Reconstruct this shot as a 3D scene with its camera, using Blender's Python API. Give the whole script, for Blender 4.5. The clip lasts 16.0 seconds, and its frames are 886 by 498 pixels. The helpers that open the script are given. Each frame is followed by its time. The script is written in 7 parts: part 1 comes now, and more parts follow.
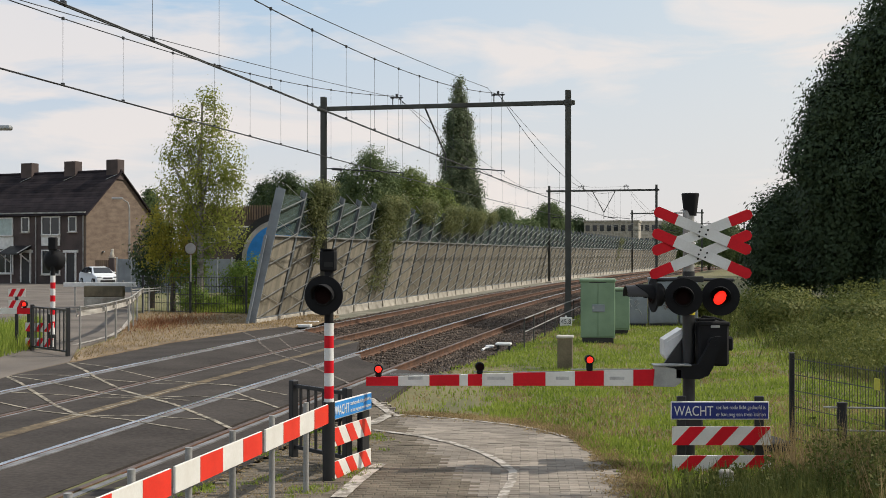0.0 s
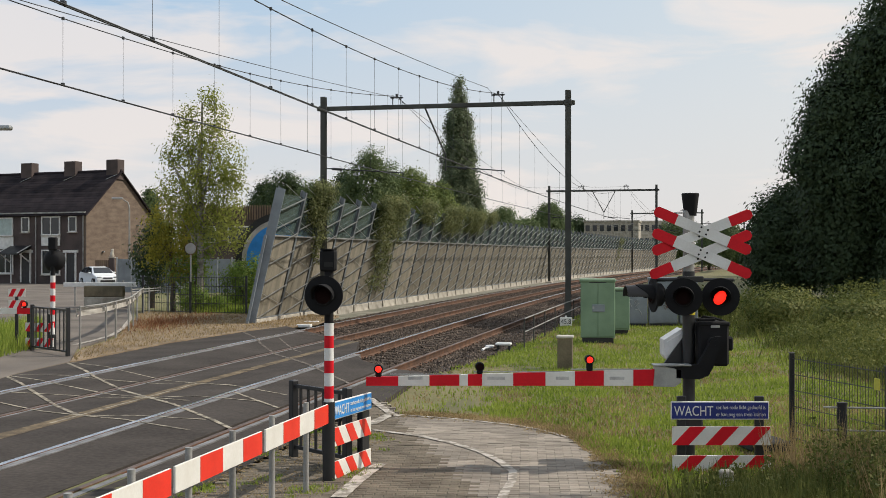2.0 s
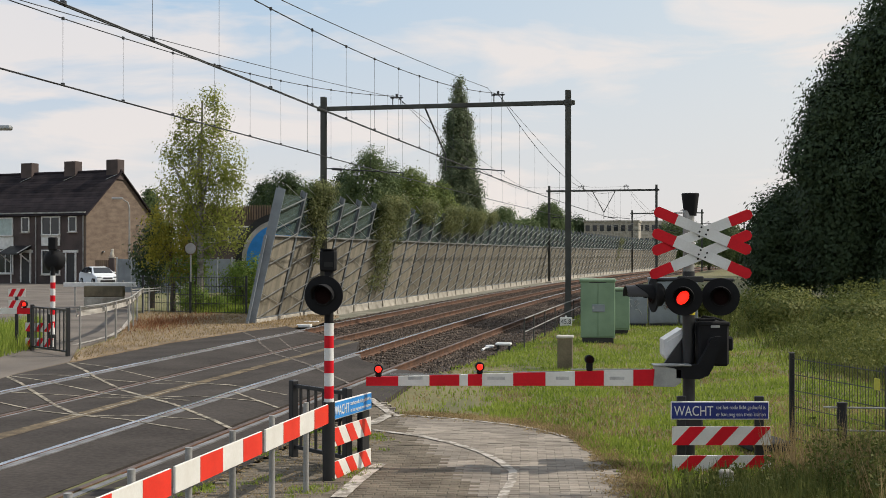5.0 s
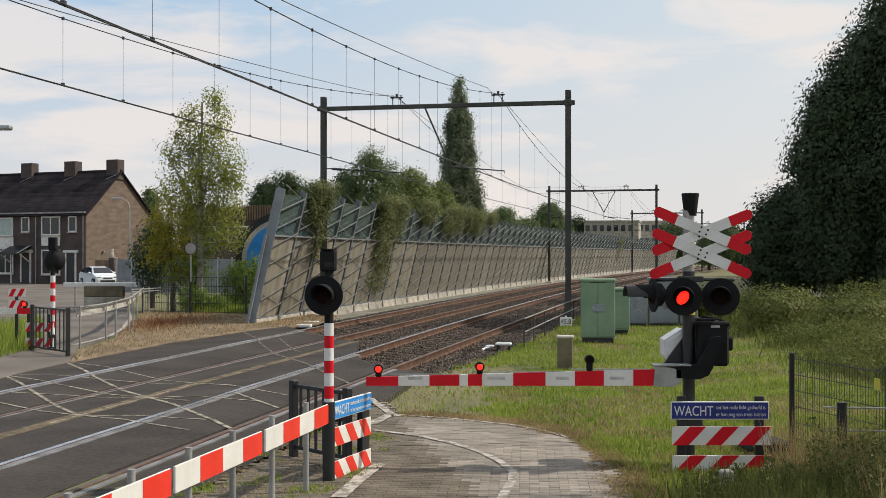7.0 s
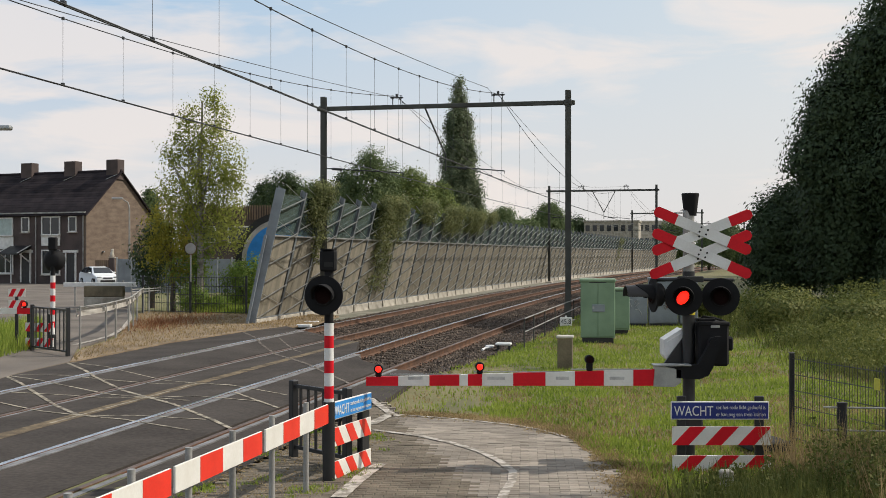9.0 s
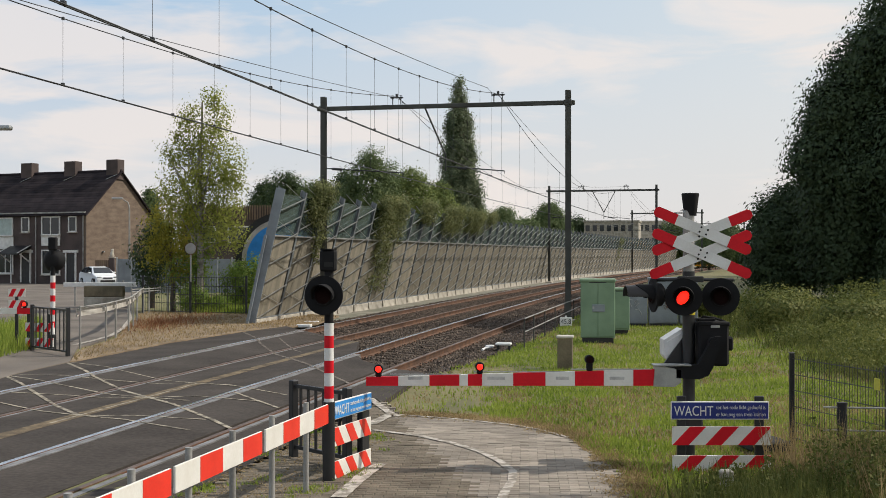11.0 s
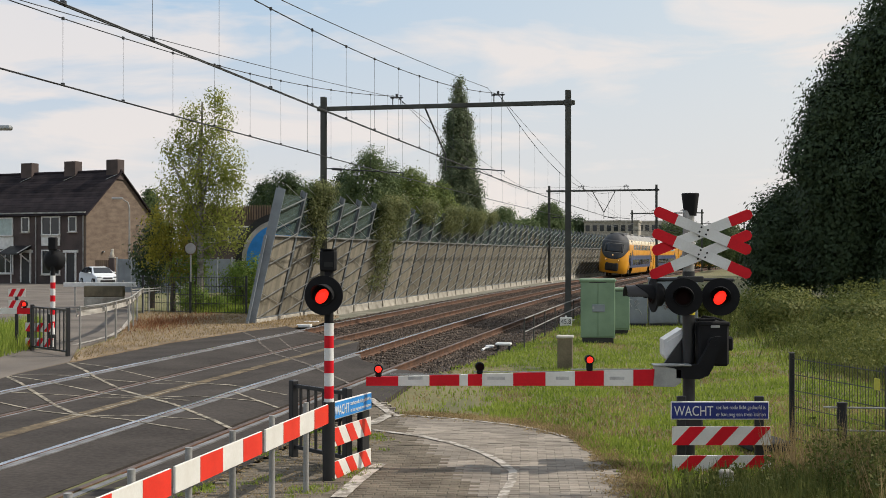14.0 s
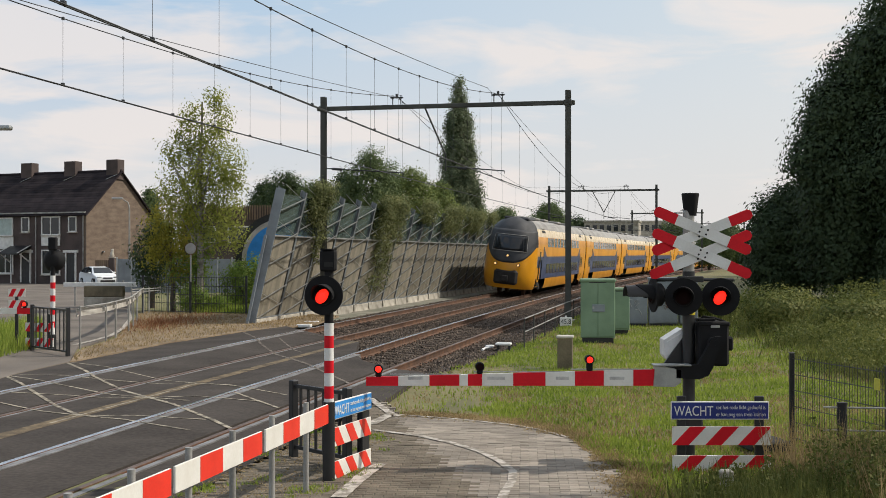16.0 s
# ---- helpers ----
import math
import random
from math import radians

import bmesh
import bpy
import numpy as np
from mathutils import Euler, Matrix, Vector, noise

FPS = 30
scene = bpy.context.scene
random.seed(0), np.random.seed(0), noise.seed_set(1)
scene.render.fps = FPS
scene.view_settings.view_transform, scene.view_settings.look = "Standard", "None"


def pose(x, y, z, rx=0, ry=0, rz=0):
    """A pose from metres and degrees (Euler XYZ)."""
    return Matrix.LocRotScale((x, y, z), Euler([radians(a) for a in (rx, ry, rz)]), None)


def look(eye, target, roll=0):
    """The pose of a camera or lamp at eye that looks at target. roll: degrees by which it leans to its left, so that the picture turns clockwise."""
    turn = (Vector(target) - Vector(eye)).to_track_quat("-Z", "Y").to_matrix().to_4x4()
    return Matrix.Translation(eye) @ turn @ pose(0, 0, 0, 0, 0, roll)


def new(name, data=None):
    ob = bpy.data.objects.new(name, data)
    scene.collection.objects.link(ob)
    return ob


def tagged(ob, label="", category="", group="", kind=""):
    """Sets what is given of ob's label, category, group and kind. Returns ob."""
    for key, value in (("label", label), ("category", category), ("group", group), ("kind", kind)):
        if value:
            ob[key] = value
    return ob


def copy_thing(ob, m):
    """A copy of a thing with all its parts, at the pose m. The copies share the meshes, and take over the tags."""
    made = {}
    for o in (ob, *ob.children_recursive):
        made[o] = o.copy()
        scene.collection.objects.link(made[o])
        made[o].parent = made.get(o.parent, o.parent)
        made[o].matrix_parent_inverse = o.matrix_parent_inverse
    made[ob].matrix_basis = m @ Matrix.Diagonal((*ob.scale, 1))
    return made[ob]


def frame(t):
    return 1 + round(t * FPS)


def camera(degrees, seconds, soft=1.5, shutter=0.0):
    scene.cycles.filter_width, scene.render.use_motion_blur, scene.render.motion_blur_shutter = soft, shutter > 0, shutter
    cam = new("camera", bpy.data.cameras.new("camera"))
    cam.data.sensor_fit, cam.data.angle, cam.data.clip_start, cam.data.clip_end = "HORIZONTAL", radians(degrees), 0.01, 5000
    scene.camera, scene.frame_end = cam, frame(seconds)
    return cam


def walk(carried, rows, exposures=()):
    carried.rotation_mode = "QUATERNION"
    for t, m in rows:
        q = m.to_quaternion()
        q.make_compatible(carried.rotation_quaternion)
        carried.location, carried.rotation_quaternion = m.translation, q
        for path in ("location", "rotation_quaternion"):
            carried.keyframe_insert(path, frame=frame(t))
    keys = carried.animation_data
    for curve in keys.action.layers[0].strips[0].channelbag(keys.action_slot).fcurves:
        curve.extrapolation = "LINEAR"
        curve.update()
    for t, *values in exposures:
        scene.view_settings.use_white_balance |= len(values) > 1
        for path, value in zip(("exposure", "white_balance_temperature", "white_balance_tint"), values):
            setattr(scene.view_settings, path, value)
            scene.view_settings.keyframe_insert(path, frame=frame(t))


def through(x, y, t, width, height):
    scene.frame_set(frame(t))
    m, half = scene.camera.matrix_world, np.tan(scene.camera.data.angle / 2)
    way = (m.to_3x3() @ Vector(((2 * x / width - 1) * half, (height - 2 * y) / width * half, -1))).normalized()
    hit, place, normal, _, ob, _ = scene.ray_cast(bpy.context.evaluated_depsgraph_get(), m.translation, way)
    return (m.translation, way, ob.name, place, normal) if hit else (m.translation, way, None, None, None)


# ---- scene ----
cam = camera(2 * math.degrees(math.atan(784 / 2119.45)), 16.0, soft=0.65)
EYE = (0.0, 0.0, 2.3976)
CAM_POSE = pose(EYE[0], EYE[1], EYE[2], 90 + 0.246, 0, 0)
walk(cam, [(0.0, CAM_POSE), (16.0, CAM_POSE)])

# ---- light ----
SUN_AZ, SUN_EL = 80.0, 43.0          # degrees: from +y towards +x, above the horizon
sun_data = bpy.data.lights.new("sun", "SUN")
sun_data.energy, sun_data.angle, sun_data.color = 4.2, radians(0.6), (1.0, 0.93, 0.82)
sun = new("sun", sun_data)
sd = Vector((math.sin(radians(SUN_AZ)) * math.cos(radians(SUN_EL)), math.cos(radians(SUN_AZ)) * math.cos(radians(SUN_EL)), math.sin(radians(SUN_EL))))
sun.matrix_world = look(sd * 50, (0, 0, 0))
scene.view_settings.exposure = 0.0


def sky_world():
    w = bpy.data.worlds.new("sky")
    w.use_nodes = True
    scene.world = w
    n, l = w.node_tree.nodes, w.node_tree.links
    n.clear()
    out, bg = n.new("ShaderNodeOutputWorld"), n.new("ShaderNodeBackground")
    sky = n.new("ShaderNodeTexSky")
    sky.sky_type, sky.sun_disc = "NISHITA", False
    sky.sun_elevation, sky.sun_rotation = radians(SUN_EL), radians(SUN_AZ)
    sky.air_density, sky.dust_density, sky.ozone_density = 1.0, 2.2, 1.0
    tc = n.new("ShaderNodeTexCoord")
    mp = n.new("ShaderNodeMapping")
    mp.inputs["Scale"].default_value = (1.0, 1.0, 4.6)
    mp.inputs["Location"].default_value = (0.35, 0.1, 0.25)
    l.new(tc.outputs["Generated"], mp.inputs["Vector"])
    nz = n.new("ShaderNodeTexNoise")
    nz.inputs["Scale"].default_value, nz.inputs["Detail"].default_value = 4.6, 8
    nz.inputs["Roughness"].default_value, nz.inputs["Distortion"].default_value = 0.52, 0.35
    l.new(mp.outputs[0], nz.inputs["Vector"])
    ramp = n.new("ShaderNodeValToRGB")
    ramp.color_ramp.elements[0].position, ramp.color_ramp.elements[1].position = 0.49, 0.6
    l.new(nz.outputs["Fac"], ramp.inputs["Fac"])
    # thin haze that thickens towards the horizon
    sep = n.new("ShaderNodeSeparateXYZ")
    l.new(tc.outputs["Generated"], sep.inputs[0])
    hz = n.new("ShaderNodeMapRange")
    hz.inputs["From Min"].default_value, hz.inputs["From Max"].default_value = 0.0, 0.30
    hz.inputs["To Min"].default_value, hz.inputs["To Max"].default_value = 0.95, 0.78
    l.new(sep.outputs["Z"], hz.inputs["Value"])
    mx0 = n.new("ShaderNodeMix")
    mx0.data_type = "RGBA"
    l.new(hz.outputs[0], mx0.inputs["Factor"])
    l.new(sky.outputs[0], mx0.inputs["A"])
    hc = n.new("ShaderNodeMix")
    hc.data_type = "RGBA"
    hf = n.new("ShaderNodeMapRange")
    hf.inputs["From Min"].default_value, hf.inputs["From Max"].default_value = 0.02, 0.2
    l.new(sep.outputs["Z"], hf.inputs["Value"])
    l.new(hf.outputs[0], hc.inputs["Factor"])
    side = n.new("ShaderNodeMapRange")
    side.inputs["From Min"].default_value, side.inputs["From Max"].default_value = -0.3, 0.35
    l.new(sep.outputs["X"], side.inputs["Value"])
    hs = n.new("ShaderNodeMix")
    hs.data_type = "RGBA"
    l.new(side.outputs[0], hs.inputs["Factor"])
    hs.inputs["A"].default_value, hs.inputs["B"].default_value = HAZE_HIGH, HAZE_SUN
    hc.inputs["A"].default_value = HAZE_LOW
    l.new(hs.outputs["Result"], hc.inputs["B"])
    l.new(hc.outputs["Result"], mx0.inputs["B"])
    mx = n.new("ShaderNodeMix")
    mx.data_type = "RGBA"
    cf = n.new("ShaderNodeMath")
    cf.operation = "MULTIPLY"
    cf.inputs[1].default_value = 0.72
    l.new(ramp.outputs["Color"], cf.inputs[0])
    l.new(cf.outputs[0], mx.inputs["Factor"])
    l.new(mx0.outputs["Result"], mx.inputs["A"])
    mx.inputs["B"].default_value = CLOUD
    l.new(mx.outputs["Result"], bg.inputs["Color"])
    bg.inputs["Strength"].default_value = SKY_STRENGTH
    l.new(bg.outputs[0], out.inputs["Surface"])


SKY_STRENGTH = 0.10
HAZE_LOW, HAZE_HIGH, HAZE_SUN = (7.9, 7.65, 7.5, 1), (4.6, 6.4, 8.4, 1), (7.7, 8.15, 8.3, 1)
CLOUD = (9.0, 8.15, 7.65, 1)
sky_world()


# ---- materials ----
def mat(name, c1, c2=None, rough=0.6, metal=0.0, scale=3.0, fine=40.0, bump=0.15, rand=0.0, island=0.0, spec=0.5, detail=6, contrast=(0.35, 0.65), bump_dist=0.01, stretch=(1, 1, 1), grain=0.35):
    """A surface with broad stains and fine grain in real size, relief, and piece-to-piece variation."""
    m = bpy.data.materials.new(name)
    m.use_nodes = True
    n, l = m.node_tree.nodes, m.node_tree.links
    b = n["Principled BSDF"]
    b.inputs["Roughness"].default_value, b.inputs["Metallic"].default_value = rough, metal
    b.inputs["Specular IOR Level"].default_value = spec
    c2 = c2 or tuple(x * 0.78 for x in c1)
    tc, mp = n.new("ShaderNodeTexCoord"), n.new("ShaderNodeMapping")
    mp.inputs["Scale"].default_value = stretch
    l.new(tc.outputs["Object"], mp.inputs[0])
    n1, n2 = n.new("ShaderNodeTexNoise"), n.new("ShaderNodeTexNoise")
    n1.inputs["Scale"].default_value, n1.inputs["Detail"].default_value = scale, detail
    n2.inputs["Scale"].default_value, n2.inputs["Detail"].default_value = fine, 3
    l.new(mp.outputs[0], n1.inputs["Vector"])
    l.new(mp.outputs[0], n2.inputs["Vector"])
    ad = n.new("ShaderNodeMath")
    ad.operation = "MULTIPLY_ADD"
    l.new(n2.outputs["Fac"], ad.inputs[0])
    ad.inputs[1].default_value = grain
    l.new(n1.outputs["Fac"], ad.inputs[2])
    r = n.new("ShaderNodeMapRange")
    r.inputs["From Min"].default_value, r.inputs["From Max"].default_value = contrast[0] + grain / 2, contrast[1] + grain / 2
    l.new(ad.outputs[0], r.inputs["Value"])
    mx = n.new("ShaderNodeMix")
    mx.data_type = "RGBA"
    l.new(r.outputs[0], mx.inputs["Factor"])
    mx.inputs["A"].default_value, mx.inputs["B"].default_value = (*c1, 1), (*c2, 1)
    col = mx.outputs["Result"]
    for amount, node, sock in ((rand, "ShaderNodeObjectInfo", "Random"), (island, "ShaderNodeNewGeometry", "Random Per Island")):
        if amount:
            oi = n.new(node)
            hs = n.new("ShaderNodeHueSaturation")
            rr = n.new("ShaderNodeMapRange")
            rr.inputs["To Min"].default_value, rr.inputs["To Max"].default_value = 1 - amount, 1 + amount
            l.new(oi.outputs[sock], rr.inputs["Value"])
            l.new(rr.outputs[0], hs.inputs["Value"])
            l.new(col, hs.inputs["Color"])
            col = hs.outputs["Color"]
    l.new(col, b.inputs["Base Color"])
    rg = n.new("ShaderNodeMapRange")
    rg.inputs["To Min"].default_value, rg.inputs["To Max"].default_value = max(0.02, rough - 0.1), min(1, rough + 0.1)
    l.new(n1.outputs["Fac"], rg.inputs["Value"])
    l.new(rg.outputs[0], b.inputs["Roughness"])
    if bump:
        bp = n.new("ShaderNodeBump")
        bp.inputs["Strength"].default_value, bp.inputs["Distance"].default_value = bump, bump_dist
        l.new(n2.outputs["Fac"], bp.inputs["Height"])
        l.new(bp.outputs[0], b.inputs["Normal"])
    return m


def leaf_mat(name, c1, c2, through=0.35, rough=0.55):
    m = bpy.data.materials.new(name)
    m.use_nodes = True
    n, l = m.node_tree.nodes, m.node_tree.links
    b, out = n["Principled BSDF"], n["Material Output"]
    b.inputs["Roughness"].default_value = rough
    b.inputs["Specular IOR Level"].default_value = 0.15
    g = n.new("ShaderNodeNewGeometry")
    tc = n.new("ShaderNodeTexCoord")
    nz = n.new("ShaderNodeTexNoise")
    nz.inputs["Scale"].default_value = 0.8
    l.new(tc.outputs["Object"], nz.inputs["Vector"])
    ad = n.new("ShaderNodeMath")
    ad.operation = "MULTIPLY_ADD"
    ad.inputs[1].default_value = 0.6
    l.new(g.outputs["Random Per Island"], ad.inputs[0])
    l.new(nz.outputs["Fac"], ad.inputs[2])
    r = n.new("ShaderNodeMapRange")
    r.inputs["From Min"].default_value, r.inputs["From Max"].default_value = 0.4, 1.15
    l.new(ad.outputs[0], r.inputs["Value"])
    mx = n.new("ShaderNodeMix")
    mx.data_type = "RGBA"
    mx.inputs["A"].default_value, mx.inputs["B"].default_value = (*c1, 1), (*c2, 1)
    l.new(r.outputs[0], mx.inputs["Factor"])
    l.new(mx.outputs["Result"], b.inputs["Base Color"])
    tr = n.new("ShaderNodeBsdfTranslucent")
    l.new(mx.outputs["Result"], tr.inputs["Color"])
    ms = n.new("ShaderNodeMixShader")
    ms.inputs[0].default_value = through
    l.new(b.outputs[0], ms.inputs[1])
    l.new(tr.outputs[0], ms.inputs[2])
    l.new(ms.outputs[0], out.inputs["Surface"])
    return m


def glow_mat(name, col, strength):
    m = bpy.data.materials.new(name)
    m.use_nodes = True
    b = m.node_tree.nodes["Principled BSDF"]
    b.inputs["Base Color"].default_value = (*col, 1)
    b.inputs["Emission Color"].default_value = (*col, 1)
    b.inputs["Emission Strength"].default_value = strength
    return m


def glass_mat(name, col, rough=0.05, alpha_like=0.0):
    """Dark glazing seen from outside, or a clear screen where alpha_like is over 0."""
    m = bpy.data.materials.new(name)
    m.use_nodes = True
    n, l = m.node_tree.nodes, m.node_tree.links
    b, out = n["Principled BSDF"], n["Material Output"]
    b.inputs["Base Color"].default_value = (*col, 1)
    b.inputs["Roughness"].default_value = rough
    b.inputs["IOR"].default_value = 1.5
    if alpha_like:
        tr = n.new("ShaderNodeBsdfTransparent")
        tr.inputs[0].default_value = (0.72, 0.8, 0.78, 1)
        ms = n.new("ShaderNodeMixShader")
        ms.inputs[0].default_value = alpha_like
        l.new(b.outputs[0], ms.inputs[1])
        l.new(tr.outputs[0], ms.inputs[2])
        l.new(ms.outputs[0], out.inputs["Surface"])
    return m


M = {}
M["asphalt"] = mat("asphalt", (0.074, 0.063, 0.055), (0.034, 0.029, 0.026), 0.88, scale=0.7, fine=16, bump=0.5, bump_dist=0.01, spec=0.12, grain=0.8, contrast=(0.2, 0.8))
M["old_asphalt"] = mat("old_asphalt", (0.18, 0.155, 0.132), (0.115, 0.1, 0.088), 0.9, scale=0.4, fine=60, bump=0.4, bump_dist=0.006, spec=0.15)
M["ground"] = mat("ground_soil", (0.1, 0.11, 0.032), (0.17, 0.14, 0.065), 0.95, scale=0.35, fine=7, bump=0.6, bump_dist=0.05)
M["dry"] = mat("dry_soil", (0.25, 0.185, 0.115), (0.15, 0.11, 0.07), 0.95, scale=0.9, fine=25, bump=0.5, bump_dist=0.03)
M["gravel"] = mat("gravel_bed", (0.055, 0.042, 0.034), (0.022, 0.017, 0.014), 0.92, scale=2.5, fine=22, bump=0.9, bump_dist=0.04)
M["stone"] = mat("ballast_stone", (0.135, 0.105, 0.082), (0.04, 0.03, 0.024), 0.88, scale=3, fine=60, bump=0.2, island=0.55, spec=0.25)
M["walkway"] = mat("cinder_path", (0.23, 0.215, 0.185), (0.12, 0.125, 0.09), 0.92, scale=1.2, fine=40, bump=0.4)
M["rail_top"] = mat("polished_steel", (0.62, 0.63, 0.65), (0.5, 0.5, 0.52), 0.24, 1.0, scale=4, fine=60, bump=0.03)
M["flange_steel"] = mat("worn_flange_steel", (0.27, 0.26, 0.255), (0.15, 0.14, 0.13), 0.5, 0.45, scale=3, fine=50, bump=0.05)
# rail heads that catch no sun glint; the dimness is put into the colour
M["rail_off_glint"] = mat("rail_head_off_glint", (0.13, 0.088, 0.07), (0.07, 0.048, 0.04), 0.6, 0.25, scale=4, fine=60, bump=0.05)
M["rail_rust"] = mat("rusty_steel", (0.14, 0.068, 0.037), (0.07, 0.037, 0.023), 0.75, 0.2, scale=3, fine=50, bump=0.2)
M["sleeper"] = mat("sleeper_timber", (0.085, 0.064, 0.05), (0.038, 0.028, 0.023), 0.92, scale=4, fine=50, bump=0.3, rand=0.25, spec=0.2)
M["paver"] = mat("clay_paver", (0.3, 0.26, 0.215), (0.185, 0.16, 0.133), 0.9, scale=1.2, fine=55, bump=0.4, rand=0.2, spec=0.15)
M["paver_rest"] = mat("clay_paver_bed", (0.3, 0.26, 0.215), (0.185, 0.16, 0.133), 0.9, scale=1.2, fine=55, bump=0.4, island=0.2, spec=0.15)
M["paver_old"] = mat("rough_brown_paver", (0.2, 0.168, 0.13), (0.095, 0.08, 0.062), 0.95, scale=2.5, fine=70, bump=0.7, island=0.15, spec=0.1, grain=0.9, contrast=(0.2, 0.8))
M["joint"] = mat("sand_joint", (0.09, 0.082, 0.06), (0.045, 0.045, 0.032), 0.95, scale=2, fine=60, bump=0.3)
M["paint"] = mat("worn_road_paint", (0.36, 0.32, 0.25), (0.1, 0.088, 0.072), 0.85, scale=5.5, fine=40, bump=0.1, contrast=(0.4, 0.62), spec=0.15)
M["faint_paint"] = mat("almost_worn_off_paint", (0.19, 0.165, 0.14), (0.075, 0.064, 0.055), 0.88, scale=5.5, fine=40, bump=0.1, contrast=(0.4, 0.62), spec=0.12)
M["path_paint"] = mat("faded_path_paint", (0.46, 0.42, 0.37), (0.21, 0.185, 0.155), 0.85, scale=7, fine=40, bump=0.2, contrast=(0.42, 0.58), spec=0.15)
M["dirtband"] = mat("dried_mud", (0.2, 0.155, 0.1), (0.075, 0.06, 0.045), 0.9, spec=0.1, scale=3.5, fine=25, bump=0.2)
M["concrete"] = mat("concrete", (0.5, 0.46, 0.4), (0.3, 0.27, 0.22), 0.88, scale=1.6, fine=35, bump=0.25)
M["panel"] = mat("wood_fibre_panel", (0.27, 0.238, 0.188), (0.13, 0.122, 0.092), 0.92, spec=0.2, scale=2.6, fine=22, bump=0.5, rand=0.2, stretch=(1, 1, 0.12), grain=0.5, contrast=(0.28, 0.72))
M["old_concrete"] = mat("stained_concrete", (0.48, 0.45, 0.39), (0.21, 0.185, 0.15), 0.92, scale=2.2, fine=30, bump=0.35, rand=0.15, contrast=(0.3, 0.7))
M["board_grey"] = mat("pale_grey_board", (0.48, 0.46, 0.42), (0.33, 0.31, 0.28), 0.7, scale=2.5, fine=40, bump=0.08)
M["mossy"] = mat("mossy_concrete", (0.19, 0.155, 0.1), (0.1, 0.085, 0.055), 0.95, scale=2.0, fine=30, bump=0.35)
M["post_steel"] = mat("grey_blue_post_steel", (0.2, 0.225, 0.245), (0.12, 0.13, 0.14), 0.55, 0.35, scale=2.5, fine=50, bump=0.08)
M["galv"] = mat("galvanised_steel", (0.42, 0.43, 0.43), (0.3, 0.31, 0.31), 0.45, 0.75, scale=5, fine=60, bump=0.05)
M["galv_dull"] = mat("weathered_zinc", (0.34, 0.335, 0.32), (0.22, 0.215, 0.2), 0.62, 0.35, scale=2.5, fine=50, bump=0.08)
M["barglass"] = glass_mat("screen_glass", (0.1, 0.14, 0.13), 0.12, 0.35)
M["portal"] = mat("olive_grey_steel", (0.06, 0.062, 0.052), (0.036, 0.036, 0.031), 0.6, 0.1, scale=1.6, fine=40, bump=0.08)
M["wire"] = mat("copper_wire", (0.05, 0.052, 0.055), (0.035, 0.036, 0.038), 0.55, 0.3, bump=0)
M["black"] = mat("black_paint", (0.017, 0.018, 0.02), (0.01, 0.01, 0.012), 0.42, scale=4, fine=60, bump=0.05)
M["matt_black"] = mat("matt_black", (0.012, 0.012, 0.013), (0.008, 0.008, 0.009), 0.8, spec=0.22, bump=0.05)
M["red"] = mat("signal_red_paint", (0.66, 0.008, 0.02), (0.54, 0.007, 0.016), 0.5, spec=0.22, scale=3, fine=45, bump=0.04)
M["orange"] = mat("reflective_orange_red", (0.74, 0.036, 0.018), (0.63, 0.028, 0.014), 0.4, scale=3, fine=50, bump=0.03)
M["white"] = mat("white_paint", (0.74, 0.74, 0.73), (0.62, 0.61, 0.59), 0.45, scale=3, fine=45, bump=0.04)
M["sheet"] = mat("reflective_white", (0.72, 0.71, 0.67), (0.62, 0.6, 0.55), 0.45, scale=3, fine=50, bump=0.03)
M["strip_grey"] = mat("pale_grey_strip", (0.52, 0.52, 0.5), (0.36, 0.36, 0.35), 0.5, scale=14, fine=60, bump=0.02)
M["blue"] = mat("sign_blue", (0.014, 0.028, 0.2), (0.01, 0.02, 0.15), 0.35, scale=3, fine=50, bump=0.02)
M["light_blue"] = mat("sign_sky_blue", (0.03, 0.26, 0.68), (0.022, 0.21, 0.56), 0.35, scale=3, fine=50, bump=0.02)
M["green"] = mat("cabinet_green", (0.2, 0.3, 0.19), (0.15, 0.235, 0.145), 0.5, scale=1.8, fine=40, bump=0.06)
M["grey_cab"] = mat("cabinet_grey", (0.23, 0.26, 0.28), (0.16, 0.18, 0.2), 0.55, scale=1.5, fine=40, bump=0.08)
M["bark"] = mat("bark", (0.1, 0.075, 0.055), (0.05, 0.04, 0.03), 0.95, scale=4, fine=30, bump=0.8, bump_dist=0.03, stretch=(1, 1, 0.3))
M["pale_bark"] = mat("pale_bark", (0.3, 0.28, 0.25), (0.14, 0.12, 0.1), 0.9, scale=4, fine=25, bump=0.5, stretch=(1, 1, 2))
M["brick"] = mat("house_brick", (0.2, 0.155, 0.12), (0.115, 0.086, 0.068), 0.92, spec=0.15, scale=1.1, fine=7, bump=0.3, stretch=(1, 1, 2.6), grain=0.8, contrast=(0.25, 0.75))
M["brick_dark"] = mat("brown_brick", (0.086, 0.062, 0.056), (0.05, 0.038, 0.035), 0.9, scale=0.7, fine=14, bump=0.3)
M["rooftile"] = mat("brown_roof_tile", (0.033, 0.027, 0.029), (0.019, 0.016, 0.019), 0.95, spec=0.08, scale=1.0, fine=15, bump=0.4, rand=0.2)
M["frame_white"] = mat("window_frame_white", (0.7, 0.69, 0.66), None, 0.5, bump=0.03)
M["pane"] = glass_mat("window_glass", (0.02, 0.025, 0.03), 0.06)
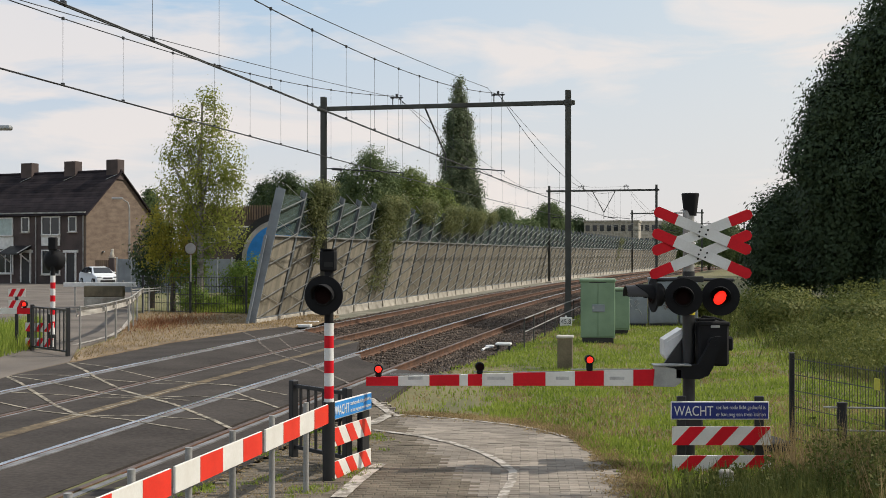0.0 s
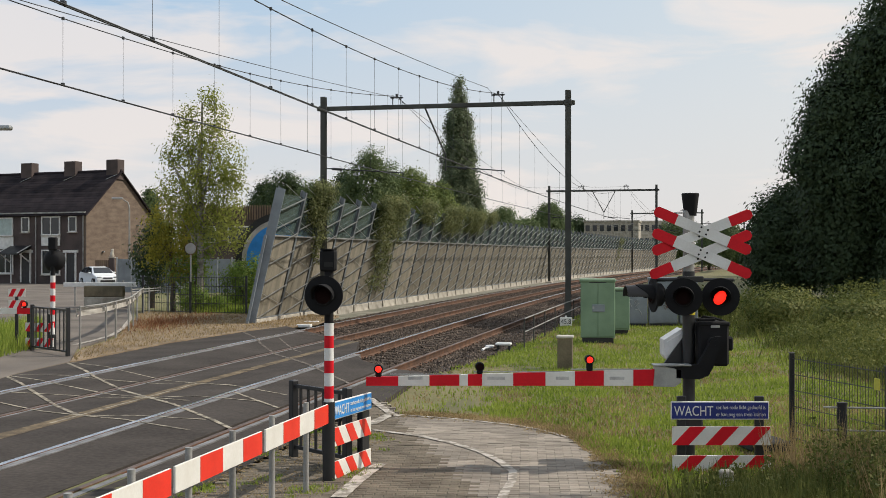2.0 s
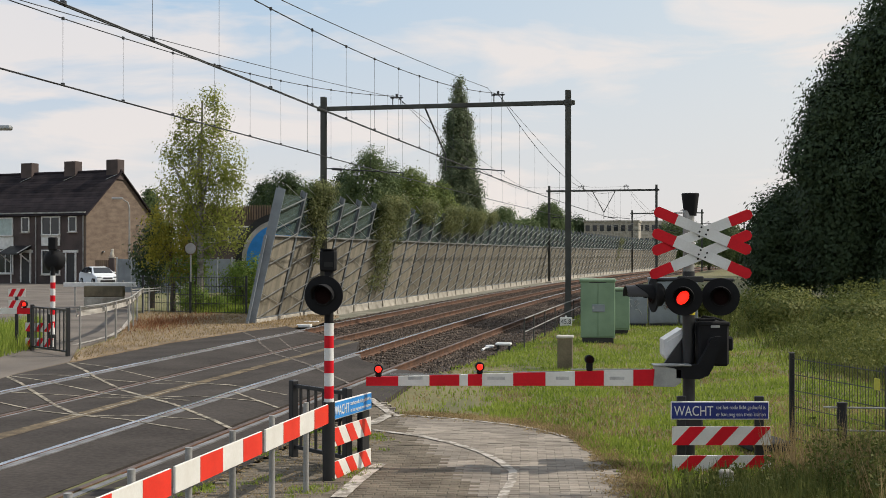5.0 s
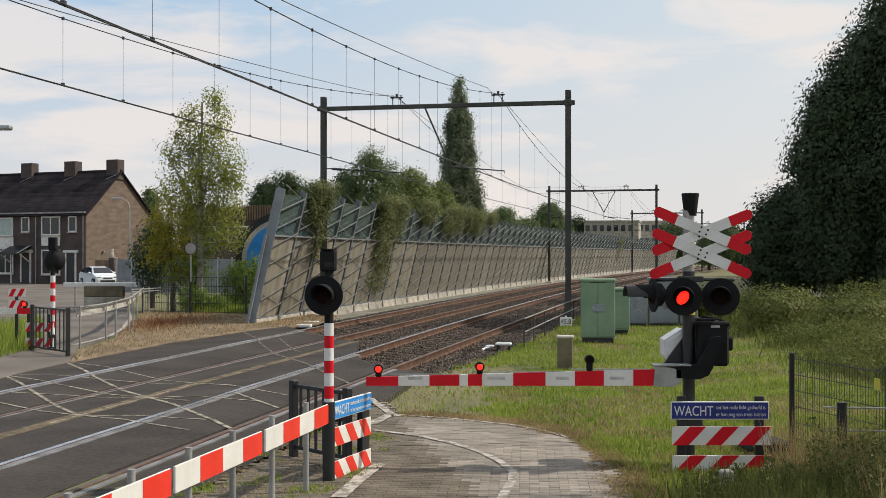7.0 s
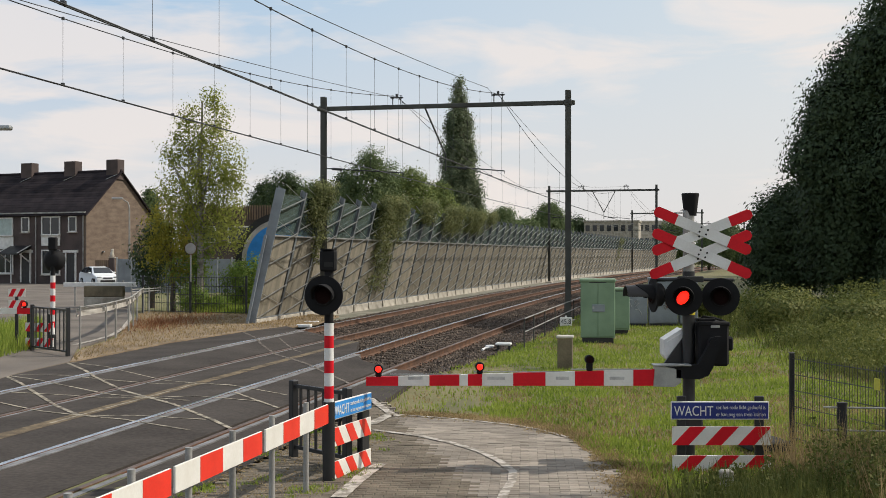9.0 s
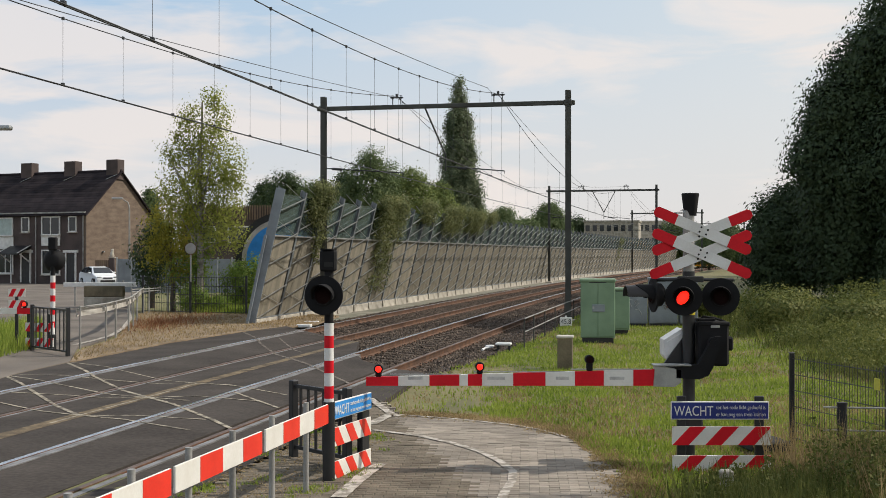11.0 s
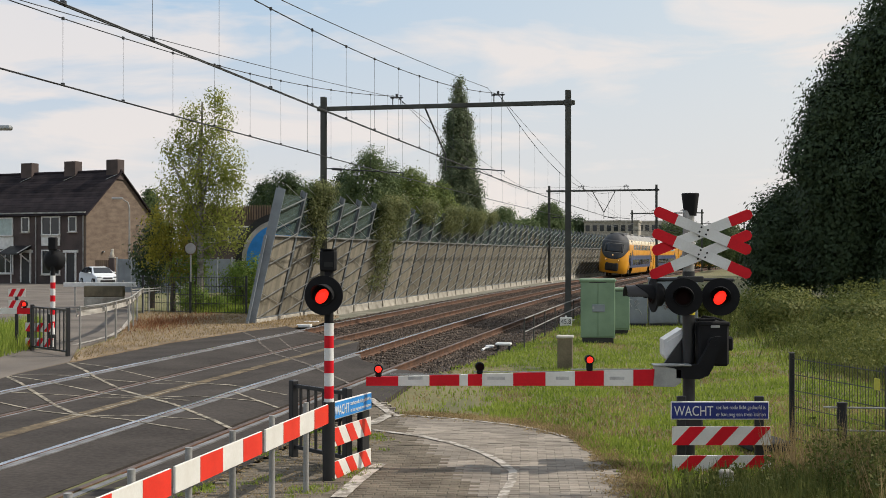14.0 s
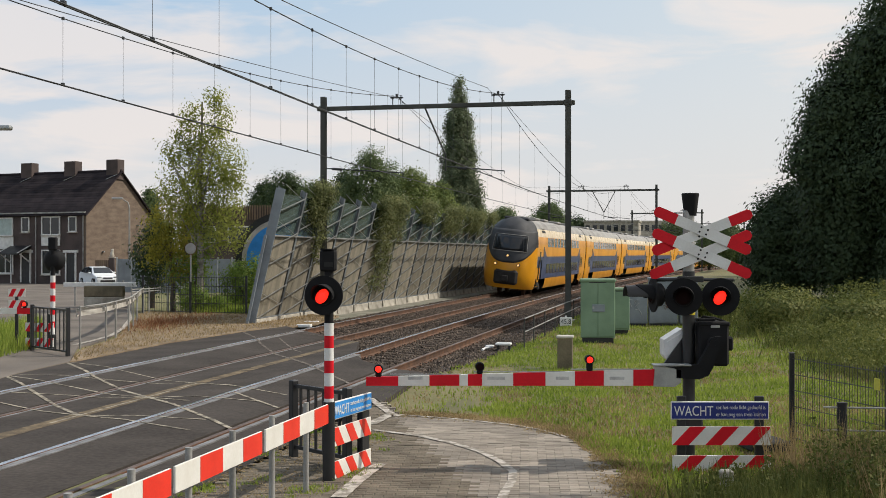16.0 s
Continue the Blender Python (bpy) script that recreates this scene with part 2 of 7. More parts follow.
M["curtain"] = mat("pale_blind", (0.42, 0.5, 0.48), None, 0.8)
M["timber"] = mat("weathered_timber", (0.2, 0.14, 0.09), (0.12, 0.085, 0.06), 0.88, scale=2, fine=30, bump=0.3, stretch=(1, 1, 0.2))
M["carpaint"] = mat("white_car_paint", (0.74, 0.76, 0.78), (0.7, 0.72, 0.74), 0.18, 0.0, bump=0, spec=0.6)
M["rubber"] = mat("rubber", (0.02, 0.02, 0.02), None, 0.85, bump=0.1)
M["carglass"] = glass_mat("car_glass", (0.02, 0.025, 0.03), 0.04)
M["leaf_dark"] = leaf_mat("dark_leaves", (0.034, 0.054, 0.026), (0.072, 0.1, 0.044), 0.25)
M["leaf_mid"] = leaf_mat("green_leaves", (0.06, 0.1, 0.04), (0.16, 0.2, 0.08), 0.4)
M["leaf_deep"] = leaf_mat("deep_green_leaves", (0.03, 0.055, 0.022), (0.085, 0.115, 0.042), 0.3)
M["leaf_bright"] = leaf_mat("bright_green_leaves", (0.08, 0.12, 0.035), (0.21, 0.25, 0.075), 0.42)
M["leaf_fresh"] = leaf_mat("fresh_green_leaves", (0.09, 0.15, 0.028), (0.2, 0.27, 0.05), 0.42)
M["leaf_yellow"] = leaf_mat("yellow_green_leaves", (0.15, 0.185, 0.04), (0.36, 0.37, 0.085), 0.5)
M["leaf_gold"] = leaf_mat("golden_leaves", (0.16, 0.16, 0.025), (0.38, 0.33, 0.05), 0.48)
M["leaf_ivy"] = leaf_mat("ivy_leaves", (0.06, 0.08, 0.028), (0.2, 0.21, 0.08), 0.36)
M["leaf_poplar"] = leaf_mat("poplar_leaves", (0.07, 0.1, 0.055), (0.2, 0.23, 0.13), 0.4)
M["grass"] = leaf_mat("grass_blades", (0.1, 0.165, 0.02), (0.35, 0.41, 0.075), 0.45, 0.6)
M["grass_dry"] = leaf_mat("dry_grass_blades", (0.17, 0.125, 0.055), (0.42, 0.31, 0.16), 0.35, 0.7)
M["russet"] = leaf_mat("russet_stalks", (0.14, 0.06, 0.03), (0.3, 0.14, 0.07), 0.3, 0.7)
M["weed"] = leaf_mat("tall_weeds", (0.05, 0.075, 0.016), (0.21, 0.215, 0.065), 0.38, 0.6)
M["lens_dark"] = mat("unlit_red_lens", (0.012, 0.003, 0.003), (0.008, 0.002, 0.002), 0.8, spec=0.12, bump=0)
M["lamp_red"] = glow_mat("lit_red_lens", (1.0, 0.018, 0.008), 1.5)


# ---- mesh building ----
class Geo:
    def __init__(self):
        self.v, self.f, self.m = [], [], []

    def add(self, verts, faces, mi=0, mx=None):
        o = len(self.v)
        if mx is not None:
            verts = [tuple(mx @ Vector(p)) for p in verts]
        self.v.extend(tuple(p) for p in verts)
        self.f.extend(tuple(o + i for i in q) for q in faces)
        self.m.extend([mi] * len(faces))
        return self

    def box(self, c, size, bev=0.0, rz=0.0, mi=0, mx=None):
        hx, hy, hz = size[0] / 2, size[1] / 2, size[2] / 2
        m = Matrix.Translation(c) @ Matrix.Rotation(radians(rz), 4, "Z")
        if mx is not None:
            m = mx @ m
        if not bev:
            vs = [(sx * hx, sy * hy, sz * hz) for sx in (-1, 1) for sy in (-1, 1) for sz in (-1, 1)]
            fs = [(0, 1, 3, 2), (4, 6, 7, 5), (0, 4, 5, 1), (2, 3, 7, 6), (0, 2, 6, 4), (1, 5, 7, 3)]
            return self.add(vs, fs, mi, m)
        b = min(bev, hx * 0.9, hy * 0.9, hz * 0.9)
        vs, ix = [], {}
        for sx in (-1, 1):
            for sy in (-1, 1):
                for sz in (-1, 1):
                    ix[sx, sy, sz] = len(vs)
                    vs += [(sx * hx, sy * (hy - b), sz * (hz - b)), (sx * (hx - b), sy * hy, sz * (hz - b)), (sx * (hx - b), sy * (hy - b), sz * hz)]
        fs = []
        ring = ((-1, -1), (1, -1), (1, 1), (-1, 1))
        for s in (-1, 1):
            fs.append(tuple(ix[s, a, d] for a, d in ring[::s]))
            fs.append(tuple(ix[a, s, d] + 1 for a, d in ring[::-s]))
            fs.append(tuple(ix[a, d, s] + 2 for a, d in ring[::s]))
        for a in (-1, 1):
            for d in (-1, 1):
                k = a * d
                fs.append((ix[a, d, -1], ix[a, d, -1] + 1, ix[a, d, 1] + 1, ix[a, d, 1])[::k])
                fs.append((ix[a, -1, d], ix[a, 1, d], ix[a, 1, d] + 2, ix[a, -1, d] + 2)[::k])
                fs.append((ix[-1, a, d] + 1, ix[-1, a, d] + 2, ix[1, a, d] + 2, ix[1, a, d] + 1)[::k])
                for e in (-1, 1):
                    i = ix[a, d, e]
                    fs.append((i, i + 1, i + 2)[::a * d * e])
        return self.add(vs, fs, mi, m)

    def tube(self, pts, radii, n=8, mi=0, cap=True, mx=None):
        pts = [Vector(p) for p in pts]
        if not isinstance(radii, (list, tuple)):
            radii = [radii] * len(pts)
        vs, fs = [], []
        ref = None
        for i, p in enumerate(pts):
            d = (pts[min(i + 1, len(pts) - 1)] - pts[max(i - 1, 0)]).normalized()
            if ref is None:
                ref = d.cross(Vector((0, 0, 1)) if abs(d.z) < 0.9 else Vector((1, 0, 0))).normalized()
            a = (ref - d * ref.dot(d)).normalized()
            ref = a
            b = d.cross(a)
            for k in range(n):
                t = 2 * math.pi * k / n
                vs.append(p + (a * math.cos(t) + b * math.sin(t)) * radii[i])
        for i in range(len(pts) - 1):
            for k in range(n):
                fs.append((i * n + k, i * n + (k + 1) % n, (i + 1) * n + (k + 1) % n, (i + 1) * n + k))
        if cap:
            fs.append(tuple(range(n))[::-1])
            fs.append(tuple((len(pts) - 1) * n + k for k in range(n)))
        return self.add(vs, fs, mi, mx)

    def cyl(self, a, b, r, r2=None, n=16, mi=0, mx=None):
        return self.tube([a, b], [r, r if r2 is None else r2], n, mi, True, mx)

    def prism(self, poly, a, b, axis="y", mi=0, mx=None):
        """A 2D outline, extruded from a to b along an axis."""
        put = {"y": lambda u, w, t: (u, t, w), "x": lambda u, w, t: (t, u, w), "z": lambda u, w, t: (u, w, t)}[axis]
        n = len(poly)
        vs = [put(u, w, a) for u, w in poly] + [put(u, w, b) for u, w in poly]
        fs = [tuple(range(n)), tuple(range(2 * n - 1, n - 1, -1))]
        fs += [(i, i + n, (i + 1) % n + n, (i + 1) % n) for i in range(n)]
        return self.add(vs, fs, mi, mx)

    def strip(self, left, right, mi=0):
        n = len(left)
        vs = list(left) + list(right)
        return self.add(vs, [(i, n + i, n + i + 1, i + 1) for i in range(n - 1)], mi)


def solid(name, geo, mats, parent=None, smooth=35, m=None, label="", fix=True):
    """Links a Geo as one mesh object, under a parent where one is given."""
    me = bpy.data.meshes.new(name)
    me.from_pydata(geo.v, [], geo.f)
    for x in (mats if isinstance(mats, (list, tuple)) else [mats]):
        me.materials.append(x)
    if any(geo.m):
        me.polygons.foreach_set("material_index", geo.m)
    if fix and len(geo.f) < 6000:
        bm = bmesh.new()
        bm.from_mesh(me)
        bmesh.ops.recalc_face_normals(bm, faces=bm.faces)
        bm.to_mesh(me)
        bm.free()
    if smooth:
        me.polygons.foreach_set("use_smooth", [True] * len(me.polygons))
        me.set_sharp_from_angle(angle=radians(smooth))
    ob = new(name, me)
    if parent is not None:
        ob.parent = parent
    if m is not None:
        ob.matrix_basis = m
    if label:
        tagged(ob, label)
    return ob


def cloud(name, v, f_size, material, parent=None):
    """Many loose faces of one corner count from an array of corners."""
    k = len(v) // f_size
    me = bpy.data.meshes.new(name)
    me.vertices.add(len(v))
    me.vertices.foreach_set("co", np.asarray(v, dtype=np.float32).ravel())
    me.loops.add(len(v))
    me.loops.foreach_set("vertex_index", np.arange(len(v), dtype=np.int32))
    me.polygons.add(k)
    me.polygons.foreach_set("loop_start", np.arange(0, len(v), f_size, dtype=np.int32))
    me.materials.append(material)
    me.update(calc_edges=True)
    ob = new(name, me)
    if parent is not None:
        ob.parent = parent
    return ob


def thing(name, m, label, category, group="", kind=""):
    e = new(name)
    e.empty_display_size = 0.2
    e.matrix_basis = m
    return tagged(e, label, category, group, kind)


def again(ob, name, m, parent=None):
    """One more object on the same mesh."""
    o = new(name, ob.data)
    o.parent, o.matrix_basis = parent, m
    return o


# ---- the line of the track ----
_ss = np.linspace(-80.0, 800.0, 8801)
_u = np.clip(_ss, -30, 260)
_ph = 0.2000946 + 0.00050701 * _u + 0.5 * 3.70587e-6 * _u * np.abs(_u)
_px, _py = np.cumsum(np.sin(_ph)) * 0.1, np.cumsum(np.cos(_ph)) * 0.1
_px += -3.0288 - np.interp(0, _ss, _px)
_py += 30.0 - np.interp(0, _ss, _py)
SPACING, GAUGE = 3.92, 0.752


def cant(s):
    return float(np.clip(0.1055 + 0.005 * s, 0.0, 0.16))


def on(s, l, z=0.0):
    """The point s metres along the line, l metres to its right, z up."""
    x, y, p = np.interp(s, _ss, _px), np.interp(s, _ss, _py), np.interp(s, _ss, _ph)
    return Vector((x + l * math.cos(p), y - l * math.sin(p), z))


def heading(s):
    return float(np.interp(s, _ss, _ph))


def frame_at(s, l, z=0.0):
    """A pose whose y axis runs along the line, away from the camera."""
    return Matrix.Translation(on(s, l, z)) @ Matrix.Rotation(-heading(s), 4, "Z")


def place(x, y):
    """Distance along the line and beside it."""
    d = (_px - x) ** 2 + (_py - y) ** 2
    i = int(np.argmin(d))
    return float(_ss[i]), float((x - _px[i]) * math.cos(_ph[i]) - (y - _py[i]) * math.sin(_ph[i]))


def bed(s, l):
    """Height of the running surface: each track leans by its cant, level outside."""
    c = cant(s)
    k = [(-4.6, 0.0), (-1.96 - 1.0, c * 0.66), (-1.96 + 1.0, -c * 0.66), (1.96 - 1.0, c * 0.66), (1.96 + 1.0, -c * 0.66), (4.2, 0.0)]
    return float(np.interp(l, [q[0] for q in k], [q[1] for q in k]))


# ---- ground, road and track ----
def smooth_step(a, b, x):
    t = min(1.0, max(0.0, (x - a) / (b - a)))
    return t * t * (3 - 2 * t)


def trench(x, y):
    """1 inside the ballast trench of the line, 0 outside it."""
    if y < 14 or y > 900:
        return 0.0
    i = int(np.searchsorted(_py, y))
    i = min(i, len(_py) - 1)
    l = (x - _px[i]) * math.cos(_ph[i])
    s = _ss[i] + l * math.sin(_ph[i])
    return 1.0 if (-7.2 if s > 10.8 else -5.3) < l < 4.9 and s > -24 else 0.0


def ground_z(x, y):
    z = -0.035 + 0.03 * noise.noise((x * 0.5, y * 0.5, 0.0))
    bank = smooth_step(6.6, 10.5, x - 0.06 * (y - 20)) * smooth_step(17, 26, y)
    z += 0.35 * bank
    if trench(x, y):
        z = -0.75
    return z


def axis_steps(a, b, step, far):
    inner = list(np.arange(a, b + 1e-6, step))
    out = []
    d, x = step, b
    while x < far:
        d *= 1.35
        x += d
        out.append(x)
    low = []
    d, x = step, a
    while x > -far:
        d *= 1.35
        x -= d
        low.append(x)
    return low[::-1] + inner + out


def make_ground():
    xs, ys = axis_steps(-32, 18, 0.8, 2500), axis_steps(-2, 110, 0.8, 3500)
    g = Geo()
    g.v = [(x, y, ground_z(x, y)) for y in ys for x in xs]
    n = len(xs)
    for j in range(len(ys) - 1):
        for i in range(n - 1):
            g.f.append((j * n + i, j * n + i + 1, (j + 1) * n + i + 1, (j + 1) * n + i))
    g.m = [0] * len(g.f)
    ob = solid("ground", g, M["ground"], smooth=180, fix=False)
    tagged(ob, "level ground of short grass and bare soil", "ground", kind="structure")


def flat_patch(name, outline, z, material, label, category, step=1.2):
    """A patch of surface with a slightly uneven top and a depth of 6 cm."""
    g = Geo()
    g.prism(outline, z - 0.06, z, "z")
    ob = solid(name, g, material, smooth=0)
    return tagged(ob, label, category, kind="structure")


def s_end(l):
    """Where the asphalt of the crossing ends."""
    return float(np.interp(l, [-4.9, -4.2, -3.02, -1.04, 0.13, 1.2, 1.83, 3.14, 3.79, 3.9, 4.05], [10.0, 9.3, 6.9, 5.0, 3.0, -1.2, -2.8, -4.1, -4.9, -8.0, -9.8]))


def make_deck():
    road = thing("road_crossing_deck", Matrix(), "dark asphalt and panel deck of a level crossing, worn and patched", "road", kind="structure")
    edges = [(-5.2, -2.712 - 0.07), (-2.712 + 0.2, -1.208 - 0.13), (-1.208 + 0.125, 1.208 - 0.07), (1.208 + 0.2, 2.712 - 0.13), (2.712 + 0.2, 4.05)]
    for a, b in edges:
        n = max(2, int((b - a) / 0.3))
        g = Geo()
        rows = 60
        for i in range(n + 1):
            l = a + (b - a) * i / n
            e = s_end(l)
            for j in range(rows + 1):
                s = -62 + (e + 62) * j / rows
                g.v.append(tuple(on(s, l, bed(s, l) - 0.012)))
        k = rows + 1
        for i in range(n):
            for j in range(rows):
                g.f.append((i * k + j, (i + 1) * k + j, (i + 1) * k + j + 1, i * k + j + 1))
        m = len(g.v)
        # skirt round the strip
        rim = [i * k for i in range(n + 1)] + [n * k + j for j in range(1, k)] + [i * k + rows for i in range(n - 1, -1, -1)] + [j for j in range(rows - 1, 0, -1)]
        for i in rim:
            p = g.v[i]
            g.v.append((p[0], p[1], p[2] - 0.14))
        q = len(rim)
        for i in range(q):
            g.f.append((rim[i], rim[(i + 1) % q], m + (i + 1) % q, m + i))
        g.m = [0] * len(g.f)
        solid("deck_panel", g, M["asphalt"], road, smooth=30)
    # concrete sills that carry the deck between the rails
    return road


def paint_line(g, pts, width, lift=0.006, by_bed=True, base=0.0):
    """A painted line through (s, l) points."""
    L, R = [], []
    fine = []
    for (a, b), (c, d) in zip(pts, pts[1:]):
        n = max(2, int(math.hypot(c - a, d - b) / 0.25))
        fine += [(a + (c - a) * i / n, b + (d - b) * i / n) for i in range(n)]
    fine.append(pts[-1])
    for i, (s, l) in enumerate(fine):
        p0, p1 = fine[max(0, i - 1)], fine[min(len(fine) - 1, i + 1)]
        d = Vector((p1[0] - p0[0], p1[1] - p0[1])).normalized()
        w = width * (1 + 0.12 * noise.noise((s * 3, l * 3, 1.0)))
        for side, store in ((1, L), (-1, R)):
            ss, ll = s - side * d.y * w / 2, l + side * d.x * w / 2
            z = bed(ss, ll) - 0.012 if by_bed else base
            store.append(tuple(on(ss, ll, z + lift)))
    g.strip(L, R)


def make_paint():
    # broad diagonals, and the thin fans that meet between the two tracks
    broad = [
        [(-7.05, -4.5), (-9.1, -2.79), (-12.4, 0.05)],
        [(-4.2, -4.7), (-7.1, -2.51), (-10.1, 0.07), (-12.4, 2.15), (-13.1, 2.7)],
        [(6.7, -4.75), (1.1, -1.95), (-4.1, 0.9), (-7.0, 2.69)],
    ]
    thin = [
        [(-2.7, -6.3), (-4.1, -4.8), (-5.8, -2.73), (-7.8, -0.05), (-9.2, 2.19)], [(-7.1, -4.5), (-7.5, -2.4), (-7.8, -0.05), (-8.4, 0.97)],
        [(-7.2, -4.4), (-8.3, -2.91), (-10.1, 0.07), (-10.6, 1.0)], [(-10.0, -2.73), (-9.9, -1.4), (-10.1, 0.07), (-10.0, 0.9), (-10.2, 2.13)],
        [(-11.2, -1.98), (-12.4, 0.09), (-12.7, 0.71), (-13.4, 2.2)], [(-12.4, 0.05), (-12.4, 2.05)], [(-9.3, 1.3), (-10.8, 2.6)],
        [(3.4, -2.31), (-0.5, -0.36)], [(5.6, -2.67), (5.3, -1.3)], [(-6.9, -4.64), (-4.2, -4.73)], [(-7.8, 0.0), (-10.1, 0.04), (-13.2, 0.02)],
        [(-15.2, 4.3), (-12.0, 4.27), (-10.2, 4.26)],
    ]
    for group, width in ((broad, 0.075), (thin, 0.055)):
        for ln in group:
            g = Geo()
            paint_line(g, ln, width, lift=0.008)
            tagged(solid("road_marking", g, M["faint_paint"] if ln[0][0] > 3 else M["paint"], smooth=0), "worn white painted line on the crossing deck", "road marking", "crossing lines", "structure")
    g = Geo()
    paint_line(g, [(-62, 0.0), (-30, 0.0), (3.2, -0.02)], 0.3, lift=0.004)
    tagged(solid("mud_band", g, M["dirtband"], smooth=0), "dried brown mud between the two tracks", "dirt", kind="structure")
    # worn steel plates beside the rails
    wide, narrow = ((0.085, 0.05), (0.15, 0.06)), ((0.09, 0.045),)
    for r, strips in ((-2.712, wide), (-1.208, narrow), (1.208, wide), (2.712, ((0.125, 0.085),))):
        g = Geo()
        e = s_end(r)
        for u, w in strips:
            vs = []
            ss = [-62 + (e + 61.8) * i / 60 for i in range(61)]
            for s in ss:
                for l, z in ((r + u - w / 2, -0.1), (r + u - w / 2, -0.008), (r + u + w / 2, -0.008), (r + u + w / 2, -0.1)):
                    vs.append(tuple(on(s, l, bed(s, l) + z)))
            g.add(vs, [(i * 4 + k, i * 4 + k + 1, i * 4 + k + 5, i * 4 + k + 4) for i in range(60) for k in range(3)])
        tagged(solid("flangeway_plate", g, M["flange_steel"], smooth=0), "worn steel edging beside a rail in the crossing deck", "rail edging", "rail edgings", "structure")


def rail_profile():
    return [(-0.07, -0.172), (0.07, -0.172), (0.07, -0.16), (0.012, -0.14), (0.012, -0.045), (0.036, -0.035), (0.036, -0.006), (0.028, 0.0), (-0.028, 0.0), (-0.036, -0.006), (-0.036, -0.035), (-0.012, -0.045), (-0.012, -0.14), (-0.07, -0.16)]


def make_tracks():
    prof = rail_profile()
    n = len(prof)
    g = Geo()
    g.box((0, 0, -0.275), (2.5, 0.26, 0.2), 0.02)
    for side in (-1, 1):
        for e in (-1, 1):
            g.box((side * GAUGE + e * 0.095, 0, -0.165), (0.07, 0.12, 0.04), 0.01, mi=1)
    first = None
    for c in (-SPACING / 2, SPACING / 2):
        track = thing("railway_track", Matrix(), "rusty steel rails with polished heads on dark sleepers", "railway track", "double track", "structure")
        for side in (-1, 1):
            r = Geo()
            ss = list(np.arange(-62, 60, 1.5)) + list(np.arange(60, 420, 4.0))
            for s in ss:
                t = cant(s) / 1.504
                for u, w in prof:
                    ll = c + side * GAUGE + u
                    r.v.append(tuple(on(s, ll, w - side * cant(s) / 2 - u * t)))
            for i in range(len(ss) - 1):
                for k in range(n):
                    top = 6 <= k <= 8
                    r.f.append((i * n + k, i * n + (k + 1) % n, (i + 1) * n + (k + 1) % n, (i + 1) * n + k))
                    r.m.append(1 if top else 0)
            solid("rail", r, [M["rail_rust"], M["rail_top"] if side < 0 else M["rail_off_glint"]], track, smooth=25)
        rest = Geo()
        start = s_end(c) - 1.3
        for i in range(520):
            s = start + 0.6 * i
            m = frame_at(s, c) @ Matrix.Rotation(math.atan(cant(s) / 1.504), 4, "Y") @ Matrix.Rotation(0.01 * noise.noise((s, c, 3)), 4, "Z")
            if i < 110:
                if first is None:
                    first = solid("sleeper", g, [M["sleeper"], M["rail_rust"]], track, smooth=0, m=m)
                else:
                    again(first, "sleeper", m, track)
            else:
                rest.box((0, 0, -0.275), (2.5, 0.26, 0.2), 0, mx=m)
        tagged(solid("far_sleepers", rest, M["sleeper"], track, smooth=0, fix=False), kind="stuff")


def ballast_z(s, l):
    z = -0.185 + bed(s, l)
    if l < -3.4:
        z = float(np.interp(l, [-5.9, -4.5, -3.4], [-0.16, -0.2, -0.2 + bed(s, -3.4)]))
    if l > 3.4:
        near = smooth_step(4.0, -5.0, s)
        z = float(np.interp(l, [3.4, 4.2, 5.0, 6.2], [-0.2 + bed(s, 3.4) + 0.12 * near, -0.17 + 0.1 * near, -0.07, -0.04]))
    return z


def lawn_edge(s):
    """How far from the line the grass begins."""
    return float(np.interp(s, [-12, -8.2, -4.9, -0.7, 2.4, 10], [3.55, 3.55, 3.85, 4.2, 4.35, 4.5]))


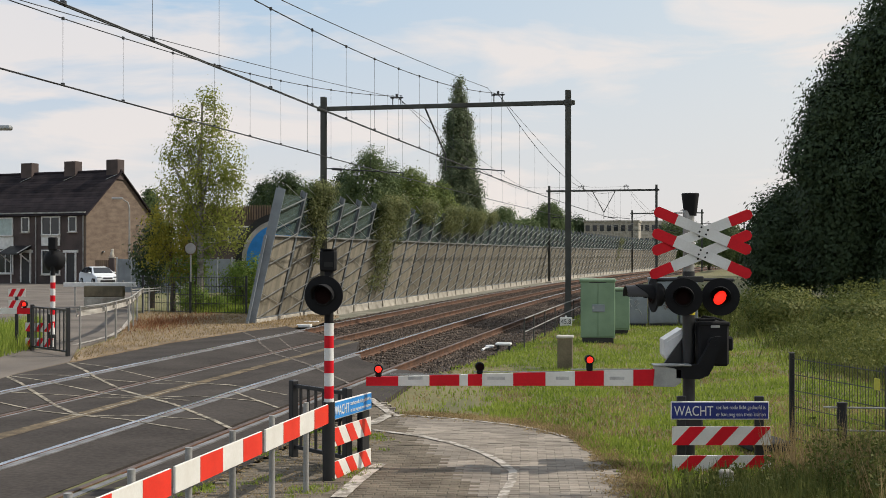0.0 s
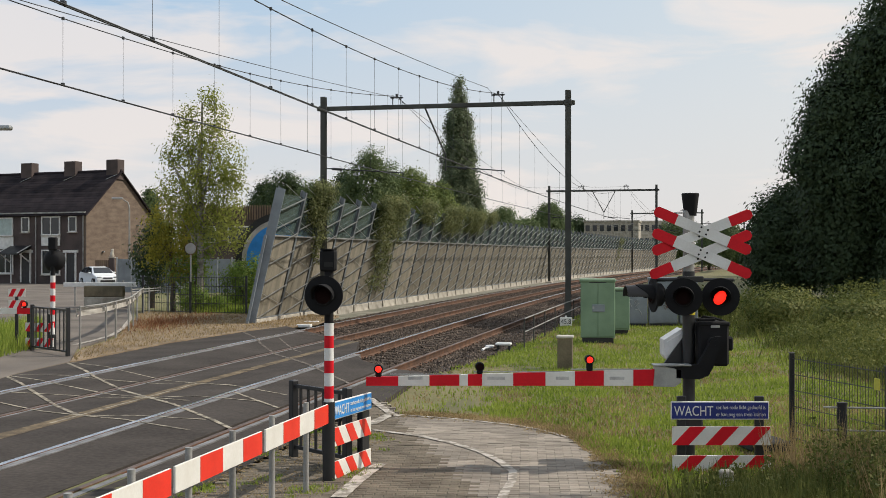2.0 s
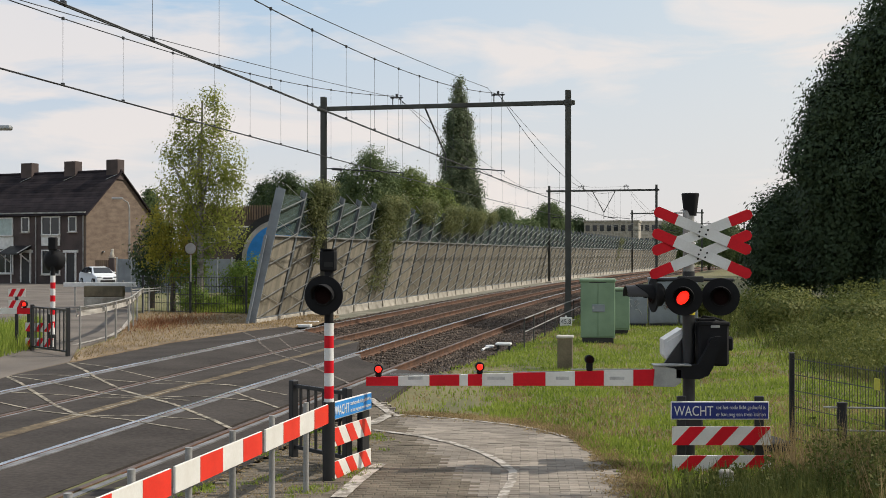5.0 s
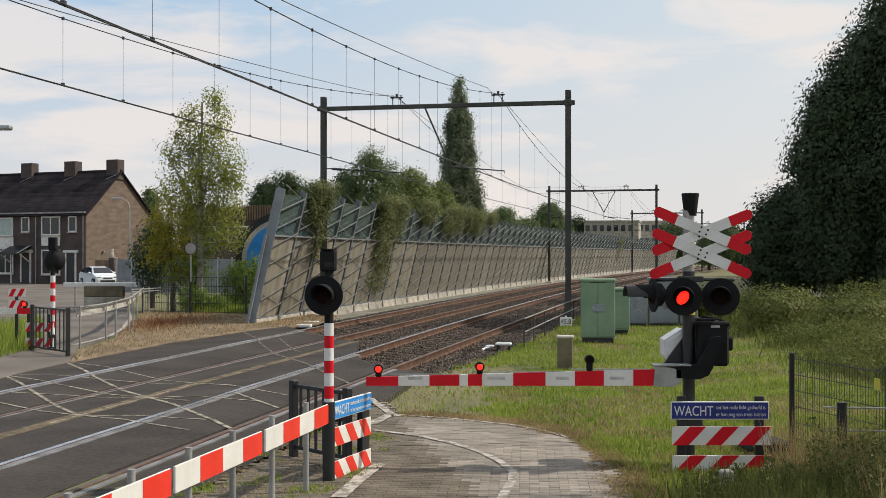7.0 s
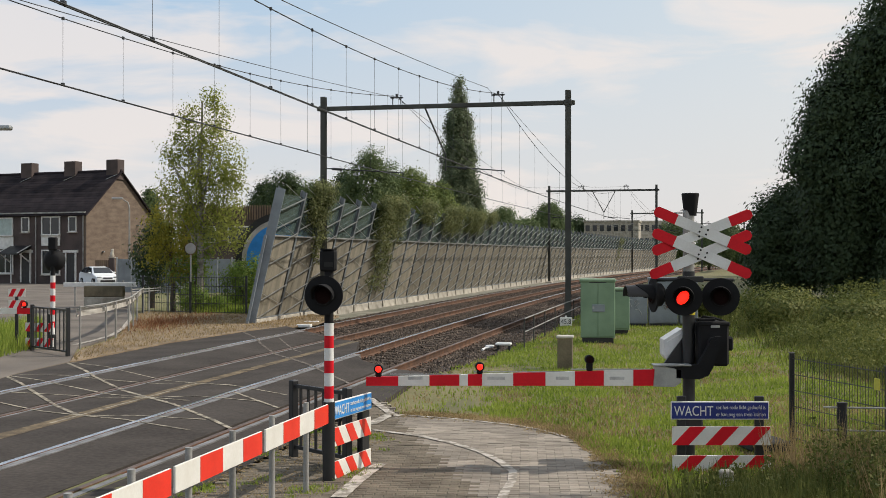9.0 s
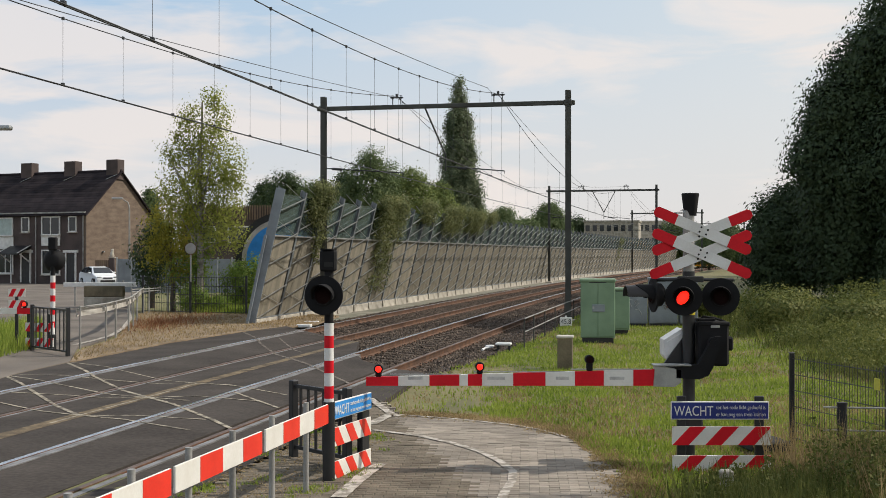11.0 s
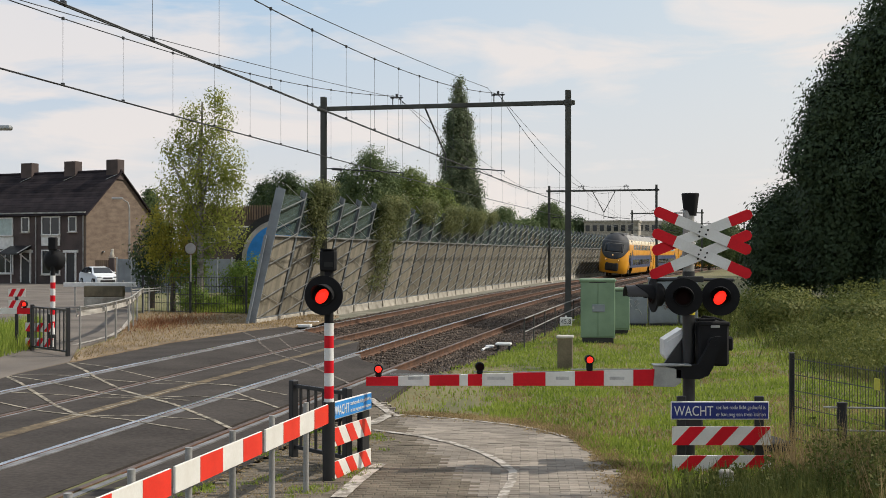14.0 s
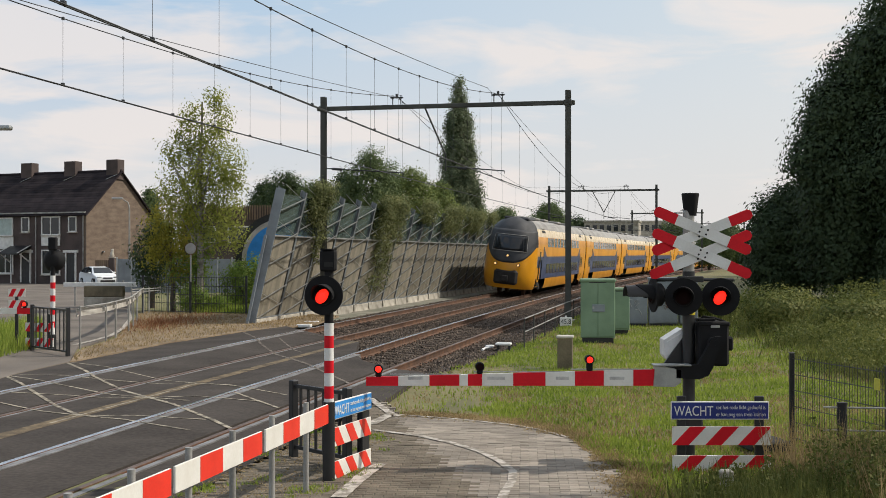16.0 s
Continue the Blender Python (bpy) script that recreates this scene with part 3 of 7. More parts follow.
def make_ballast():
    base = thing("ballast_bed", Matrix(), "brown grey crushed stone ballast under the tracks", "ballast", kind="structure")
    ls = list(np.arange(-5.9, 6.21, 0.275))
    ss = list(np.arange(-30, 60, 0.5)) + list(np.arange(60, 420, 4.0))
    g = Geo()
    for s in ss:
        for l in ls:
            g.v.append(tuple(on(s, l, ballast_z(s, l) + 0.025 * noise.noise((s * 2, l * 2, 0)) - (0.03 if l > -4.4 else 0))))
    n = len(ls)
    for j in range(len(ss) - 1):
        for i in range(n - 1):
            g.f.append((j * n + i, j * n + i + 1, (j + 1) * n + i + 1, (j + 1) * n + i))
            g.m.append(1 if ls[i] < -4.55 else 2 if ls[i] > lawn_edge(ss[j]) - 0.2 else 0)
    solid("gravel_layer", g, [M["gravel"], M["walkway"], M["ground"]], base, smooth=180, fix=False)
    # loose stones
    rng = np.random.default_rng(5)
    k = 52000
    s = -9 + 75 * rng.random(k) ** 1.5
    l = -4.5 + 9.3 * rng.random(k)
    keep = np.array([ss_ > s_end(float(np.clip(ll_, -4.9, 3.7))) + 0.1 for ss_, ll_ in zip(s, l)])
    s, l = s[keep], l[keep]
    oct_v = np.array([(1, 0, 0), (0, 1, 0), (-1, 0, 0), (0, -1, 0), (0, 0, 1), (0, 0, -1)], float)
    tri = np.array([(0, 1, 4), (1, 2, 4), (2, 3, 4), (3, 0, 4)])
    V = []
    for a, b in zip(s, l):
        r = rng.uniform(0.02, 0.05)
        if b > lawn_edge(a) + rng.normal(0, 0.15):
            continue
        p = np.array(on(a, b, ballast_z(a, b) - 0.012 + 0.02 * rng.random()))
        w = oct_v * r * rng.uniform(0.6, 1.3, (6, 1)) + rng.normal(0, r * 0.25, (6, 3))
        V.append((w[tri] + p).reshape(-1, 3))
    tagged(cloud("loose_stones", np.concatenate(V), 3, M["stone"], base), kind="stuff")


# ---- noise barrier ----
WALL_L0, WALL_L1, WALL_Z0, WALL_Z1, WALL_LEDGE, WALL_S0, WALL_STEP = -5.76, -4.7, 0.16, 4.6, 3.05, 10.35, 2.41


def wall_l(z):
    return WALL_L0 + (WALL_L1 - WALL_L0) * (z - WALL_Z0) / (WALL_Z1 - WALL_Z0)


def beam_between(g, a, b, w, d, mi=0, up=Vector((0, 0, 1))):
    a, b = Vector(a), Vector(b)
    y = (b - a).normalized()
    x = y.cross(up).normalized()
    z = x.cross(y)
    m = Matrix((x, y, z)).transposed().to_4x4()
    m.translation = (a + b) / 2
    g.box((0, 0, 0), (w, (b - a).length, d), 0, mi=mi, mx=m)


def make_wall():
    wall = thing("noise_barrier", Matrix(), "leaning noise barrier of timber-fibre panels, steel frame and glass top on a concrete plinth", "noise barrier", kind="structure")
    count = 72
    lean = math.atan((WALL_L1 - WALL_L0) / (WALL_Z1 - WALL_Z0))
    plinth = None
    panel = glazing = postm = brace = rail_m = None
    hgt = (WALL_LEDGE - WALL_Z0) / math.cos(lean)
    top = (WALL_Z1 - 0.1 - WALL_LEDGE) / math.cos(lean)
    for i in range(count):
        s = WALL_S0 + WALL_STEP * i
        f = frame_at(s + WALL_STEP / 2, WALL_L0, WALL_Z0)
        tilt = f @ Matrix.Rotation(lean, 4, "Y")
        end = frame_at(s, WALL_L0, WALL_Z0) @ Matrix.Rotation(lean, 4, "Y")
        if panel is None:
            g = Geo()
            g.box((0, 0, hgt / 2), (0.12, WALL_STEP - 0.1, hgt), 0.01)
            panel = solid("fibre_panel", g, M["panel"], wall, smooth=0, m=tilt)
            g = Geo()
            g.box((0, 0, hgt + top / 2), (0.02, WALL_STEP - 0.1, top - 0.06))
            glazing = solid("glass_pane", g, M["barglass"], wall, smooth=0, m=tilt)
            g = Geo()
            tot = hgt + top + 0.2
            # H-section post with a slanted top
            for x0, x1, w in ((0.09, 0.11, 0.16), (-0.09, 0.09, 0.014), (-0.11, -0.09, 0.16)):
                g.prism([(x0, -0.35), (x1, -0.35), (x1, tot - 0.25 * (x1 + 0.11)), (x0, tot - 0.25 * (x0 + 0.11))], -w / 2, w / 2, "y")
            postm = solid("steel_post", g, M["post_steel"], wall, smooth=0, m=end)
            g = Geo()
            for k in range(7):
                za = 0.05 + k * 0.64
                if za + 0.5 > tot:
                    break
                beam_between(g, (0.14, -WALL_STEP / 2 + 0.06, za), (0.14, WALL_STEP / 2 - 0.06, za + 0.5), 0.035, 0.035)
                if k % 2 == 0:
                    beam_between(g, (0.1, -WALL_STEP / 2 + 0.06, za + 0.9), (0.1, WALL_STEP / 2 - 0.06, za + 0.4), 0.012, 0.018)
            brace = solid("bracing_bar", g, M["galv"], wall, smooth=0, m=tilt)
            g = Geo()
            g.box((0.1, 0, hgt), (0.08, WALL_STEP - 0.02, 0.035))
            rail_m = solid("ledge", g, M["galv_dull"], wall, smooth=0, m=tilt)
            g = Geo()
            g.box((0.02, 0, -0.24), (0.3, WALL_STEP - 0.012, 0.46), 0.015)
            g.box((0.06, 0, 0.015), (0.2, WALL_STEP - 0.02, 0.04), mi=1)
            g.box((0.18, WALL_STEP / 2 - 0.15, -0.12), (0.1, 0.22, 0.26), 0.01)
            plinth = solid("plinth_block", g, [M["old_concrete"], M["post_steel"]], wall, smooth=0, m=f)
        else:
            again(panel, "fibre_panel", tilt, wall)
            again(glazing, "glass_pane", tilt, wall)
            again(postm, "steel_post", end, wall)
            again(brace, "bracing_bar", tilt, wall)
            again(rail_m, "ledge", tilt, wall)
            again(plinth, "plinth_block", f, wall)
    g = Geo()
    g.box((0.02, -0.14, tot / 2 - 0.2), (0.34, 0.04, tot + 0.3), 0.006)
    solid("end_plate", g, M["grey_cab"], wall, smooth=0, m=frame_at(WALL_S0, WALL_L0, WALL_Z0) @ Matrix.Rotation(lean, 4, "Y"))
    g = Geo()
    beam_between(g, on(WALL_S0 - 0.3, WALL_L0 - 0.08, -0.05), on(WALL_S0 - 0.3, WALL_L0 + 0.6, 3.05), 0.07, 0.09)
    solid("end_strut", g, M["grey_cab"], wall, smooth=0)
    return wall


# ---- overhead line ----
def make_portal(s, style):
    p = thing("catenary_portal", frame_at(s, 0, 0), "olive grey steel portal carrying the overhead wires", "catenary portal", "overhead line portals")
    H, wl, wr = 8.48, -4.88, 4.59
    for x in (wl, wr):
        g = Geo()
        for e in (-1, 1):
            g.box((x, e * 0.095, H / 2 - 0.25), (0.2, 0.018, H + 0.5))
        g.box((x, 0, H / 2 - 0.25), (0.014, 0.19, H + 0.5))
        solid("mast", g, M["portal"], p, smooth=0)
        g = Geo()
        g.box((x, 0, -0.2), (0.6, 0.6, 0.35), 0.06)
        solid("footing", g, M["concrete"], p, smooth=0)
    g = Geo()
    g.box(((wl + wr) / 2, 0, 8.02), (wr - wl + 0.5, 0.16, 0.16), 0.012)
    for x in (wl, wr):
        g.box((x, 0, 8.02), (0.3, 0.26, 0.2), 0.012)
    solid("cross_beam", g, M["portal"], p, smooth=0)
    for c in (-SPACING / 2, SPACING / 2):
        g = Geo()
        for e in (-1, 1):
            g.cyl((c + e * 0.16, 0, 8.1), (c + e * 0.16, 0, 8.42), 0.02, n=8)
            for q in range(3):
                g.cyl((c + e * 0.16, 0, 8.34 + q * 0.05), (c + e * 0.16, 0, 8.36 + q * 0.05), 0.05, n=10)
        g.box((c, 0, 8.38), (0.5, 0.05, 0.05))
        g.cyl((c, 0, 8.36), (c, 0, 8.52), 0.05, n=10)
        solid("insulator", g, M["wire"], p)
    g = Geo()
    if style == "strut":
        foot = Vector((-0.05, 0, 6.15))
        g.cyl((-0.85, 0, 7.95), foot, 0.035, n=8)
        g.cyl(foot, (-0.05, 0, 5.55), 0.03, n=8)
    else:
        foot = Vector((0.0, 0, 6.1))
        g.cyl((-1.0, 0, 7.95), foot, 0.035, n=8)
        g.cyl((1.0, 0, 7.95), foot, 0.035, n=8)
        g.cyl(foot, (0, 0, 5.5), 0.03, n=8)
    solid("drop_bracket", g, M["portal"], p)
    g = Geo()
    g.cyl((0, 0, 5.72), (2.2, 0, 5.52), 0.022, n=8)
    g.cyl((2.2, 0, 5.52), (2.2, 0, 5.42), 0.012, n=6)
    g.cyl((0.4, 0, 5.66), (0.75, 0, 5.63), 0.05, n=10)
    solid("steady_arm", g, M["wire"], p)
    g = Geo()
    g.cyl((wl, 0, 5.72), (-1.7, 0, 5.5), 0.022, n=8)
    g.cyl((-1.7, 0, 5.5), (-1.7, 0, 5.4), 0.012, n=6)
    g.cyl((wl + 0.35, 0, 5.69), (wl + 0.75, 0, 5.66), 0.05, n=10)
    solid("steady_arm", g, M["wire"], p)


PORTAL_S = (-46.4, 15.68, 77.8, 138.5, 199.0, 260.0)


def mess_z(s):
    """Height of the bearer wire: sags between the portals."""
    for a, b in zip(PORTAL_S, PORTAL_S[1:]):
        if a <= s <= b:
            t = (s - (a + b) / 2) / ((b - a) / 2)
            return 6.52 + 1.92 * abs(t) ** 2.0
    return 8.4


def feed_z(s):
    for a, b in zip(PORTAL_S, PORTAL_S[1:]):
        if a <= s <= b:
            t = (s - (a + b) / 2) / ((b - a) / 2)
            return 6.45 + 1.95 * abs(t) ** 1.2 if s < PORTAL_S[1] else 6.58 + 1.8 * math.sqrt(t * t + 0.01)
    return 8.4


def make_wires():
    for c, zc, tag in ((-SPACING / 2, 5.40, "far"), (SPACING / 2, 5.22, "near")):
        line = thing("overhead_line", Matrix(), "thin dark overhead wires with droppers above a track", "overhead wire", "overhead wires")
        ss = np.arange(-45, 250, 1.0)
        specs = [("bearer_wire", lambda s: mess_z(s), 0.0, 0.011), ("contact_wire", lambda s: zc, -0.02, 0.011), ("contact_wire", lambda s: zc, 0.025, 0.010),
                 ("feeder_wire", lambda s: feed_z(s) + (0.08 if c > 0 and s < 14 else -0.04), 0.05, 0.009)]
        for name, fz, dl, r in specs:
            g = Geo()
            g.tube([on(s, c + dl, fz(s)) for s in ss], r, 5)
            solid(name, g, M["wire"], line)
        g0 = None
        start = -44.5 if c < 0 else -44.6
        for i in range(70):
            s = start + 2.35 * i if i < 26 else start + 2.35 * 26 + 4.7 * (i - 26)
            if min(abs(s - q) for q in PORTAL_S) < 0.8:
                continue
            g = Geo()
            z1, z0 = mess_z(s), zc
            g.cyl(on(s, c, z0), on(s, c, z1), 0.0035, n=4)
            g.box(on(s, c, z0 + 0.02), (0.05, 0.08, 0.05))
            g.box(on(s, c, z1), (0.04, 0.07, 0.05))
            solid("dropper", g, M["wire"], line, smooth=0)


make_ground()
make_deck()
make_paint()
make_tracks()
make_ballast()
make_wall()
for i, s in enumerate(PORTAL_S[1:]):
    make_portal(s, "strut" if i == 0 else "vee")
make_wires()


# ---- crossing equipment, near side ----
def letters(name, text, size, material, parent, m, label="", width=None):
    cu = bpy.data.curves.new(name, "FONT")
    cu.body, cu.size, cu.extrude = text, size, 0.0015
    tmp = bpy.data.objects.new("tmp_text", cu)
    me = bpy.data.meshes.new_from_object(tmp)
    bpy.data.objects.remove(tmp)
    bpy.data.curves.remove(cu)
    me.name = name
    me.materials.clear()
    me.materials.append(material)
    if width:
        xs = [v.co.x for v in me.vertices]
        k = width / (max(xs) - min(xs))
        for v in me.vertices:
            v.co.x *= k
    ob = new(name, me)
    ob.parent, ob.matrix_basis = parent, m
    return tagged(ob, label) if label else ob


FACE = Matrix.Rotation(radians(90), 4, "X")        # text and flat outlines stood upright, facing -y


def diagonal_board(parent, m, length, height, name="striped_board", n=4, slant=0.14, first=1, red="red", rise=1):
    """A reflective board with slanting red bars, its lower left corner at the pose m, facing -y."""
    g = Geo()
    g.box((length / 2, 0.012, height / 2), (length, 0.022, height), 0.004)
    b = solid(name, g, M["sheet"], parent, smooth=0, m=m)
    step = length / n
    for i in range(-1, n + 1):
        x0 = i * step + (0 if first else step / 2)
        quad = [(x0, 0), (x0 + step / 2, 0), (x0 + step / 2 + rise * slant, height), (x0 + rise * slant, height)]
        poly = []
        # clip to the board
        def clip(poly_in, side, lim):
            out = []
            for k in range(len(poly_in)):
                p, q = poly_in[k], poly_in[(k + 1) % len(poly_in)]
                pin, qin = side * p[0] <= side * lim, side * q[0] <= side * lim
                if pin:
                    out.append(p)
                if pin != qin:
                    t = (lim - p[0]) / (q[0] - p[0])
                    out.append((lim, p[1] + t * (q[1] - p[1])))
            return out
        poly = clip(quad, 1, length - 0.004)
        poly = clip(poly, -1, 0.004) if len(poly) > 2 else []
        if len(poly) > 2:
            g = Geo()
            g.prism(poly, -0.003, 0.002, "y")
            solid("red_bar", g, M[red], b, smooth=0)
    return b


FLASHERS = []      # lit lens, where it stands when lit, unlit, and its timing


def lamp_head(parent, m, r=0.213, timing=None, name="signal_lamp"):
    """A round black backing board with a hooded red lens, facing -y."""
    g = Geo()
    g.cyl((0, 0, 0), (0, 0.02, 0), r, n=40)
    g.tube([(0, 0.02, 0), (0, 0.1, 0), (0, 0.14, 0)], [r * 0.72, r * 0.66, r * 0.4], n=28)
    head = solid(name, g, M["matt_black"], parent, smooth=40, m=m)
    g = Geo()
    g.tube([(0, -0.006, 0), (0, -0.028, 0)], [0.105, 0.1], n=28)
    solid("lens_rim", g, M["matt_black"], head, smooth=40)
    g = Geo()
    g.tube([(0, -0.02, 0), (0, -0.036, 0), (0, -0.042, 0)], [0.092, 0.085, 0.04], n=28)
    solid("lens", g, M["lens_dark"], head, smooth=60)
    # hood: an open half pipe over the lens
    g = Geo()
    k = 18
    inner, outer = [], []
    vs, fs = [], []
    for i in range(k + 1):
        a = radians(-20 + 220 * i / k)
        reach = 0.2 * (0.35 + 0.65 * max(0.0, math.sin(a)))
        for rad in (0.112, 0.12):
            vs.append((rad * math.cos(a), -0.005, rad * math.sin(a)))
            vs.append((rad * math.cos(a), -0.005 - reach, rad * math.sin(a)))
    for i in range(k):
        o = i * 4
        fs += [(o, o + 1, o + 5, o + 4), (o + 2, o + 6, o + 7, o + 3), (o + 1, o + 3, o + 7, o + 5)]
    g.add(vs, fs)
    solid("hood", g, M["matt_black"], head, smooth=60)
    if timing:
        g = Geo()
        g.tube([(0, 0, 0), (0, -0.008, 0), (0, -0.012, 0)], [0.086, 0.08, 0.03], n=28, mx=Matrix.Translation((-0.006, 0, -0.008)) @ Matrix.Rotation(radians(38), 4, "Y") @ Matrix.Diagonal((0.72, 1, 1, 1)))
        lit = solid("lit_lens", g, M["lamp_red"], head, smooth=60, label="glowing red lens")
        FLASHERS.append((lit, Matrix.Translation((0, -0.036, 0)), Matrix.Translation((0, 0.05, 0)), timing))
    return head


LEFT_FLASH, RIGHT_FLASH, POST_FLASH = (0.66667, 0.05, 0.39), (0.66667, 0.43, 0.275), (0.662, 0.05, 0.25)


def cross_signal():
    t = thing("crossing_signal", pose(2.83, 13.8, 0.0), "black level crossing signal with red and white crossbucks", "crossing signal")
    g = Geo()
    g.tube([(0, 0, -0.3), (0, 0, 2.2)], 0.07, n=24)
    solid("post", g, M["black"], t)
    g = Geo()
    g.tube([(0, 0, 2.2), (0, 0, 2.9)], 0.066, n=24)
    solid("upper_post", g, M["galv_dull"], t)
    g = Geo()
    g.tube([(0, 0, 1.70), (0, 0, 1.77)], 0.074, n=24)
    solid("yellow_band", g, mat("yellow_band", (0.6, 0.5, 0.02), None, 0.5), t)
    g = Geo()
    g.tube([(0.02, 0, 2.84), (0.02, 0, 2.87), (0.02, 0, 2.9), (0.02, 0, 3.09), (0.02, 0, 3.1)], [0.07, 0.072, 0.078, 0.1, 0.092], n=28)
    solid("bell", g, M["matt_black"], t)

    def board(x0, z0, x1, z1, y):
        d = Vector((x1 - x0, z1 - z0))
        length, ang = d.length, math.atan2(d.y, d.x)
        m = Matrix.Translation((x0, y, z0)) @ Matrix.Rotation(-ang, 4, "Y")
        w = 0.06
        g = Geo()
        red = 0.27
        g.prism([(red, -w), (length - red, -w), (length - red, w), (red, w)], 0, 0.02, "y")
        b = solid("crossbuck_board", g, M["white"], t, smooth=0, m=m)
        for flip in (0, 1):
            g = Geo()
            pts = [(0.035, -w), (red, -w), (red, w), (0.035, w), (0.0, w - 0.03), (0.0, -w + 0.03)]
            pts = [(length - u, v) for u, v in pts] if flip else pts
            g.prism(pts, 0, 0.02, "y")
            solid("red_end", g, M["red"], b, smooth=0)
        for u in (-0.03, 0.05):
            for v in (-0.025, 0.03):
                g = Geo()
                g.cyl((length / 2 + u, -0.006, v), (length / 2 + u, 0, v), 0.012, n=8)
                solid("bolt", g, M["rubber"], b)

    def pz(py):
        return 2.3976 - (py - 450) / 153.5

    def ux(px):
        return (px - 1218) / 153.5
    board(ux(1326), pz(378), ux(1152), pz(446), -0.10)
    board(ux(1325), pz(414), ux(1148), pz(488), -0.10)
    board(ux(1155), pz(373), ux(1323), pz(445), -0.125)
    board(ux(1152), pz(411), ux(1323), pz(487), -0.125)
    g = Geo()
    g.tube([(-0.42, -0.02, 2.1), (-0.1, -0.1, 2.11), (0.5, -0.06, 2.1)], 0.022, n=10)
    g.cyl((-0.06, -0.06, 2.1), (-0.06, -0.06, 2.0), 0.03, n=10)
    g.cyl((0.37, -0.06, 2.1), (0.37, -0.06, 2.0), 0.03, n=10)
    g.box((-0.0, -0.09, 2.11), (0.3, 0.06, 0.07), 0.01)
    solid("lamp_arm", g, M["black"], t)
    turn = Matrix.Rotation(radians(-14), 4, "Z")
    lamp_head(t, Matrix.Translation((-0.098, -0.2, 1.912)) @ turn, 0.213, LEFT_FLASH)
    lamp_head(t, Matrix.Translation((0.322, -0.2, 1.912)) @ turn, 0.213, RIGHT_FLASH)
    side_lamp = lamp_head(t, Matrix.Translation((-0.42, -0.02, 1.93)) @ Matrix.Rotation(radians(-84), 4, "Z"), 0.2)
    g = Geo()
    k = 14
    vs, fs = [], []
    for i in range(k + 1):
        a = radians(-10 + 200 * i / k)
        for rad in (0.108, 0.114):
            vs += [(rad * math.cos(a), -0.01, rad * math.sin(a)), (rad * math.cos(a), -0.32, rad * math.sin(a) * 0.95)]
    for i in range(k):
        o = i * 4
        fs += [(o, o + 1, o + 5, o + 4), (o + 2, o + 6, o + 7, o + 3), (o + 1, o + 3, o + 7, o + 5)]
    g.add(vs, fs)
    solid("long_hood", g, M["black"], side_lamp, smooth=60)
    # barrier drive
    g = Geo()
    g.box((0.255, 0.05, 1.37), (0.35, 0.42, 0.5), 0.025)
    g.box((0.255, 0.05, 1.6), (0.37, 0.44, 0.05), 0.015)
    g.box((0.2, 0.05, 1.64), (0.2, 0.2, 0.04), 0.01)
    g.tube([(0.12, -0.02, 1.63), (0.16, -0.02, 1.68), (0.3, -0.02, 1.66), (0.42, -0.02, 1.62)], 0.014, n=8)
    g.box((0.46, 0.02, 1.37), (0.08, 0.2, 0.16), 0.02)
    g.cyl((0.24, -0.17, 1.39), (0.24, -0.28, 1.39), 0.07, n=20)
    solid("drive_housing", g, M["matt_black"], t)
    g = Geo()
    g.box((0.27, -0.165, 1.585), (0.1, 0.006, 0.05))
    solid("maker_plate", g, M["galv"], t, smooth=0)
    g = Geo()
    arm = [(0.235, 1.47), (0.31, 1.47), (0.335, 1.41), (0.31, 1.34), (0.26, 1.28), (0.215, 1.12), (0.165, 1.03), (0.06, 0.985), (-0.2, 1.0), (-0.2, 1.13), (0.05, 1.155), (0.12, 1.28), (0.19, 1.42)]
    g.prism(arm, -0.3, -0.2, "y")
    g.cyl((0.275, -0.31, 1.4), (0.275, -0.17, 1.4), 0.045, n=18)
    solid("boom_bracket", g, M["matt_black"], t)
    g = Geo()
    g.prism([(-0.255, 1.22), (-0.255, 1.4), (-0.05, 1.53), (0.02, 1.5), (0.02, 1.17), (-0.215, 1.165)], 0.14, 0.44, "y")
    g.prism([(-0.225, 1.25), (-0.225, 1.38), (-0.05, 1.49), (0.0, 1.47), (0.0, 1.2), (-0.2, 1.195)], 0.11, 0.47, "y")
    solid("counterweight", g, M["white"], t, label="white rounded counterweight")
    g = Geo()
    g.prism([(-0.06, 1.42), (0.02, 1.5), (0.02, 1.05), (-0.32, 1.07)], 0.06, 0.1, "y")
    solid("weight_arm", g, M["black"], t, smooth=0)
    g = Geo()
    g.box((0.06, -0.01, 0.42), (0.18, 0.14, 0.2), 0.02)
    solid("post_clamp", g, M["black"], t)


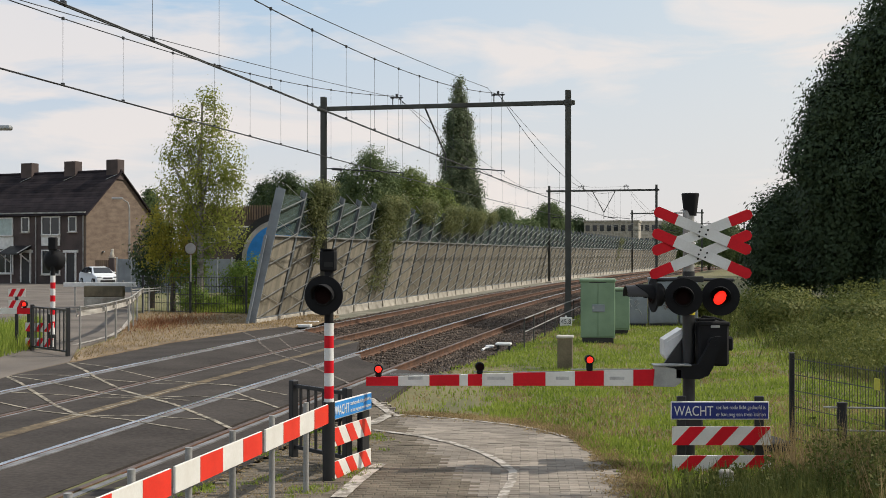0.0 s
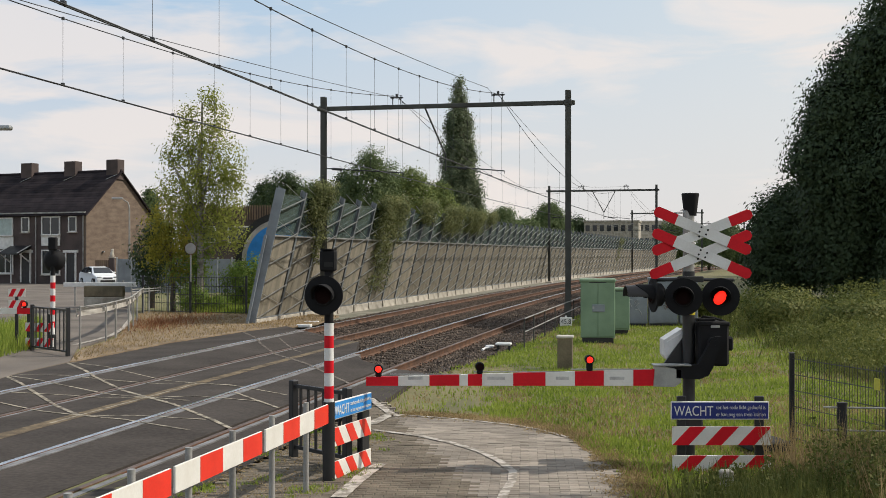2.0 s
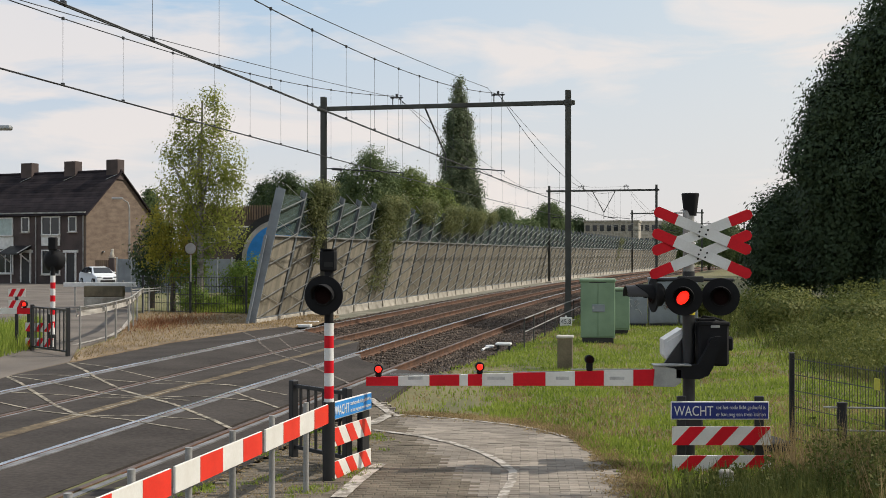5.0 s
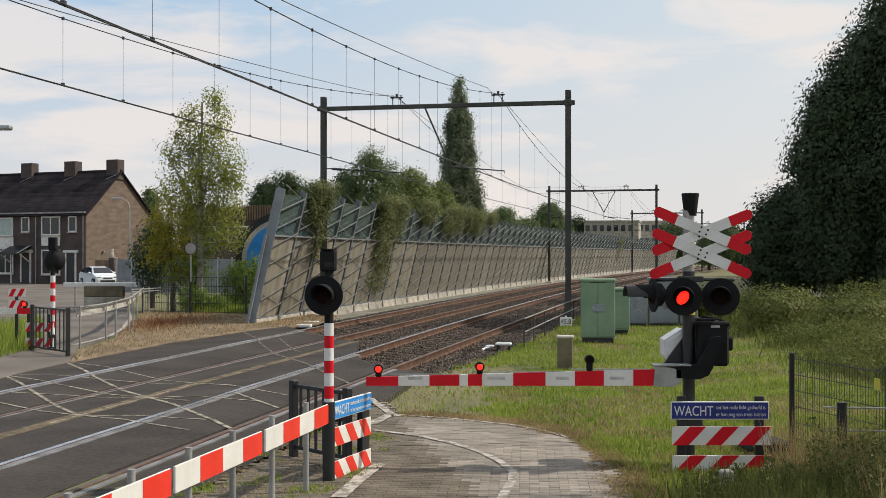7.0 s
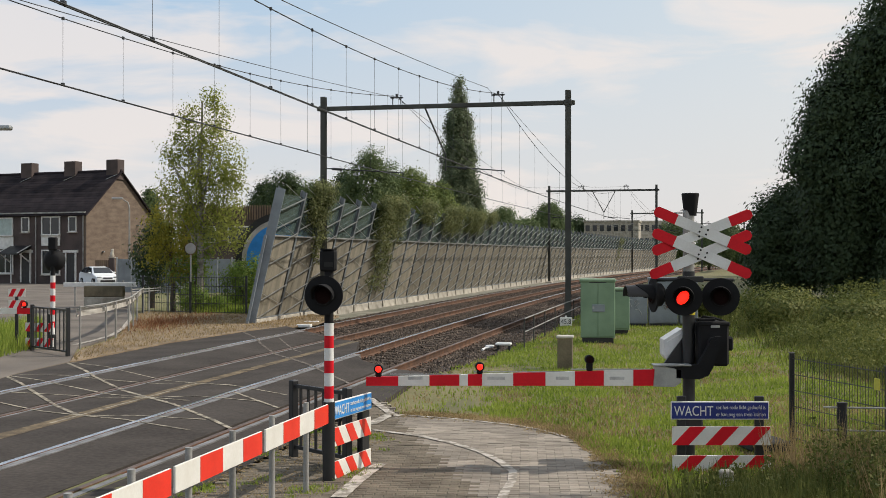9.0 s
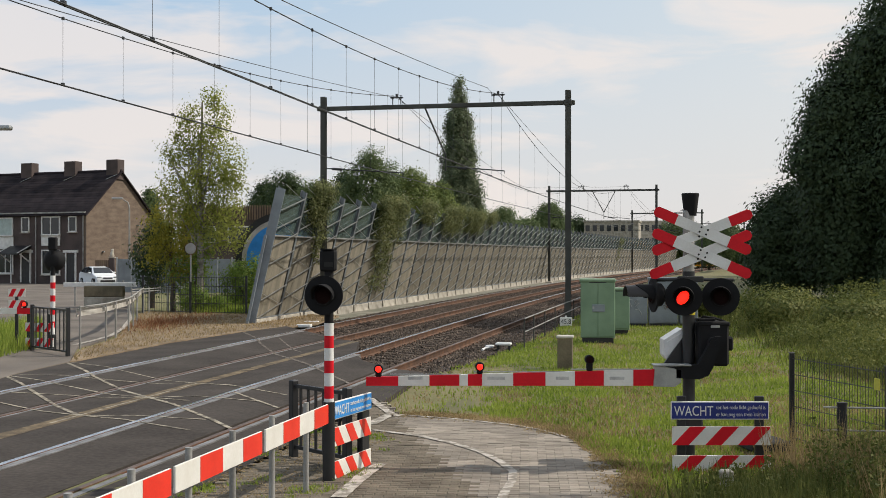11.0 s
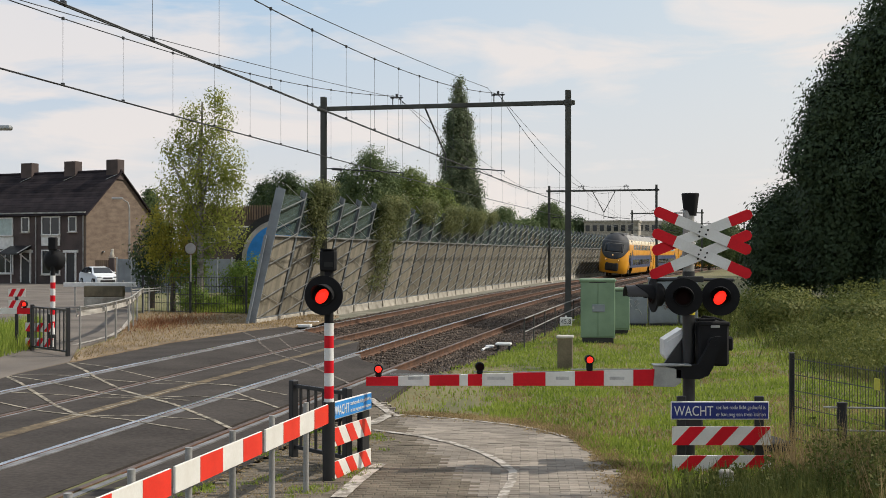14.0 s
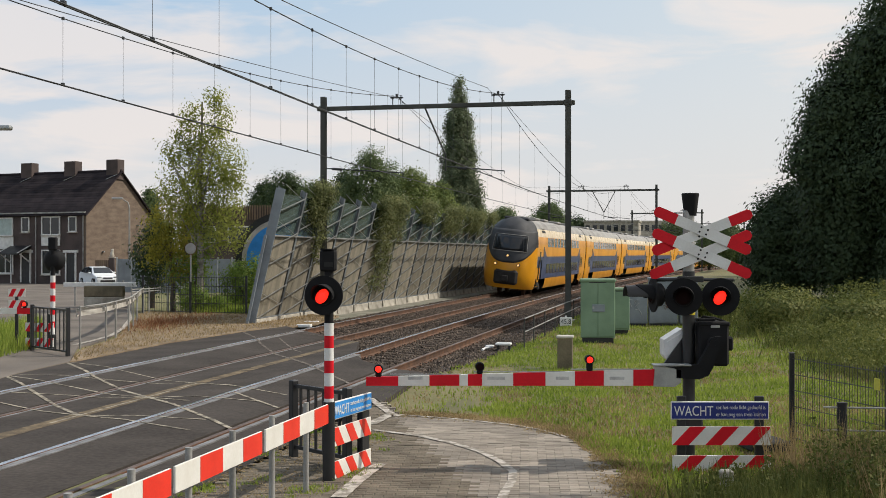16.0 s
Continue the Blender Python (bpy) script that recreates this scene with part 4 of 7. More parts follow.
def boom():
    t = thing("barrier_boom", pose(2.83, 13.55, 0.0), "lowered red and white barrier boom with small red lamps", "barrier")
    k = 13.55 / 2119.45

    def ux(px):
        return (px - 784) * k - 2.83

    def pz(py):
        return 2.3976 - (py - 450.1) * k
    bands = [(648, 705, 1), (705, 760, 0), (760, 813, 1), (813, 828, 0), (828, 853, 1), (853, 908, 0), (908, 965, 1), (965, 1017, 0), (1017, 1068, 1), (1068, 1120, 0), (1120, 1158, 1)]

    def top(px):
        return pz(667.5 - 14.0 * (px - 648) / 510)

    def low(px):
        return pz(682.5)
    for a, b, red in bands:
        g = Geo()
        n0 = len(g.v)
        g.prism([(ux(a) + 0.001, low(a)), (ux(b) - 0.001, low(b)), (ux(b) - 0.001, top(b)), (ux(a) + 0.001, top(a))], -0.03, 0.03, "y")
        solid("red_section" if red else "white_section", g, M["red"] if red else M["sheet"], t, smooth=0)
    for a, b in ((722, 748), (862, 893), (983, 1006), (1078, 1104)):
        g = Geo()
        g.box((ux((a + b) / 2), -0.032, pz(669)), (ux(b) - ux(a), 0.003, 0.035))
        solid("reflector_strip", g, M["strip_grey"], t, smooth=0)
    g = Geo()
    for a, b in ((690, 815), (838, 1000), (1010, 1150)):
        g = Geo()
        g.box(((ux(a) + ux(b)) / 2, 0, (top(a) + top(b)) / 2 + 0.012), (ux(b) - ux(a), 0.02, 0.012))
        solid("lamp_cable", g, M["galv"], t, smooth=0)
    g = Geo()
    g.prism([(ux(1155), low(0) - 0.005), (ux(1192), low(0) - 0.012), (ux(1204), pz(676)), (ux(1204), pz(655)), (ux(1158), pz(645))], -0.05, 0.05, "y")
    g.box((ux(1188), 0, pz(646)), (ux(1222) - ux(1155), 0.16, 0.02), 0.004)
    solid("boom_clamp", g, M["galv"], t, smooth=0, label="galvanised boom clamp")
    for px, py, flash in ((670, 653, None), (849, 649, LEFT_FLASH), (1043, 636.5, RIGHT_FLASH)):
        g = Geo()
        g.box((ux(px), 0, (top(px) + pz(py)) / 2), (0.07, 0.06, pz(py) - top(px)), 0.01)
        g.cyl((ux(px), -0.045, pz(py)), (ux(px), 0.045, pz(py)), 0.052, n=20)
        lamp = solid("boom_lamp", g, M["matt_black"], t)
        g = Geo()
        g.cyl((ux(px), -0.05, pz(py)), (ux(px), -0.042, pz(py)), 0.04, n=18)
        solid("lens", g, M["lens_dark"], lamp)
        g = Geo()
        g.tube([(ux(px), -0.0, pz(py)), (ux(px), -0.006, pz(py))], [0.036, 0.03], n=18)
        lit = solid("lit_lens", g, M["lamp_red"], lamp, label="glowing red lens", m=Matrix.Translation((0, -0.053, 0)))
        if flash:
            FLASHERS.append((lit, Matrix.Translation((0, -0.053, 0)), Matrix.Translation((0, 0.01, 0)), flash))


def wacht_sign(parent, m, length, height, blue, lettering, pad=0.035):
    g = Geo()
    g.box((length / 2, 0.012, height / 2), (length, 0.022, height), 0.006)
    s = solid("warning_plate", g, M["sheet"], parent, smooth=0, m=m, label="blue plate with white lettering and a white rim")
    g = Geo()
    g.box((length / 2, 0.0, height / 2), (length - 0.024, 0.006, height - 0.024))
    solid("plate_face", g, M[blue], s, smooth=0)
    w = M["sheet"]
    letters("lettering", "WACHT", height * 0.78, w, s, Matrix.Translation((pad, -0.005, height * 0.22)) @ FACE, width=length * 0.43 - pad)
    letters("lettering", lettering[0], height * 0.3, w, s, Matrix.Translation((length * 0.46, -0.005, height * 0.58)) @ FACE, width=length * 0.5)
    letters("lettering", lettering[1], height * 0.3, w, s, Matrix.Translation((length * 0.46, -0.005, height * 0.2)) @ FACE, width=length * 0.5)


WORDS = ("tot het rode licht gedoofd is", "er kan nog een trein komen")


def right_sign():
    k = 13.45 / 2119.45
    x0, x1 = (1187 - 784) * k, (1361 - 784) * k

    def pz(py):
        return 2.3976 - (py - 450.1) * k
    t = thing("warning_sign_stand", pose(x0, 13.45, 0), "dark blue warning sign above two red-white striped boards", "warning sign", "warning signs")
    for px in (1207, 1345):
        g = Geo()
        x = (px - 784) * k - x0
        g.box((x, 0.05, 0.3), (0.1, 0.06, 1.0), 0.008)
        solid("leg", g, M["black"], t, smooth=0)
    wacht_sign(t, Matrix.Translation((0, 0, pz(743))), x1 - x0, 0.205, "blue", WORDS)
    diagonal_board(t, Matrix.Translation((0.015, 0, pz(788))), x1 - x0, pz(755) - pz(788), slant=0.2, rise=1, n=3, first=1)
    diagonal_board(t, Matrix.Translation((0.02, 0, pz(838))), x1 - x0, pz(806) - pz(838), slant=0.2, rise=1, n=3, first=1)


def left_post():
    t = thing("crossing_lamp_post", pose(-1.21, 12.71, 0), "red and white banded crossing lamp post with a black lamp disc", "crossing signal", "lamp posts")
    banded_post(t, 166.7, 450.1, 583, 850, [(572, 594, 0), (594, 616, 1), (616, 638, 0), (638, 660, 1), (660, 683, 0), (683, 705, 1), (705, 711, 0)], 0.051)
    lamp_head(t, Matrix.Translation((-0.045, -0.13, 1.965)) @ Matrix.Rotation(radians(-10), 4, "Z"), 0.208, POST_FLASH)
    g = Geo()
    g.box((-0.005, 0, 2.33), (0.175, 0.14, 0.23), 0.02)
    g.tube([(-0.005, 0, 2.44), (-0.005, 0, 2.455)], [0.09, 0.09], n=20)
    bell = solid("bell_box", g, M["matt_black"], t)
    g = Geo()
    g.box((0.0, -0.073, 2.29), (0.09, 0.006, 0.05))
    solid("grille", g, M["rubber"], bell, smooth=0)


def banded_post(t, k, hor, cx, base, bands, r):
    def pz(py):
        return 2.3976 - (py - hor) / k
    g = Geo()
    g.cyl((0, 0, -0.3), (0, 0, pz(bands[-1][1])), r * 1.25, n=20)
    solid("lower_post", g, M["black"], t)
    for a, b, red in bands:
        g = Geo()
        g.cyl((0, 0, pz(b)), (0, 0, pz(a)), r, n=24)
        solid("red_band" if red else "white_band", g, M["red"] if red else M["white"], t)
    g = Geo()
    g.cyl((0, 0, pz(bands[0][0])), (0, 0, pz(bands[0][0]) + 0.55), r * 0.95, n=20)
    solid("upper_post", g, M["matt_black"], t)


def left_sign():
    a, b = Vector((-1.19, 12.66, 0)), Vector((-0.815, 13.68, 0))
    ang = math.degrees(math.atan2(b.y - a.y, b.x - a.x))
    L = (b - a).length
    t = thing("warning_sign_stand", pose(a.x, a.y, 0, 0, 0, ang), "light blue warning sign above two red-white striped boards", "warning sign", "warning signs")
    for x in (0.03, L - 0.12):
        g = Geo()
        g.box((x, 0.05, 0.25), (0.1 if x < 0.5 else 0.2, 0.07, 1.05), 0.008)
        solid("leg", g, M["black"], t, smooth=0)
    wacht_sign(t, Matrix.Translation((0.0, 0, 0.63)), L, 0.195, "light_blue", WORDS, 0.1)
    diagonal_board(t, Matrix.Translation((-0.01, 0, 0.345)), L, 0.2, slant=-0.16, rise=1, n=3, first=0, red="orange")
    diagonal_board(t, Matrix.Translation((-0.01, 0, 0.0)), L, 0.185, slant=-0.16, rise=1, n=3, first=0, red="orange")


def bar_fence(name, a, b, z, label, bars=6, posts=(0.045, 0.045), group=""):
    a, b = Vector(a), Vector(b)
    ang = math.degrees(math.atan2(b.y - a.y, b.x - a.x))
    L = (b - a).length
    t = thing(name, pose(a.x, a.y, 0, 0, 0, ang), label, "fence", group)
    for x in (0, L):
        g = Geo()
        g.box((x, 0, z / 2 - 0.1), (0.09, 0.09, z + 0.25), 0.01)
        solid("post", g, M["black"], t, smooth=0)
    for h in (0.12, z - 0.04):
        g = Geo()
        g.box((L / 2, 0, h), (L, 0.035, 0.045), 0.005)
        solid("rail", g, M["black"], t, smooth=0)
    for i in range(1, bars + 1):
        g = Geo()
        g.box((L * i / (bars + 1), 0, z / 2 + 0.04), (0.026, 0.026, z - 0.16))
        solid("bar", g, M["black"], t, smooth=0)
    return t


def board_fence():
    t = thing("striped_guard_fence", Matrix(), "low guard fence of white and orange-red reflective boards on grey pipes", "fence")

    def fx(y):
        return -1.21 - (12.66 - y) * 0.212
    for y0, y1 in ((12.62, 10.8), (10.7, 8.93), (8.85, 7.05), (6.95, 5.2)):
        a, b = Vector((fx(y1), y1, 0)), Vector((fx(y0), y0, 0))
        ang = math.degrees(math.atan2(b.y - a.y, b.x - a.x))
        L = (b - a).length
        m = pose(a.x, a.y, 0, 0, 0, ang)
        g = Geo()
        g.box((L / 2, 0.0, 0.715), (L, 0.02, 0.205), 0.004)
        bd = solid("reflective_board", g, M["sheet"], t, smooth=0, m=m)
        for i in (1, 3):
            g = Geo()
            g.box((L * (i + 0.5) / 4, -0.011, 0.715), (L / 4, 0.004, 0.197))
            solid("red_panel", g, M["orange"], bd, smooth=0)
    for y in (12.07, 11.1, 10.16, 9.28, 8.34, 7.5, 6.6):
        g = Geo()
        p = Vector((fx(y) - 0.045, y + 0.01, 0))
        g.cyl(p + Vector((0, 0, -0.3)), p + Vector((0, 0, 0.9)), 0.028, n=14)
        solid("pipe_post", g, M["galv_dull"], t)


def mesh_fence(name, pts, z, label, gap=0.05, mat_name="black", rows=6, post=0.06, z0=0.0, wire=0.0035):
    t = thing(name, Matrix(), label, "fence")
    for p in pts:
        g = Geo()
        g.box((p[0], p[1], z / 2 + z0 - 0.1), (post, post, z + 0.24), 0.006)
        g.box((p[0], p[1], z + z0 + 0.03), (post + 0.012, post + 0.012, 0.012))
        solid("post", g, M[mat_name], t, smooth=0)
    for a, b in zip(pts, pts[1:]):
        a, b = Vector((*a, 0)), Vector((*b, 0))
        L = (b - a).length
        d = (b - a) / L
        g = Geo()
        n = int(L / gap)
        for i in range(1, n):
            p = a + d * (L * i / n)
            g.cyl(p + Vector((0, 0, z0 + 0.05)), p + Vector((0, 0, z0 + z)), wire, n=4)
        for k in range(rows):
            h = z0 + 0.08 + (z - 0.12) * k / (rows - 1)
            for e in (-0.006, 0.006):
                o = Vector((-d.y, d.x, 0)) * e
                g.cyl(a + o + Vector((0, 0, h)), b + o + Vector((0, 0, h)), wire * 1.3, n=4)
        solid("wire_mesh_panel", g, M[mat_name], t, smooth=0)
    return t


cross_signal()
boom()
right_sign()
left_post()
left_sign()
bar_fence("bar_fence", (-1.77, 14.2, 0), (-1.07, 13.4, 0), 0.88, "black steel bar fence panel beside the crossing", 6, group="bar fences")
board_fence()
mesh_fence("mesh_fence", [(4.41, 15.15), (4.94, 13.3), (5.5, 11.3)], 1.12, "dark green welded wire mesh fence in tall grass")


# ---- paths and patches ----
def path_edge():
    """Right-hand edge of the paved path."""
    return [(-1.09, 19.86), (-0.67, 17.96), (0.13, 17.71), (0.94, 17.17), (1.41, 16.5), (1.64, 15.74), (1.81, 14.4), (1.92, 13.1), (1.82, 11.77)] + [(1.5, 9.5), (1.3, 4.0), (1.3, -4.0)]


def inside(poly, x, y):
    c = False
    j = len(poly) - 1
    for i in range(len(poly)):
        if (poly[i][1] > y) != (poly[j][1] > y) and x < (poly[j][0] - poly[i][0]) * (y - poly[i][1]) / (poly[j][1] - poly[i][1]) + poly[i][0]:
            c = not c
        j = i
    return c


def left_path_edge():
    return [tuple(on(s, 4.05))[:2] for s in (-40, -30, -24, -20, -16, -12, -9.8)]


PATH = left_path_edge() + path_edge()


def make_path():
    ob = flat_patch("path_bed", PATH, -0.006, M["joint"], "sandy bedding with weeds between the pavers of the path", "path")
    pv = thing("paved_path", Matrix(), "grey brown clay pavers in running rows, dusty and worn", "pavement", kind="structure")
    g = Geo()
    g.box((0, 0, 0), (0.203, 0.096, 0.03), 0.004)
    first = None
    rest, old = Geo(), Geo()
    rng = random.Random(3)
    n = 0
    rot = radians(-4)
    for j in range(-10, 175):
        for i in range(-40, 60):
            u, v = (i + (0.5 if j % 2 else 0)) * 0.206, j * 0.1
            x, y = 0.2 + u * math.cos(rot) - v * math.sin(rot), 4.0 + u * math.sin(rot) + v * math.cos(rot)
            if y < 8 or x < -3.2 or x > 2.9 or not inside(PATH, x, y):
                continue
            z = 0.0 + rng.uniform(-0.003, 0.002)
            m = pose(x, y, z - 0.011, rng.uniform(-1, 1), rng.uniform(-0.6, 0.6), math.degrees(rot) + rng.uniform(-0.8, 0.8))
            near = 11.6 < y < 14.6 and 0.5 < x < 1.9
            if near and n < 300 and (i * 7 + j * 3) % 2 == 0:
                n += 1
                if first is None:
                    first = solid("paver", g, M["paver"], pv, smooth=0, m=m)
                else:
                    again(first, "paver", m, pv)
            elif x < 0.36 + (11.77 - y) * 0.19 + (0.1 if j % 2 else 0):
                old.box((0, 0, -0.002), (0.2, 0.094, 0.03), 0.008 if y < 15 else 0, mx=m)
            else:
                rest.box((0, 0, 0), (0.203, 0.096, 0.03), 0.004 if y < 15 else 0, mx=m)
    tagged(solid("other_pavers", rest, M["paver_rest"], pv, smooth=0, fix=False), kind="stuff")
    tagged(solid("rough_pavers", old, M["paver_old"], pv, smooth=0, fix=False), kind="stuff")

    def world_line(pts, width, z):
        gg = Geo()
        L, R = [], []
        fine = []
        for a, b in zip(pts, pts[1:]):
            k = max(2, int(math.dist(a, b) / 0.2))
            fine += [(a[0] + (b[0] - a[0]) * i / k, a[1] + (b[1] - a[1]) * i / k) for i in range(k)]
        fine.append(pts[-1])
        for i, p in enumerate(fine):
            q0, q1 = fine[max(0, i - 1)], fine[min(len(fine) - 1, i + 1)]
            d = Vector((q1[0] - q0[0], q1[1] - q0[1])).normalized()
            w = width * (1 + 0.2 * noise.noise((p[0] * 4, p[1] * 4, 2)))
            L.append((p[0] - d.y * w / 2, p[1] + d.x * w / 2, z))
            R.append((p[0] + d.y * w / 2, p[1] - d.x * w / 2, z))
        gg.strip(L, R)
        return gg
    for pts, w, z in (([(-0.95, 16.29), (-0.33, 15.79), (0.11, 15.17), (0.45, 14.52), (0.66, 13.81), (0.77, 13.17), (0.73, 12.64), (0.64, 12.16), (0.55, 11.55)], 0.1, 0.012),
                      ([(-0.65, 17.84), (0.13, 17.41), (0.92, 16.83), (1.35, 16.29), (1.63, 15.64)], 0.07, 0.012),
                      ([(-1.03, 11.77), (-0.87, 12.87), (-0.72, 13.66)], 0.16, 0.012),
                      ([(-1.02, 16.83), (-0.79, 17.84)], 0.16, 0.012), ([(-1.21, 19.86), (-0.8, 18.03), (-0.67, 17.65)], 0.12, 0.012),
                      ([(-11.9, 32.18), (-11.58, 33.9), (-10.06, 32.6)], 0.12, 0.03), ([(-9.64, 31.39), (-9.6, 32.6), (-9.68, 34.83), (-10.21, 38.24), (-11.54, 44.23), (-13.64, 51.91)], 0.14, 0.03)):
        gg = world_line(pts, w, z)
        tagged(solid("path_marking", gg, M["path_paint"], smooth=0), "worn white painted line on the path", "road marking", "path lines", "structure")


def make_patches():
    far_road = [(-9.19, 18.83), (-8.44, 21.18), (-8.53, 23.98), (-8.29, 26.62), (-8.65, 27.94), (-9.34, 30.63), (-9.34, 31.98), (-9.71, 35.56), (-10.71, 40.69), (-12.24, 47.1), (-14.72, 56.52), (-17.94, 70.68), (-23.32, 92.56), (-26.73, 106.09), (-49.25, 106.09)]
    flat_patch("far_road", far_road, 0.015, M["old_asphalt"], "pale worn asphalt road bending away beyond the crossing", "road")
    dry = [(-8.25, 26.48), (-7.4, 32.39), (-6.07, 37.39), (-4.33, 41.01), (-4.01, 46.24), (-5.98, 47.98), (-7.49, 47.54), (-12.21, 49.38), (-12.18, 47.98), (-10.6, 40.69), (-9.26, 33.9), (-8.98, 29.56)]
    flat_patch("dry_verge", dry, 0.022, M["dry"], "dry brown verge of dead grass and sand", "ground")


make_path()
make_patches()


# ---- grass and weeds ----
def blades(name, pts, hmin, hmax, width, material, label, seed, lean=0.35):
    rng = np.random.default_rng(seed)
    n = len(pts)
    pts = np.asarray(pts)
    h = rng.uniform(hmin, hmax, n)
    a = rng.uniform(0, 2 * np.pi, n)
    d = np.stack([np.cos(a), np.sin(a), np.zeros(n)], 1)
    b = rng.uniform(0, 2 * np.pi, n)
    tip = np.stack([np.cos(b), np.sin(b), np.zeros(n)], 1) * (h * rng.uniform(0, lean * 2, n))[:, None]
    w = (width * rng.uniform(0.6, 1.4, n))[:, None]
    v = np.empty((n, 3, 3))
    v[:, 0] = pts - d * w
    v[:, 1] = pts + d * w
    v[:, 2] = pts + tip + np.stack([np.zeros(n), np.zeros(n), h], 1)
    ob = cloud(name, v.reshape(-1, 3), 3, material)
    return tagged(ob, label, "grass", kind="stuff")


def lawn_ok(x, y):
    if inside(PATH, x, y):
        return False
    s, l = place(x, y)
    return l > lawn_edge(s) + 0.3 * noise.noise((x, y, 5)) and (s > -13 or x > 0.5)


def make_grass():
    rng = np.random.default_rng(11)
    lawn, dryish, tall, bank, far = [], [], [], [], []
    while len(lawn) < 120000:
        y = 11 + 44 * rng.random() ** 1.6
        x = -1.5 + (4 + 0.3 * y) * rng.random()
        if x > 0.26 * y + 3:
            continue
        if not lawn_ok(x, y):
            continue
        k = noise.noise((x * 0.8, y * 0.5, 1.0)) + 0.35 * noise.noise((x * 3.1, y * 2.2, 4.0))
        s, l = place(x, y)
        p = (x, y, ballast_z(s, l) if l < 6.2 and trench(x, y) else ground_z(x, y))
        if l < 5.6 + 0.9 * noise.noise((x, y, 2)) and s < -3 and rng.random() < 0.86:
            continue
        (dryish if k > (-0.05 if y < 20.5 else 0.2) and rng.random() < 0.55 else lawn).append(p)
    edge = path_edge()[1:9]
    for i in range(9000):
        j = rng.integers(0, len(edge) - 1)
        t = rng.random()
        x = edge[j][0] * (1 - t) + edge[j + 1][0] * t + abs(rng.normal(0, 0.18)) + 0.02
        y = edge[j][1] * (1 - t) + edge[j + 1][1] * t + rng.normal(0, 0.16)
        if not inside(PATH, x, y):
            dryish.append((x, y, -0.03))
    # dead clippings that spill over the paving
    litter = []
    while len(litter) < 7000:
        j = rng.integers(0, len(edge) - 1)
        t = rng.random()
        x = edge[j][0] * (1 - t) + edge[j + 1][0] * t + rng.normal(0, 0.13)
        y = edge[j][1] * (1 - t) + edge[j + 1][1] * t + rng.normal(0, 0.16)
        if noise.noise((x * 1.7, y * 1.7, 6)) > -0.12:
            litter.append((x, y, 0.004))
    blades("grass_litter", litter, 0.008, 0.03, 0.008, M["grass_dry"], "dead straw-coloured clippings spilling over the paving edge", 9, 2.2)
    blades("lawn", lawn, 0.025, 0.1, 0.011, M["grass"], "bright green mown grass in sunlight", 1)
    blades("dry_tufts", dryish, 0.02, 0.08, 0.01, M["grass_dry"], "straw-coloured dry grass along the path", 2, 0.6)
    while len(tall) < 16000:
        x, y = rng.uniform(1.7, 6.2), rng.uniform(9.6, 13.4)
        edge_x = 2.5 + 1.2 * noise.noise((y * 0.8, 0, 0)) - 0.25 * (11.5 - y)
        if inside(PATH, x, y) or rng.random() > smooth_step(-0.6, 0.9, x - edge_x) or (x < 4.1 and y > 11.75):
            continue
        tall.append((x, y, -0.03))
    blades("tall_grass", tall, 0.14, 0.5, 0.011, M["weed"], "tall unmown grass and weeds in front of a fence", 3, 0.3)
    tall2 = [(rng.uniform(3.6, 6), rng.uniform(9.5, 13.8), -0.03) for _ in range(2500)]
    blades("seed_stalks", tall2, 0.35, 0.85, 0.006, M["grass_dry"], "thin straw-coloured seed stalks among tall grass", 4, 0.25)
    while len(bank) < 45000:
        y = 17 + 34 * rng.random() ** 1.3
        x = 5.5 + (0.4 * y) * rng.random()
        k = smooth_step(6.9, 8.6, x - 0.07 * (y - 20) + 0.9 * noise.noise((x * 0.5, y * 0.4, 8)))
        if rng.random() > k:
            continue
        bank.append((x, y, ground_z(x, y)))
    blades("bank_weeds", bank, 0.12, 0.4, 0.014, M["weed"], "waist-high weeds on a bank below trees", 5, 0.3)
    # dry verge beyond the crossing
    verge = []
    dry = [(-8.25, 26.48), (-7.4, 32.39), (-6.07, 37.39), (-4.33, 41.01), (-4.01, 46.24), (-5.98, 47.98), (-7.49, 47.54), (-12.21, 49.38), (-12.18, 47.98), (-10.6, 40.69), (-9.26, 33.9), (-8.98, 29.56)]
    while len(verge) < 14000:
        x, y = rng.uniform(-13, -3), rng.uniform(26, 51)
        if inside(dry, x, y):
            verge.append((x, y, 0.015))
    blades("verge_tufts", verge, 0.02, 0.1, 0.009, M["grass_dry"], "sparse dead grass on a sandy verge", 6, 0.6)
    russet = []
    while len(russet) < 1500:
        x, y = rng.normal(-9.6, 0.7), rng.normal(41.0, 2.6)
        if inside(dry, x, y):
            russet.append((x, y, 0.015))
    blades("russet_weeds", russet, 0.06, 0.24, 0.011, M["russet"], "rust-brown withered weeds on a sandy verge", 16, 0.5)
    # weeds between the pavers by the guard fence
    crack, straw = [], []
    while len(crack) < 5000:
        x, y = rng.uniform(-3.4, -0.5), rng.uniform(8.5, 16.2)
        s, l = place(x, y)
        k = noise.noise((x * 1.6, y * 1.6, 3)) + 0.5 * noise.noise((x * 5, y * 5, 7))
        if 3.9 < l < 5.5 and k > 0.2:
            crack.append((x, y, -0.004))
        elif 3.9 < l < 5.2 and k > -0.25 and rng.random() < 0.3:
            straw.append((x, y, -0.004))
    blades("soil_litter", straw, 0.008, 0.03, 0.008, M["grass_dry"], "dead straw on bare soil by the guard fence", 17, 2.0)
